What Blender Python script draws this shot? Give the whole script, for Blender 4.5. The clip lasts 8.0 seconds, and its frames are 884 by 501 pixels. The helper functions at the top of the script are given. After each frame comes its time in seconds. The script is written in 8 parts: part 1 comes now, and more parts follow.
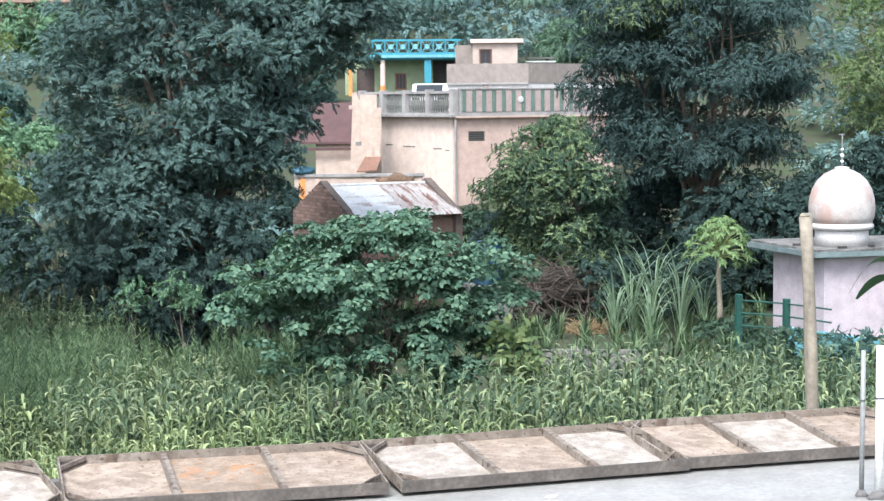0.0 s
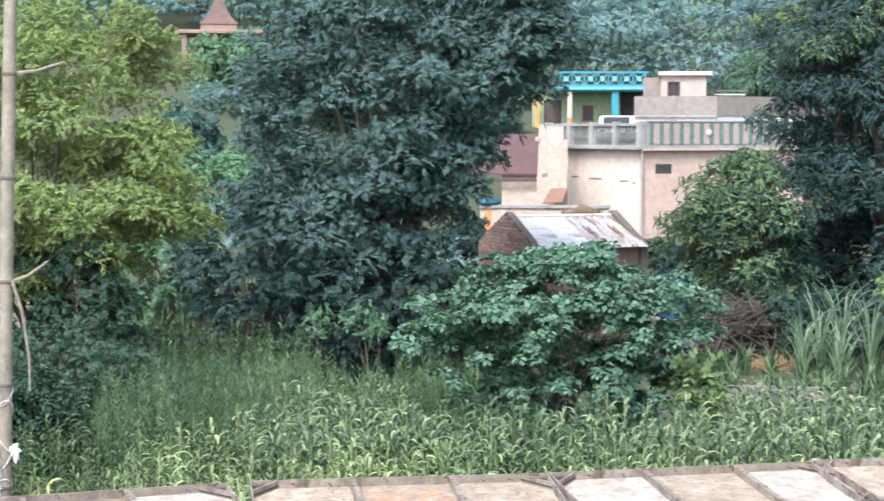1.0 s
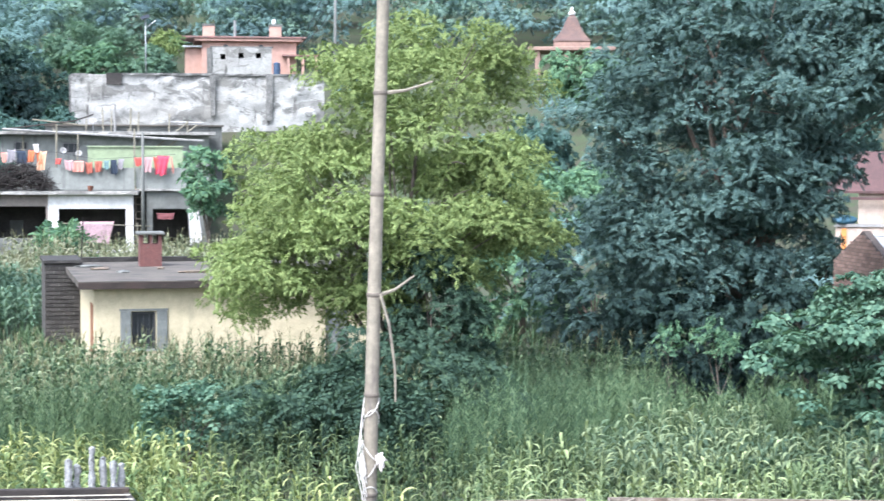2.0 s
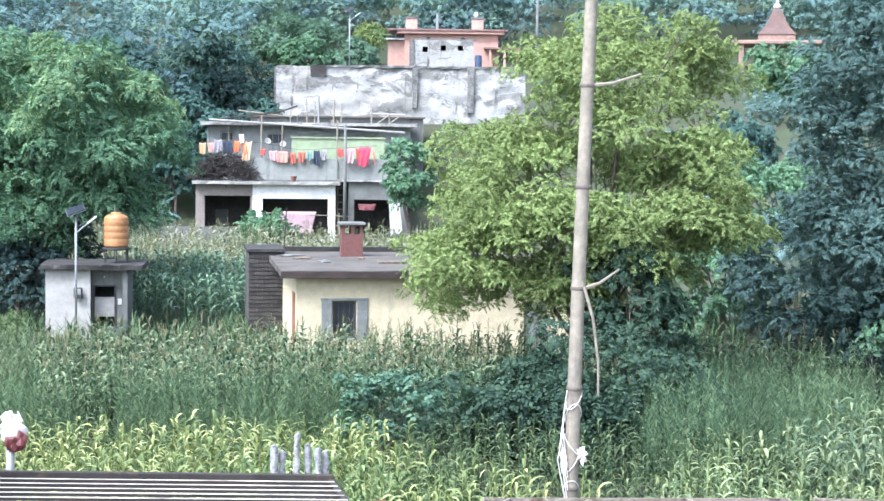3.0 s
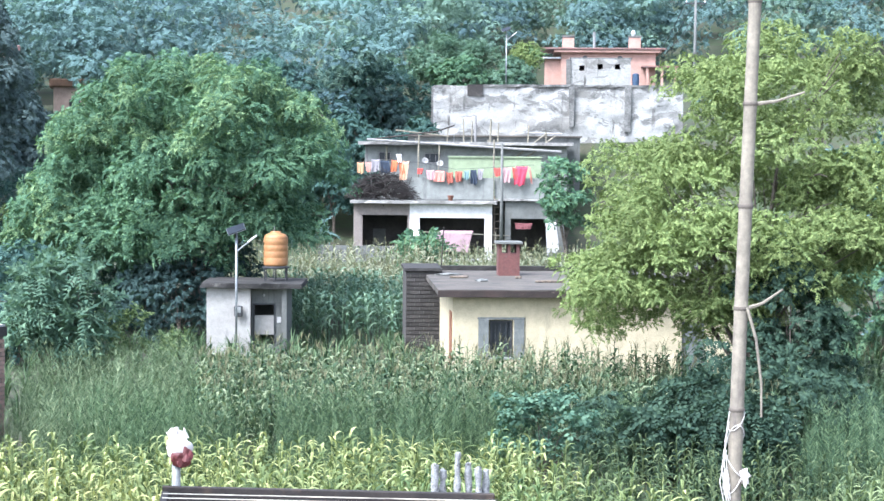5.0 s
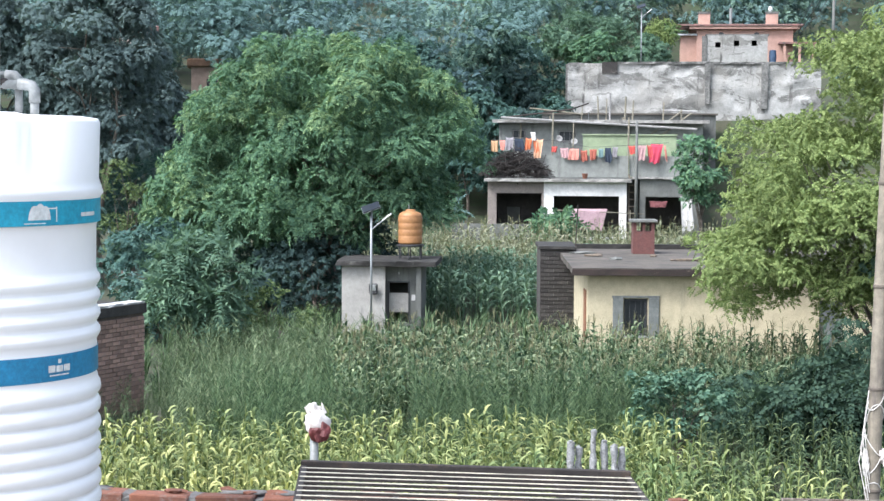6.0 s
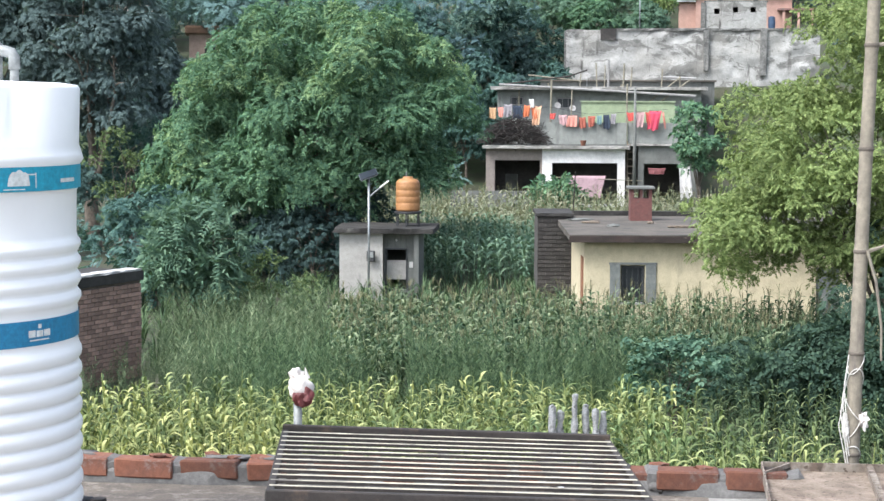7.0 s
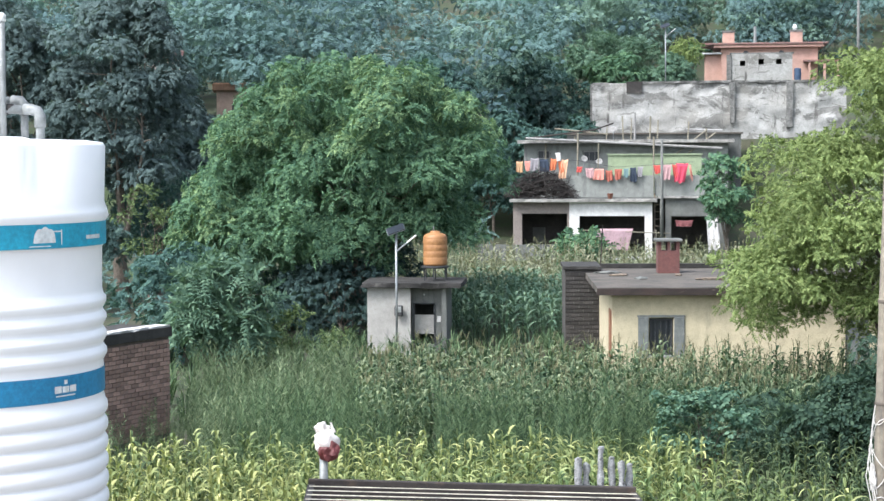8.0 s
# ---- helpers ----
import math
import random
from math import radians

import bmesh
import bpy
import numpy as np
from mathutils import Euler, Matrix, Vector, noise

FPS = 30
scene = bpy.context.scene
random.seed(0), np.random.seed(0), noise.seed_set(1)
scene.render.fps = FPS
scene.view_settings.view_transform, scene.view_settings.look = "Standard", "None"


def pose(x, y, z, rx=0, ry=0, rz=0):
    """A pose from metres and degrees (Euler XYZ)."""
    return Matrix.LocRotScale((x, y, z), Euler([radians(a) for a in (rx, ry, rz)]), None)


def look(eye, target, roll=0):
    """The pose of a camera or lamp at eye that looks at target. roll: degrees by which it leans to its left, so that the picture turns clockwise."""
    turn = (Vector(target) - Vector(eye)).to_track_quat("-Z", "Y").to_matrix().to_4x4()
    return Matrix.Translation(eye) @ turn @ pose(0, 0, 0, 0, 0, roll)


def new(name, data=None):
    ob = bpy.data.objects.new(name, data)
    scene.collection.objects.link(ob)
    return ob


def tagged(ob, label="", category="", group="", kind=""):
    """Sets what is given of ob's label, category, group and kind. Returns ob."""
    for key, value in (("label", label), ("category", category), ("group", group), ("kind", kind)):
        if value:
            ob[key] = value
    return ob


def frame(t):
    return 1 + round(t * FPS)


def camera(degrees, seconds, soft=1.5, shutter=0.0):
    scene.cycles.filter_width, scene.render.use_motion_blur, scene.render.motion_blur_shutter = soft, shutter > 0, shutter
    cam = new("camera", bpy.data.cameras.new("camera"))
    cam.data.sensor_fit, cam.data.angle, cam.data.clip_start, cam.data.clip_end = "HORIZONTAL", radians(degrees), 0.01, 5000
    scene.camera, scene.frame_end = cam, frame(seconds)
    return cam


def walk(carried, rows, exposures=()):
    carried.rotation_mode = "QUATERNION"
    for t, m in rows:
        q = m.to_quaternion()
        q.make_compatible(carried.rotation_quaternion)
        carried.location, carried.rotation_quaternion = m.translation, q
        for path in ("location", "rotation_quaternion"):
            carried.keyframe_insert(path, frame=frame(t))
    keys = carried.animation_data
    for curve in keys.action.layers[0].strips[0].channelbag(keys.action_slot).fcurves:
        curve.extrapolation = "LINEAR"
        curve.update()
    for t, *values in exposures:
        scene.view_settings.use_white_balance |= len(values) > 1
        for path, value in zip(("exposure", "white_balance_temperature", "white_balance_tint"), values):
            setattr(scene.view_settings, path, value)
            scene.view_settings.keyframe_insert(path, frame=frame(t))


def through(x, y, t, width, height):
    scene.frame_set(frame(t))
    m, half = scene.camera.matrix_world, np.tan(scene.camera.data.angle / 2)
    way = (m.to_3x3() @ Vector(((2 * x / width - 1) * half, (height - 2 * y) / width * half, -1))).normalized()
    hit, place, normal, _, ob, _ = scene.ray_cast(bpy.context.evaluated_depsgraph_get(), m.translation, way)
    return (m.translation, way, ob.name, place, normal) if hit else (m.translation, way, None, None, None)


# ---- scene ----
EYE = 6.2        # eye level over the field
ROOF = 4.73      # own roof terrace


def aim(x, y, z, yaw, pitch, roll):
    """A camera pose from degrees: yaw to the left of +y, pitch up."""
    a, b = radians(yaw), radians(pitch)
    way = Vector((-math.sin(a) * math.cos(b), math.cos(a) * math.cos(b), math.sin(b)))
    return look((x, y, z), Vector((x, y, z)) + way, roll)


# seconds, eye (x, y, z), yaw, pitch, roll
LENS = 26.59
ROWS = [
    (0, 0.093, 0.024, 6.197, -24.833, -4.623, -0.495),
    (0.2, 0.101, 0.012, 6.190, -24.747, -4.635, -0.442),
    (0.5, 0.087, 0.024, 6.203, -23.754, -4.064, -0.454),
    (0.7, 0.078, 0.026, 6.208, -22.368, -3.616, -0.323),
    (1, 0.062, 0.029, 6.199, -19.195, -3.642, 0.017),
    (1.2, 0.051, 0.030, 6.205, -17.090, -3.623, 0.380),
    (1.5, 0.031, 0.047, 6.203, -13.609, -3.563, 0.497),
    (1.8, 0.005, 0.031, 6.204, -10.515, -3.057, 0.245),
    (2, 0.009, 0.011, 6.207, -8.513, -3.165, 0.179),
    (2.2, 0.004, -0.002, 6.204, -6.527, -3.361, -0.153),
    (3.3, -0.015, 0.038, 6.205, -1.114, -3.428, 0.374),
    (3.5, -0.015, 0.043, 6.200, -0.017, -3.432, -0.255),
    (3.8, -0.020, 0.033, 6.205, 0.772, -3.198, -0.281),
    (4, -0.019, 0.031, 6.205, 0.916, -2.943, -0.276),
    (4.2, -0.019, 0.028, 6.203, 0.726, -2.813, -0.181),
    (5.3, -0.040, 0.006, 6.207, 3.463, -2.994, 0.599),
    (5.5, -0.046, -0.011, 6.206, 4.295, -3.235, 0.558),
    (5.7, -0.049, -0.008, 6.204, 5.365, -3.332, 0.503),
    (6, -0.038, 0.000, 6.203, 6.462, -3.577, 0.288),
    (6.3, -0.006, -0.020, 6.210, 6.813, -2.687, 0.782),
    (6.5, 0.015, -0.031, 6.206, 6.367, -3.472, 0.729),
    (6.7, 0.026, -0.028, 6.203, 5.798, -4.012, 0.494),
    (7, 0.032, -0.028, 6.200, 6.448, -4.580, 0.219),
    (7.3, 0.043, -0.038, 6.200, 7.013, -4.391, 0.149),
    (7.5, 0.047, -0.049, 6.201, 7.307, -3.796, 0.053),
    (7.7, 0.047, -0.048, 6.198, 7.763, -3.285, -0.532),
    (8, 0.049, -0.047, 6.198, 7.307, -2.916, -0.314),
]
cam = camera(LENS, 8.0, soft=1.45, shutter=0.15)
walk(cam, [(t, aim(*r)) for t, *r in ROWS], [(0.0, 1.72, 6100, 11), (1.0, 1.84, 6050, 11), (1.6, 2.06, 5950, 12), (2.2, 2.18, 5740, 12), (3.4, 2.24, 5620, 12), (4.2, 2.24, 5620, 12), (5.5, 2.3, 5640, 12), (5.72, 2.2, 5670, 12), (5.98, 1.72, 6000, 11), (6.5, 1.7, 6100, 10), (7.0, 1.66, 6150, 10), (8.0, 1.68, 6100, 10)])

# ---- light: overcast sky ----
world = bpy.data.worlds.new("sky")
scene.world = world
world.use_nodes = True
wn = world.node_tree
sky = wn.nodes.new("ShaderNodeTexSky")
sky.sky_type = "NISHITA"
sky.sun_disc = False
sky.sun_elevation = radians(52)
sky.sun_rotation = radians(225)
sky.dust_density = 3.0
wn.nodes["Background"].inputs["Strength"].default_value = 0.15
grey = wn.nodes.new("ShaderNodeRGBToBW")
cloud = wn.nodes.new("ShaderNodeMix")
cloud.data_type = "RGBA"
cloud.inputs[0].default_value = 0.6      # cloud cover greys the sky
wn.links.new(sky.outputs["Color"], grey.inputs["Color"])
wn.links.new(sky.outputs["Color"], cloud.inputs[6])
wn.links.new(grey.outputs["Val"], cloud.inputs[7])
wn.links.new(cloud.outputs[2], wn.nodes["Background"].inputs["Color"])
sun_data = bpy.data.lights.new("sun", "SUN")
sun_data.energy = 1.5
sun_data.angle = radians(25)
sun_data.color = (1.0, 0.96, 0.9)
sun = new("sun", sun_data)
# light comes from behind and to the left, high up
sun.matrix_world = look((-25, -25, 46), (0, 0, 0))


# ---- building blocks ----
def rng(seed):
    return np.random.default_rng(seed)


def finish(me, mat, smooth=False):
    for m in (mat if isinstance(mat, (list, tuple)) else [mat]):
        me.materials.append(m)
    if smooth:
        me.polygons.foreach_set("use_smooth", [True] * len(me.polygons))


def part(name, bm, material, parent=None, label="", smooth=False, at=None):
    """Links a bmesh as one mesh object, under a thing or a part."""
    me = bpy.data.meshes.new(name)
    bm.to_mesh(me)
    bm.free()
    finish(me, material, smooth)
    ob = new(name, me)
    if parent is not None:
        ob.parent = parent
    if at is not None:
        ob.matrix_basis = at
    if label:
        tagged(ob, label)
    return ob


def thing(name, label, category, m, group="", kind=""):
    ob = new(name)
    ob.empty_display_size = 0.2
    ob.matrix_basis = m
    return tagged(ob, label, category, group, kind)


def box(bm, x0, x1, y0, y1, z0, z1, bevel=0.0, m=None):
    v = [bm.verts.new(c) for c in ((x0, y0, z0), (x1, y0, z0), (x1, y1, z0), (x0, y1, z0),
                                   (x0, y0, z1), (x1, y0, z1), (x1, y1, z1), (x0, y1, z1))]
    f = [bm.faces.new([v[i] for i in q]) for q in ((3, 2, 1, 0), (4, 5, 6, 7), (0, 1, 5, 4),
                                                   (1, 2, 6, 5), (2, 3, 7, 6), (3, 0, 4, 7))]
    if m is not None:
        for a in v:
            a.co = m @ a.co
    if bevel:
        edges = list({e for q in f for e in q.edges})
        bmesh.ops.bevel(bm, geom=edges, offset=bevel, segments=1, affect="EDGES")
    return bm


def boxed(*dims, bevel=0.0, m=None):
    return box(bmesh.new(), *dims, bevel=bevel, m=m)


def tube(bm, pts, radii, seg=8, caps=True):
    """A round bar through the points, with a radius at each."""
    pts = [Vector(p) for p in pts]
    if not isinstance(radii, (list, tuple)):
        radii = [radii] * len(pts)
    rings = []
    side = None
    for i, p in enumerate(pts):
        d = (pts[min(i + 1, len(pts) - 1)] - pts[max(i - 1, 0)]).normalized()
        if side is None:
            side = d.orthogonal().normalized()
        side = (side - d * side.dot(d)).normalized()
        up = d.cross(side)
        rings.append([bm.verts.new(p + radii[i] * (math.cos(a) * side + math.sin(a) * up))
                      for a in (2 * math.pi * k / seg for k in range(seg))])
    for a, b in zip(rings, rings[1:]):
        for k in range(seg):
            bm.faces.new((a[k], a[(k + 1) % seg], b[(k + 1) % seg], b[k]))
    if caps:
        bm.faces.new(rings[0][::-1])
        bm.faces.new(rings[-1])
    return bm


def lathe(bm, profile, seg=32, cx=0.0, cy=0.0, cap=True):
    """A turned body from (radius, height) pairs."""
    rings = [[bm.verts.new((cx + r * math.cos(2 * math.pi * k / seg), cy + r * math.sin(2 * math.pi * k / seg), z))
              for k in range(seg)] for r, z in profile]
    for a, b in zip(rings, rings[1:]):
        for k in range(seg):
            bm.faces.new((a[k], a[(k + 1) % seg], b[(k + 1) % seg], b[k]))
    if cap:
        bm.faces.new(rings[0][::-1])
        bm.faces.new(rings[-1])
    return bm


def holed(bm, x0, x1, z0, z1, y0, y1, holes=()):
    """A wall in the x-z plane from y0 to y1, with rectangular holes (x0, x1, z0, z1)."""
    xs = sorted({x0, x1, *[h[0] for h in holes], *[h[1] for h in holes]})
    zs = sorted({z0, z1, *[h[2] for h in holes], *[h[3] for h in holes]})
    for a, b in zip(xs, xs[1:]):
        for c, d in zip(zs, zs[1:]):
            mx, mz = (a + b) / 2, (c + d) / 2
            if not any(h[0] < mx < h[1] and h[2] < mz < h[3] for h in holes):
                box(bm, a, b, y0, y1, c, d)
    bmesh.ops.remove_doubles(bm, verts=bm.verts, dist=1e-4)
    return bm


def mesh_from(name, verts, quads):
    """A mesh from arrays of vertices and of quads, or of triangles."""
    me = bpy.data.meshes.new(name)
    n, k = quads.shape
    me.vertices.add(len(verts))
    me.vertices.foreach_set("co", np.ascontiguousarray(verts, dtype=np.float32).ravel())
    me.loops.add(k * n)
    me.loops.foreach_set("vertex_index", np.ascontiguousarray(quads, dtype=np.int32).ravel())
    me.polygons.add(n)
    me.polygons.foreach_set("loop_start", np.arange(0, k * n, k, dtype=np.int32))
    me.update(calc_edges=True)
    return me


def scatter(template, places, axes, scale):
    """Copies a template (verts, quads) to many places. axes: (n, 3, 3), columns x, y, z."""
    tv, tq = template
    v = np.einsum("nij,kj->nki", axes, tv) * np.asarray(scale)[:, None, None] + places[:, None, :]
    q = tq[None] + (np.arange(len(places)) * len(tv))[:, None, None]
    return v.reshape(-1, 3), q.reshape(-1, tq.shape[1])


def joined(bits):
    vs, qs, n = [], [], 0
    for v, q in bits:
        vs.append(v)
        qs.append(q + n)
        n += len(v)
    return np.concatenate(vs), np.concatenate(qs)


def unit(a):
    return a / np.maximum(np.linalg.norm(a, axis=-1, keepdims=True), 1e-9)


def frames(ahead, up):
    """Axes whose y looks along ahead and whose z is as near up as can be."""
    y = unit(ahead)
    x = unit(np.cross(y, up))
    return np.stack([x, y, np.cross(x, y)], -1)


def upright(n, r, lean=0.08):
    a = r.uniform(0, 2 * np.pi, n)
    z = unit(np.stack([r.normal(0, lean, n), r.normal(0, lean, n), np.ones(n)], -1))
    x = unit(np.cross(np.stack([-np.sin(a), np.cos(a), 0 * a], -1), z))
    return np.stack([x, np.cross(z, x), z], -1)


def strip(pts, widths, side):
    """A ribbon of quads along the points."""
    pts, side = np.asarray(pts, float), np.asarray(side, float)
    w = np.asarray(widths, float)[:, None] / 2
    v = np.stack([pts - side * w, pts + side * w], 1).reshape(-1, 3)
    q = np.array([(2 * i, 2 * i + 1, 2 * i + 3, 2 * i + 2) for i in range(len(pts) - 1)])
    return v, q


def leaf(length, width, fold=0.15):
    """One folded leaf along +y."""
    w = width / 2
    v = np.array([(0, 0, 0), (-w * 0.85, 0.28 * length, fold * w), (-w * 0.8, 0.66 * length, fold * w - 0.04 * length), (0, length, -0.14 * length), (w * 0.8, 0.66 * length, fold * w - 0.04 * length), (w * 0.85, 0.28 * length, fold * w)])
    return v, np.array([(0, 5, 4, 3), (0, 3, 2, 1)])


def flat_leaf(length, width):
    v = np.array([(-width / 2, 0.12 * length, 0.02 * length), (width / 2, 0.12 * length, 0.02 * length), (0, length, -0.12 * length)])
    return v, np.array([(0, 1, 2)])


def turned(bit, m):
    v, q = bit
    return v @ np.array(m.to_3x3()).T + np.array(m.translation), q


def spray(pairs, length, leaf_len, leaf_wid, droop=0.25, lean=55, seed=0, full=False, tilt=1.0):
    """A twig with pairs of leaflets and one at its tip, along +y."""
    r = random.Random(seed)
    make = leaf if full else flat_leaf
    bits = []
    for i in range(pairs):
        s = (i + 0.6) / (pairs + 0.4)
        at = (0, s * length, -droop * length * s * s)
        for side in (-1, 1):
            m = pose(*at, tilt * r.uniform(-30, 5), tilt * side * r.uniform(5, 35), -side * (lean + r.uniform(-15, 15)))
            bits.append(turned(make(leaf_len * r.uniform(0.75, 1.1), leaf_wid), m))
    bits.append(turned(make(leaf_len, leaf_wid), pose(0, length * 0.95, -droop * length, -25, 0, r.uniform(-15, 15))))
    return joined(bits)


def rosette(n, length, width, droop, seed):
    """Large leaves set round the tip of a shoot, drooping outward."""
    r = random.Random(seed)
    bits = []
    for k in range(n):
        m = pose(0, 0, r.uniform(-0.04, 0.04), -droop + r.uniform(-15, 15), r.uniform(-12, 12), 360 * k / n + r.uniform(-20, 20))
        bits.append(turned(leaf(length * r.uniform(0.7, 1.1), width * r.uniform(0.8, 1.1)), m @ Matrix.Translation((0, 0.05, 0))))
    return joined(bits)


def crown_points(clumps, per_area, r, flat=0.75, inner=0.25, under=-0.25):
    """Twig places and outward ways over a set of clumps (x, y, z, radius)."""
    ps, ds = [], []
    for x, y, z, rad in clumps:
        n = max(6, int(per_area * rad * rad))
        d = unit(r.normal(size=(n, 3)))
        d[:, 2] = np.where(d[:, 2] < under, -d[:, 2], d[:, 2])
        k = np.where(r.random(n) < inner, r.uniform(0.25, 0.8, n), r.uniform(0.78, 1.08, n))
        ps.append(np.array([x, y, z]) + d * (rad * k)[:, None] * np.array([1, 1, flat]))
        ds.append(d)
    return np.concatenate(ps), np.concatenate(ds)


def shingled(d, r, droop=0.25, loose=0.2, level=0.6):
    """Axes for twigs that lie over a clump like shingles, their faces turned outward and up."""
    side = r.normal(size=d.shape)
    side = unit(side - d * (side * d).sum(-1, keepdims=True))
    ahead = unit(0.45 * d + 0.75 * side - [0, 0, droop])
    return frames(ahead, unit(d + [0, 0, level] + r.normal(0, loose, d.shape)))


def crown_mesh(name, clumps, templates, per_area, seed, size=(0.8, 1.25), droop=0.25, inner=0.25, flat=0.75, under=-0.25, level=0.6):
    r = rng(seed)
    p, d = crown_points(clumps, per_area, r, flat, inner, under)
    ax = shingled(d, r, droop, 0.2, level)
    pick = r.integers(0, len(templates), len(p))
    sc = r.uniform(*size, len(p))
    bits = [scatter(t, p[pick == i], ax[pick == i], sc[pick == i]) for i, t in enumerate(templates) if (pick == i).any()]
    return mesh_from(name, *joined(bits))


def branching(bm, base, tips, thick, r, seg=7):
    """A trunk from base that splits into limbs running to the tips."""
    base = Vector(base)
    mean = sum((Vector(t) for t in tips), Vector()) / len(tips)
    fork = base.lerp(mean, 0.38)
    fork.x, fork.y = base.x * 0.7 + fork.x * 0.3, base.y * 0.7 + fork.y * 0.3
    mid = base.lerp(fork, 0.5) + Vector((r.uniform(-1, 1), r.uniform(-1, 1), 0)) * thick * 0.5
    tube(bm, [base - Vector((0, 0, 0.15)), base + Vector((0, 0, 0.15)), mid, fork], [thick * 1.5, thick * 1.15, thick, thick * 0.85], seg + 2)
    for t in tips:
        t = Vector(t)
        a = fork - Vector((0, 0, r.uniform(0, 0.5) * (fork.z - base.z)))
        b = a.lerp(t, 0.5) + Vector((r.uniform(-0.2, 0.2), r.uniform(-0.2, 0.2), r.uniform(0.0, 0.35))) * (t - a).length * 0.5
        k = thick * r.uniform(0.22, 0.42)
        tube(bm, [a, a.lerp(b, 0.5), b, t], [k, k * 0.8, k * 0.5, k * 0.1], seg, caps=False)
        for _ in range(2):
            s = b.lerp(t, r.uniform(0, 0.6))
            e = s + Vector((r.uniform(-1, 1), r.uniform(-1, 1), r.uniform(0, 0.8))).normalized() * (t - a).length * 0.3
            tube(bm, [s, s.lerp(e, 0.5) + Vector((0, 0, 0.05)), e], [k * 0.4, k * 0.28, k * 0.1], 4, caps=False)
    return bm


def clump_cloud(cx, cy, cz, rx, ry, rz, n, rad, seed, low=-0.7):
    """Clump centres filling an ellipsoid's outer shell, uneven in outline."""
    r = rng(seed)
    out = []
    while len(out) < n:
        d = unit(r.normal(size=3))
        if d[2] < low:
            continue
        k = r.uniform(0.55, 0.95) * (1 + 0.13 * noise.noise(Vector(d * 1.7 + seed)))
        out.append((cx + d[0] * rx * k, cy + d[1] * ry * k, cz + d[2] * rz * k, rad * r.uniform(0.7, 1.25)))
    return out


def tree(name, label, base, clumps, templates, leaf_mat, bark, thick, per_area, seed, category="tree", size=(0.8, 1.25), inner=0.25, limbs=14, droop=0.25, flat=0.75, under=-0.25, level=0.6, young=None):
    r = random.Random(seed)
    th = thing(name, label, category, pose(*base))
    local = [(x - base[0], y - base[1], z - base[2], rad) for x, y, z, rad in clumps]
    high = sorted(local, key=lambda c: c[2])[len(local) * 2 // 5:]
    tips = [c[:3] for c in r.sample(high, min(limbs, len(high)))]
    part("trunk", branching(bmesh.new(), (0, 0, 0), tips, thick, r), bark, th, smooth=True)
    me = crown_mesh("crown", local, templates, per_area, seed, size, droop, inner, flat, under, level)
    finish(me, leaf_mat)
    new("crown", me).parent = th
    if young:
        # lighter new leaves over a part of the crown; on the neem they also paint in sunlight
        tint, where, label = young
        me = crown_mesh("lighter_leaves", [(x - base[0], y - base[1], z - base[2], rad) for x, y, z, rad in where], templates, per_area, seed + 500, size, droop, inner, flat, under, level)
        finish(me, tint)
        ob = tagged(new("lighter_leaves", me), label)
        ob.parent = th
    return th


# ---- materials ----
def nodes_of(name):
    m = bpy.data.materials.new(name)
    m.use_nodes = True
    return m, m.node_tree, m.node_tree.nodes["Principled BSDF"]


def ramp(nt, stops):
    r = nt.nodes.new("ShaderNodeValToRGB")
    while len(r.color_ramp.elements) < len(stops):
        r.color_ramp.elements.new(0.5)
    for e, (p, c) in zip(r.color_ramp.elements, stops):
        e.position, e.color = p, (*c, 1)
    return r


def noise_node(nt, scale, detail=6, rough=0.6, stretch=None):
    co = nt.nodes.new("ShaderNodeTexCoord")
    n = nt.nodes.new("ShaderNodeTexNoise")
    n.inputs["Scale"].default_value, n.inputs["Detail"].default_value, n.inputs["Roughness"].default_value = scale, detail, rough
    if stretch:
        mp = nt.nodes.new("ShaderNodeMapping")
        mp.inputs["Scale"].default_value = stretch
        nt.links.new(co.outputs["Object"], mp.inputs["Vector"])
        nt.links.new(mp.outputs["Vector"], n.inputs["Vector"])
    else:
        nt.links.new(co.outputs["Object"], n.inputs["Vector"])
    return n


def mixed(nt, fac, a, b, blend="MIX"):
    x = nt.nodes.new("ShaderNodeMix")
    x.data_type, x.blend_type = "RGBA", blend
    for s, v in ((x.inputs[0], fac), (x.inputs[6], a), (x.inputs[7], b)):
        if isinstance(v, bpy.types.NodeSocket):
            nt.links.new(v, s)
        elif isinstance(v, tuple):
            s.default_value = (*v, 1)
        else:
            s.default_value = v
    return x.outputs[2]


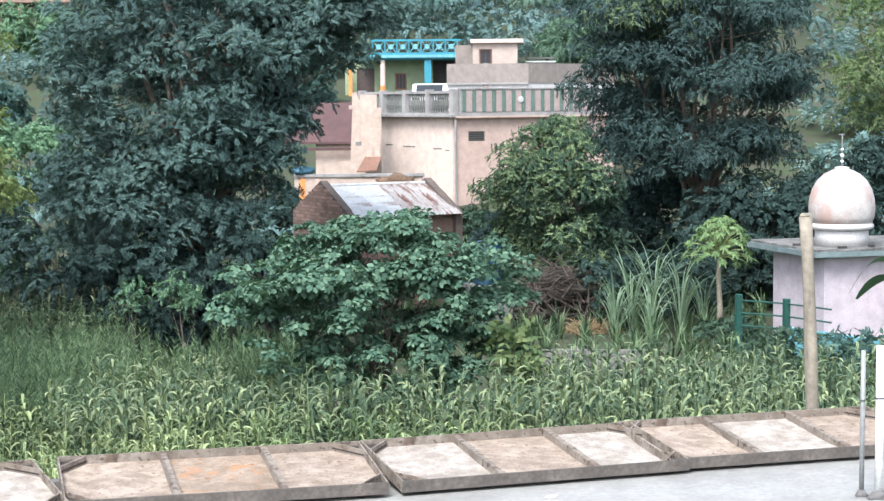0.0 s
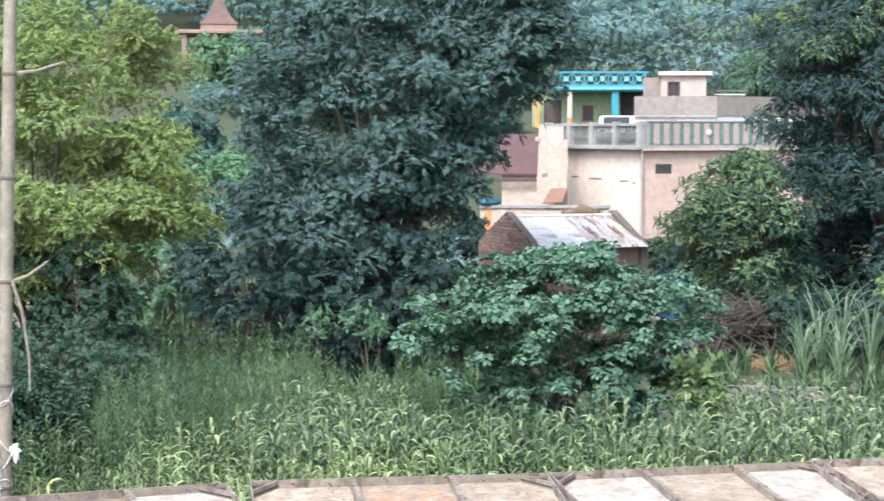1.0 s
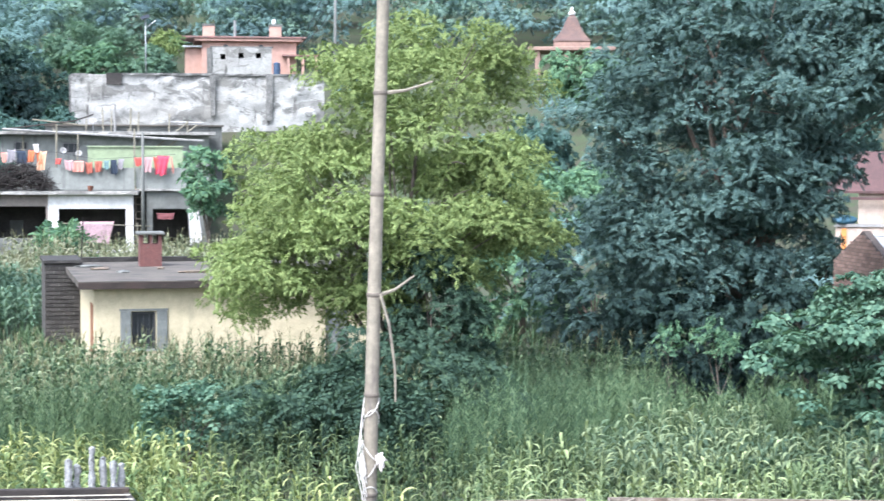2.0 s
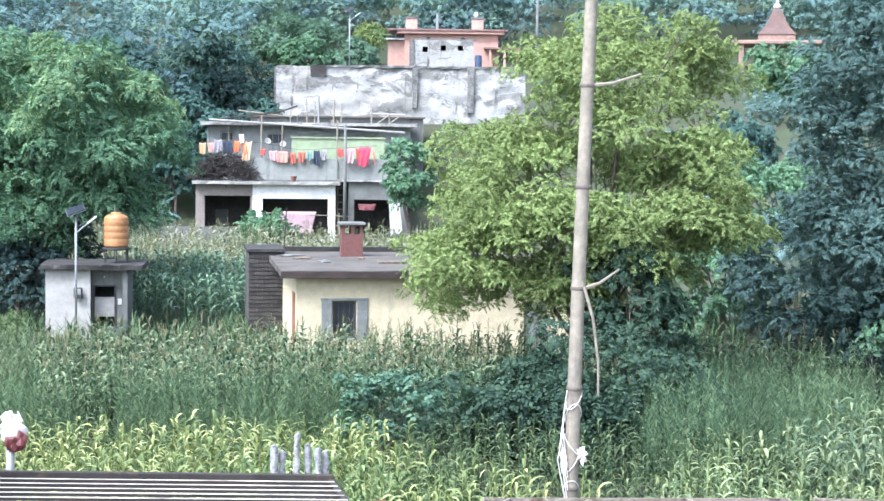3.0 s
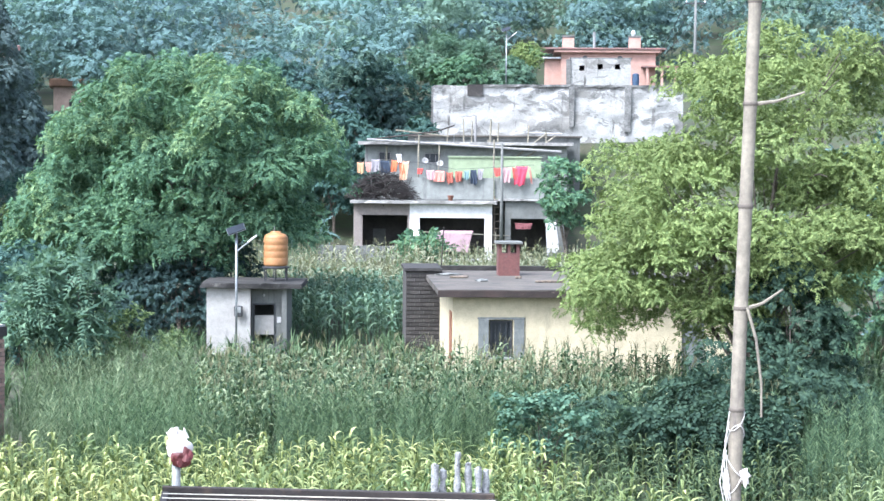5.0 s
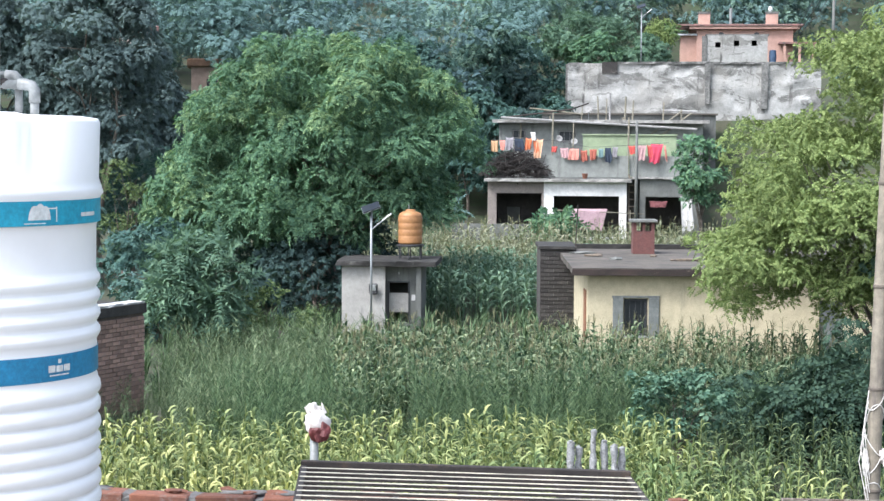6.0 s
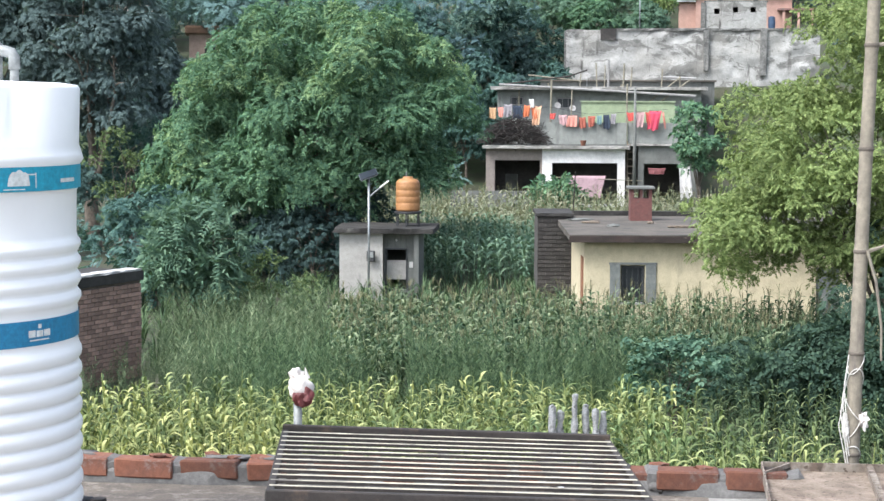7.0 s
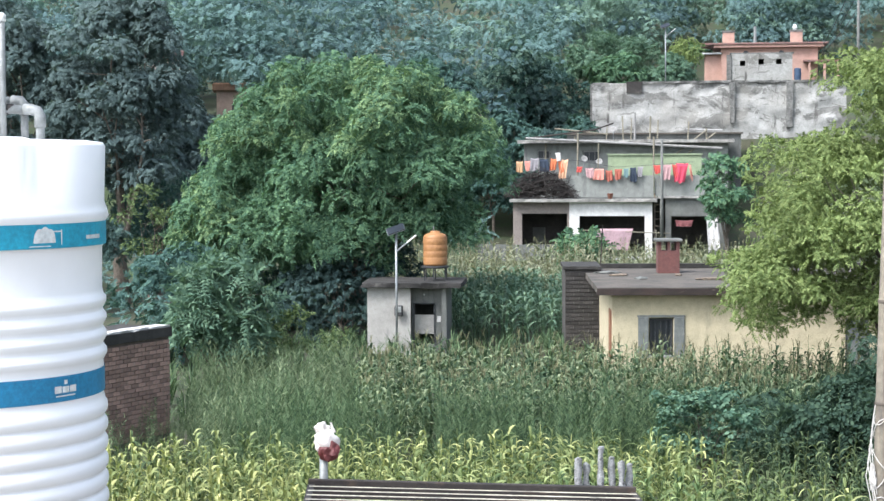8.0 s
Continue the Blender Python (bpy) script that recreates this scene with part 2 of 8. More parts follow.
def surface(name, a, b, stain=None, scale=3.0, fine=40.0, rough=0.8, metal=0.0, bump=0.3, depth=0.01, cover=0.5, streak=None, vary=0.0, speck=None):
    """Two tones at a coarse scale, blotches, fine grain, and stains or wear of a shape of their own."""
    m, nt, p = nodes_of(name)
    big, mid, small = noise_node(nt, scale, 8, 0.65), noise_node(nt, scale * 4.3, 6, 0.65), noise_node(nt, fine, 4, 0.7)
    col = mixed(nt, ramp_out(nt, big.outputs["Fac"], 0.4, 0.6), a, b)
    blotch = ramp_out(nt, mid.outputs["Fac"], 0.36, 0.64)
    col = mixed(nt, 0.3, col, mixed(nt, blotch, (0.45, 0.44, 0.42), (1.12, 1.12, 1.12)), "MULTIPLY")
    grain = ramp_out(nt, small.outputs["Fac"], 0.36, 0.64)
    col = mixed(nt, 0.32, col, mixed(nt, grain, (0.3, 0.3, 0.3), (1.1, 1.1, 1.1)), "MULTIPLY")
    if stain:
        w = noise_node(nt, scale * 1.3, 9, 0.72, streak)
        col = mixed(nt, ramp_out(nt, w.outputs["Fac"], cover - 0.05, cover + 0.07), col, stain)
    if speck:
        tint, size, least = speck
        s = noise_node(nt, size, 3, 0.5)
        col = mixed(nt, ramp_out(nt, s.outputs["Fac"], least, least + 0.035), col, tint)
        blot = noise_node(nt, size * 0.28, 5, 0.6)
        col = mixed(nt, 0.45, col, mixed(nt, ramp_out(nt, blot.outputs["Fac"], 0.4, 0.6), (0.55, 0.5, 0.45), (1.12, 1.1, 1.08)), "MULTIPLY")
    if vary:
        info = nt.nodes.new("ShaderNodeObjectInfo")
        tone = ramp(nt, [(0, (1 - vary,) * 3), (1, (1 + vary * 0.4,) * 3)])
        nt.links.new(info.outputs["Random"], tone.inputs["Fac"])
        col = mixed(nt, 1.0, col, tone.outputs["Color"], "MULTIPLY")
    nt.links.new(col, p.inputs["Base Color"])
    p.inputs["Roughness"].default_value, p.inputs["Metallic"].default_value = rough, metal
    bp = nt.nodes.new("ShaderNodeBump")
    bp.inputs["Strength"].default_value, bp.inputs["Distance"].default_value = bump, depth
    nt.links.new(mixed(nt, 0.5, small.outputs["Fac"], mid.outputs["Fac"]), bp.inputs["Height"])
    nt.links.new(bp.outputs["Normal"], p.inputs["Normal"])
    return m


def ramp_out(nt, fac, lo, hi):
    r = nt.nodes.new("ShaderNodeMapRange")
    r.inputs["From Min"].default_value, r.inputs["From Max"].default_value = lo, hi
    nt.links.new(fac, r.inputs["Value"])
    return r.outputs["Result"]


def foliage(name, dark, mid, light, tone=0.25, rough=0.75, through=0.22, patch=(0.7, 0.7, 0.7)):
    """Leaves: each one of its own tone, drifting over the plant; some light shines through."""
    m, nt, p = nodes_of(name)

    # haze is put into every leaf colour: greyer, slightly bluer
    def greyed(c):
        g = 0.3 * c[0] + 0.6 * c[1] + 0.1 * c[2]
        return tuple(k * (0.87 * v + 0.13 * g) for k, v in zip((1.12, 1.12, 1.22), c))

    dark, mid, light = greyed(dark), greyed(mid), greyed(light)
    geo = nt.nodes.new("ShaderNodeNewGeometry")
    r = ramp(nt, [(0.0, dark), (0.45, mid), (1.0, light)])
    nt.links.new(geo.outputs["Random Per Island"], r.inputs["Fac"])
    n = noise_node(nt, tone, 4)
    col = mixed(nt, ramp_out(nt, n.outputs["Fac"], 0.35, 0.65), r.outputs["Color"], mixed(nt, 1.0, r.outputs["Color"], patch, "MULTIPLY"))
    nt.links.new(col, p.inputs["Base Color"])
    p.inputs["Roughness"].default_value = rough
    p.inputs["Specular IOR Level"].default_value = 0.09
    tr = nt.nodes.new("ShaderNodeBsdfTranslucent")
    nt.links.new(mixed(nt, 1.0, col, (1.3, 1.35, 0.85), "MULTIPLY"), tr.inputs["Color"])
    mx = nt.nodes.new("ShaderNodeMixShader")
    mx.inputs[0].default_value = through
    nt.links.new(p.outputs[0], mx.inputs[1])
    nt.links.new(tr.outputs[0], mx.inputs[2])
    nt.links.new(mx.outputs[0], nt.nodes["Material Output"].inputs["Surface"])
    return m


# leaves
SLAT_TOP = surface("pale_slat_top", (0.74, 0.68, 0.52), (0.52, 0.47, 0.36), (0.1, 0.085, 0.07), scale=4, fine=60, rough=0.5, metal=0.2, cover=0.58, streak=(0.5, 2, 2))
LEAF_DARK = foliage("leaf_dark", (0.03, 0.06, 0.056), (0.042, 0.08, 0.071), (0.067, 0.118, 0.094))
# hedge and undergrowth leaves: the tall trees' shade is in the dark colour
LEAF_HEDGE_SHADED = foliage("leaf_hedge_shaded", (0.018, 0.04, 0.036), (0.027, 0.055, 0.046), (0.043, 0.08, 0.06))
LEAF_MANGO = foliage("leaf_mango", (0.041, 0.085, 0.077), (0.063, 0.119, 0.101), (0.107, 0.178, 0.14))
# lighter grey-green holds the haze in front of these trees
LEAF_SHISHAM_HAZED = foliage("leaf_shisham_hazed", (0.078, 0.122, 0.114), (0.096, 0.148, 0.135), (0.125, 0.183, 0.16))
# leaf colour darkened to hold the acacia's shade; other dark plants reuse it
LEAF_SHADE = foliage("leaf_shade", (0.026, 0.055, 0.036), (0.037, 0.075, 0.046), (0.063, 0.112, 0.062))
LEAF_YELLOW = foliage("leaf_yellow", (0.108, 0.163, 0.045), (0.165, 0.23, 0.061), (0.245, 0.31, 0.086))
LEAF_GREEN = foliage("leaf_green", (0.052, 0.125, 0.07), (0.083, 0.178, 0.09), (0.148, 0.265, 0.115))
# lighter neem colour that paints sunlight on the crown's top and left
LEAF_NEEM_SUNLIT = foliage("leaf_neem_sunlit", (0.1, 0.18, 0.075), (0.15, 0.25, 0.1), (0.24, 0.36, 0.14))
LEAF_TEAL = foliage("leaf_teal", (0.036, 0.085, 0.072), (0.052, 0.115, 0.092), (0.085, 0.165, 0.12))
LEAF_BUSH = foliage("leaf_bush", (0.06, 0.125, 0.078), (0.085, 0.165, 0.098), (0.14, 0.235, 0.13))
LEAF_HEART = foliage("leaf_heart", (0.04, 0.098, 0.06), (0.07, 0.148, 0.088), (0.135, 0.235, 0.135))
LEAF_OLIVE = foliage("leaf_olive", (0.05, 0.09, 0.035), (0.085, 0.135, 0.05), (0.17, 0.215, 0.075), patch=(0.75, 0.8, 0.7))
LEAF_LEMON = foliage("leaf_lemon", (0.075, 0.13, 0.06), (0.115, 0.18, 0.075), (0.19, 0.26, 0.105))
LEAF_PAPAYA = foliage("leaf_papaya", (0.07, 0.135, 0.05), (0.115, 0.2, 0.068), (0.18, 0.275, 0.095))
LEAF_BANANA = foliage("leaf_banana", (0.04, 0.09, 0.05), (0.05, 0.11, 0.06), (0.065, 0.135, 0.07))
LEAF_BLADE = foliage("leaf_blade", (0.1, 0.175, 0.1), (0.15, 0.24, 0.135), (0.25, 0.34, 0.2))
# distance haze painted in: these far leaves are paler and bluer
LEAF_WOODS_HAZED = foliage("leaf_woods_hazed", (0.115, 0.198, 0.178), (0.127, 0.218, 0.192), (0.142, 0.24, 0.204), tone=0.06, patch=(0.75, 0.78, 0.8), rough=0.95)
LEAF_WOODS_HAZED_DARK = foliage("leaf_woods_hazed_dark", (0.078, 0.138, 0.138), (0.089, 0.156, 0.152), (0.102, 0.175, 0.166), tone=0.06, patch=(0.75, 0.78, 0.8), rough=0.95)
LEAF_WOODS_HAZED_PALE = foliage("leaf_woods_hazed_pale", (0.129, 0.218, 0.162), (0.146, 0.243, 0.174), (0.166, 0.269, 0.185), tone=0.06, patch=(0.8, 0.8, 0.8), rough=0.95)
LEAF_CORN = foliage("leaf_corn", (0.06, 0.09, 0.035), (0.17, 0.21, 0.06), (0.48, 0.47, 0.15), tone=0.18, patch=(0.6, 0.75, 0.8))
LEAF_FRONT = foliage("leaf_front", (0.066, 0.1, 0.045), (0.155, 0.205, 0.08), (0.36, 0.41, 0.165), tone=0.2, patch=(0.75, 0.85, 0.85))
LEAF_YOUNG = foliage("leaf_young", (0.044, 0.08, 0.046), (0.1, 0.15, 0.076), (0.28, 0.335, 0.15), tone=0.18, patch=(0.8, 0.85, 0.85))
# darker copy of the maize colour, with the acacia's shade painted in
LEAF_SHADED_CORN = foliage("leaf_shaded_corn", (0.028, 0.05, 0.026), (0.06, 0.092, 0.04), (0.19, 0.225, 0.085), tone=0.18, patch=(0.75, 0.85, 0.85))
LEAF_CANE = foliage("leaf_cane", (0.032, 0.066, 0.036), (0.08, 0.135, 0.062), (0.29, 0.345, 0.175), tone=0.3)
LEAF_FAR_CORN = foliage("leaf_far_corn", (0.14, 0.175, 0.1), (0.22, 0.25, 0.135), (0.34, 0.34, 0.2), tone=0.12)
LEAF_DEEP = foliage("leaf_deep", (0.075, 0.15, 0.095), (0.12, 0.215, 0.13), (0.22, 0.33, 0.19), tone=0.2)
LEAF_FEATHER = foliage("leaf_feather", (0.042, 0.07, 0.034), (0.105, 0.165, 0.075), (0.24, 0.3, 0.145), tone=0.3)
LEAF_GRASS = foliage("leaf_grass", (0.03, 0.06, 0.03), (0.072, 0.132, 0.058), (0.175, 0.255, 0.11), tone=0.3)
# grass colour lowered for the shade below the acacia
LEAF_SHADED_GRASS = foliage("leaf_shaded_grass", (0.026, 0.055, 0.028), (0.062, 0.118, 0.054), (0.145, 0.215, 0.095), tone=0.3)
TASSEL = surface("tassel", (0.23, 0.225, 0.12), (0.12, 0.12, 0.06), scale=8, rough=0.9)
BARK = surface("bark", (0.09, 0.075, 0.06), (0.16, 0.135, 0.11), scale=6, fine=30, rough=0.95, bump=0.8, depth=0.03)
PALE_BARK = surface("pale_bark", (0.3, 0.27, 0.2), (0.2, 0.19, 0.15), scale=8, fine=30, rough=0.9)
DRY_WOOD = surface("dry_wood", (0.2, 0.16, 0.12), (0.11, 0.09, 0.075), scale=6, rough=0.95)
STRAW = surface("straw", (0.36, 0.27, 0.15), (0.24, 0.17, 0.1), scale=10, rough=0.95)
SOIL = surface("soil", (0.06, 0.057, 0.036), (0.042, 0.05, 0.026), (0.036, 0.056, 0.022), scale=0.6, fine=9, rough=1.0, depth=0.05)
# walls
CREAM = surface("cream_plaster", (0.68, 0.56, 0.485), (0.64, 0.525, 0.455), (0.42, 0.34, 0.29), scale=0.7, rough=0.9, cover=0.72, streak=(1.5, 1.5, 0.4))
PEACH = surface("peach_plaster", (0.5, 0.405, 0.34), (0.45, 0.365, 0.31), (0.27, 0.22, 0.185), scale=1.1, rough=0.92, cover=0.62, streak=(1.5, 1.5, 0.4))
PINK = surface("pink_plaster", (0.57, 0.43, 0.37), (0.53, 0.395, 0.335), (0.3, 0.24, 0.21), scale=0.8, rough=0.9, cover=0.69, streak=(1.5, 1.5, 0.4))
SALMON = surface("salmon_plaster", (0.52, 0.325, 0.262), (0.48, 0.305, 0.25), (0.31, 0.215, 0.165), scale=0.5, rough=0.9, cover=0.64)
YELLOW = surface("yellow_plaster", (0.6, 0.53, 0.365), (0.54, 0.475, 0.325), (0.32, 0.28, 0.2), scale=0.8, rough=0.9, cover=0.66, streak=(1.2, 1.2, 0.3))
GREY = surface("grey_cement", (0.18, 0.187, 0.175), (0.135, 0.141, 0.133), (0.065, 0.067, 0.062), scale=0.7, rough=0.92, cover=0.6, streak=(2, 2, 0.35))
TERRACE = surface("greenish_cement", (0.285, 0.3, 0.28), (0.23, 0.242, 0.228), (0.12, 0.124, 0.118), scale=0.8, rough=0.92, cover=0.6, streak=(2, 2, 0.35))
BROWN_CEMENT = surface("brown_cement", (0.27, 0.235, 0.21), (0.23, 0.2, 0.182), (0.15, 0.13, 0.12), scale=0.9, fine=20, rough=0.92, cover=0.62, streak=(2, 2, 0.5))
SHED_MORTAR = surface("shed_mortar", (0.15, 0.12, 0.105), (0.11, 0.09, 0.08), scale=5, fine=40, rough=0.95)
OUT_WALL = surface("pale_outhouse_wall", (0.42, 0.41, 0.385), (0.35, 0.34, 0.32), (0.2, 0.195, 0.19), scale=1.0, rough=0.92, cover=0.66, streak=(2, 2, 0.35))
PALE_GREY = surface("pale_cement", (0.33, 0.325, 0.315), (0.26, 0.255, 0.25), (0.12, 0.118, 0.115), scale=1.0, rough=0.92, cover=0.62, streak=(2, 2, 0.35))
WEATHERED = surface("weathered_white", (0.36, 0.352, 0.33), (0.29, 0.282, 0.265), (0.13, 0.124, 0.115), scale=0.75, fine=8, rough=0.95, cover=0.55, streak=(1.0, 1.0, 0.7))
DARK_MOULD_SHADE = surface("dark_mould_shade", (0.022, 0.021, 0.02), (0.042, 0.04, 0.037), (0.13, 0.125, 0.115), scale=2.0, fine=12, rough=0.95, cover=0.64)
MOULD = surface("black_mould", (0.1, 0.1, 0.095), (0.2, 0.2, 0.19), scale=2.5, fine=10, rough=0.95)
WHITE = surface("white_paint", (0.62, 0.61, 0.6), (0.54, 0.53, 0.52), (0.36, 0.345, 0.33), scale=1.2, rough=0.8, cover=0.66)
DOME = surface("dome_paint", (0.5, 0.475, 0.46), (0.42, 0.385, 0.37), (0.36, 0.26, 0.225), scale=1.1, rough=0.75, cover=0.53, streak=(1, 1, 0.7))
LILAC = surface("pale_lilac_wash", (0.52, 0.46, 0.5), (0.47, 0.42, 0.45), (0.29, 0.27, 0.28), scale=0.8, rough=0.9, cover=0.64, streak=(1.5, 1.5, 0.4))
TURQ = surface("turquoise_paint", (0.03, 0.26, 0.34), (0.04, 0.22, 0.3), scale=1.5, rough=0.7)
TURQ_PALE = surface("pale_turquoise_paint", (0.16, 0.42, 0.48), (0.14, 0.37, 0.43), scale=1.5, rough=0.7)
LIME = surface("lime_wash", (0.3, 0.37, 0.23), (0.27, 0.33, 0.21), scale=0.8, rough=0.9)
ORANGE_PAINT = surface("orange_paint", (0.75, 0.3, 0.08), (0.65, 0.25, 0.07), scale=3, rough=0.7)
GREEN_PAINT = surface("green_paint", (0.1, 0.175, 0.14), (0.13, 0.2, 0.165), scale=2, rough=0.8)
ROSE_PAINT = surface("faded_rose_paint", (0.42, 0.33, 0.31), (0.37, 0.3, 0.285), scale=2, rough=0.9)
TEAL_PAINT = surface("teal_enamel", (0.015, 0.085, 0.068), (0.015, 0.068, 0.055), scale=3, rough=0.5)
SLATE_BLUE = surface("blue_grey_paint", (0.13, 0.18, 0.185), (0.17, 0.22, 0.225), (0.12, 0.14, 0.14), scale=1.5, rough=0.8, cover=0.6)
# masonry
BRICK_RED = surface("red_brick", (0.215, 0.085, 0.05), (0.16, 0.068, 0.045), (0.19, 0.165, 0.15), scale=9, fine=60, rough=0.9, cover=0.62, vary=0.35)
BRICK_PILE = surface("mossy_brick", (0.06, 0.054, 0.05), (0.04, 0.037, 0.035), (0.16, 0.15, 0.14), scale=2.5, fine=30, rough=0.95, cover=0.62, vary=0.5)
BRICK_SHED = surface("shed_brick", (0.36, 0.235, 0.185), (0.28, 0.185, 0.15), (0.27, 0.225, 0.2), scale=2.5, fine=25, rough=0.95, cover=0.6, vary=0.4)
MORTAR = surface("mortar", (0.17, 0.165, 0.16), (0.12, 0.118, 0.115), scale=8, fine=50, rough=0.95, bump=0.6)
DARK_MORTAR = surface("dark_mortar", (0.075, 0.07, 0.065), (0.05, 0.047, 0.045), scale=5, fine=40, rough=0.95)
CONCRETE_FLOOR = surface("roof_concrete", (0.28, 0.28, 0.265), (0.32, 0.32, 0.302), (0.2, 0.192, 0.175), scale=1.3, fine=50, rough=0.55, bump=0.15, cover=0.64)
GRIT = surface("gritty_screed", (0.17, 0.145, 0.12), (0.12, 0.105, 0.09), (0.25, 0.225, 0.195), scale=10, fine=120, rough=0.95, bump=0.8, depth=0.01, cover=0.56)
ROOF_SLAB = surface("mossy_roof_slab", (0.12, 0.105, 0.088), (0.075, 0.067, 0.058), (0.05, 0.048, 0.042), scale=0.8, fine=20, rough=0.95, cover=0.58)
RED_EDGE = surface("faded_red_edge", (0.3, 0.16, 0.14), (0.22, 0.13, 0.12), (0.12, 0.1, 0.09), scale=2.5, rough=0.95, cover=0.55)
TOWER = surface("tower_wash", (0.46, 0.38, 0.33), (0.41, 0.345, 0.3), (0.28, 0.24, 0.21), scale=0.9, rough=0.9, cover=0.64, streak=(1.5, 1.5, 0.4))
HOUSE_EDGE = surface("worn_brown_edge", (0.045, 0.03, 0.026), (0.034, 0.026, 0.023), (0.16, 0.12, 0.108), scale=2.2, rough=0.95, cover=0.66, streak=(1, 1, 3))
SHUTTER = surface("faded_grey_shutter", (0.2, 0.215, 0.205), (0.16, 0.175, 0.17), (0.3, 0.3, 0.28), scale=3, rough=0.9, cover=0.62)
# metals, plastics, cloth
TIN = surface("corrugated_tin", (0.66, 0.68, 0.68), (0.56, 0.58, 0.58), (0.2, 0.115, 0.085), scale=0.9, fine=30, rough=0.5, metal=0.1, cover=0.6, streak=(0.6, 2.2, 1))
RUST = surface("rusty_steel", (0.052, 0.044, 0.04), (0.036, 0.032, 0.03), (0.085, 0.06, 0.045), scale=5, fine=60, rough=0.75, metal=0.3, cover=0.6)
PLATE = surface("shuttering_plate", (0.285, 0.228, 0.18), (0.36, 0.3, 0.243), (0.16, 0.12, 0.09), scale=7, fine=110, rough=0.85, metal=0.0, bump=0.5, cover=0.64, speck=((0.13, 0.09, 0.06), 55, 0.63))
PLATE_BROWN = surface("brown_shuttering_plate", (0.19, 0.15, 0.118), (0.25, 0.205, 0.165), (0.11, 0.085, 0.065), scale=7, fine=110, rough=0.85, bump=0.5, cover=0.62, speck=((0.09, 0.065, 0.048), 55, 0.62))
PLATE_WHITE = surface("limed_plate", (0.44, 0.41, 0.37), (0.32, 0.285, 0.245), (0.15, 0.115, 0.09), scale=6, fine=110, rough=0.85, bump=0.5, cover=0.66, speck=((0.2, 0.16, 0.12), 60, 0.65))
PLATE_RUST = surface("rust_marked_plate", (0.26, 0.205, 0.155), (0.33, 0.27, 0.21), (0.3, 0.17, 0.09), scale=6, fine=110, rough=0.85, bump=0.5, cover=0.6, speck=((0.22, 0.1, 0.04), 50, 0.63))


def rust_marks(m, centres):
    """Orange rust round some points of a sheet, ragged at the rim."""
    nt, p = m.node_tree, m.node_tree.nodes["Principled BSDF"]
    col = p.inputs["Base Color"].links[0].from_socket
    co = nt.nodes.new("ShaderNodeTexCoord")
    ragged = noise_node(nt, 26, 6, 0.7)
    for c, rad in centres:
        far = nt.nodes.new("ShaderNodeVectorMath")
        far.operation = "DISTANCE"
        nt.links.new(co.outputs["Object"], far.inputs[0])
        far.inputs[1].default_value = c
        add = nt.nodes.new("ShaderNodeMath")
        add.operation = "MULTIPLY_ADD"
        nt.links.new(ragged.outputs["Fac"], add.inputs[0])
        add.inputs[1].default_value = 0.26
        nt.links.new(far.outputs["Value"], add.inputs[2])
        col = mixed(nt, ramp_out(nt, add.outputs[0], rad + 0.138, rad + 0.118), col, (0.32, 0.165, 0.08))
    nt.links.new(col, p.inputs["Base Color"])


rust_marks(PLATE_RUST, (((0.5, -0.16, 0), 0.03), ((0.57, -0.2, 0), 0.02), ((0.67, -0.15, 0), 0.035), ((0.72, -0.22, 0), 0.015), ((0.46, -0.24, 0), 0.01), ((0.63, -0.27, 0), 0.01)))
ANGLE = surface("angle_iron", (0.23, 0.195, 0.16), (0.29, 0.26, 0.225), (0.12, 0.09, 0.07), scale=6, fine=50, rough=0.85, metal=0.1, cover=0.56, speck=((0.09, 0.07, 0.055), 38, 0.6))
# front rims only: caked cement, with the rim's shadow put into the colour
RIM_CAKED_SHADED = surface("caked_shaded_rim", (0.13, 0.115, 0.1), (0.095, 0.085, 0.075), (0.22, 0.19, 0.16), scale=7, fine=60, rough=0.95, cover=0.62)
BAMBOO_NODE = surface("bamboo_node", (0.145, 0.123, 0.1), (0.11, 0.094, 0.078), scale=20, rough=0.9)
GALV = surface("galvanised", (0.34, 0.36, 0.37), (0.28, 0.3, 0.31), scale=8, rough=0.45, metal=0.5)
DARK_METAL = surface("dark_metal", (0.05, 0.055, 0.06), (0.08, 0.08, 0.085), scale=8, rough=0.5, metal=0.4)


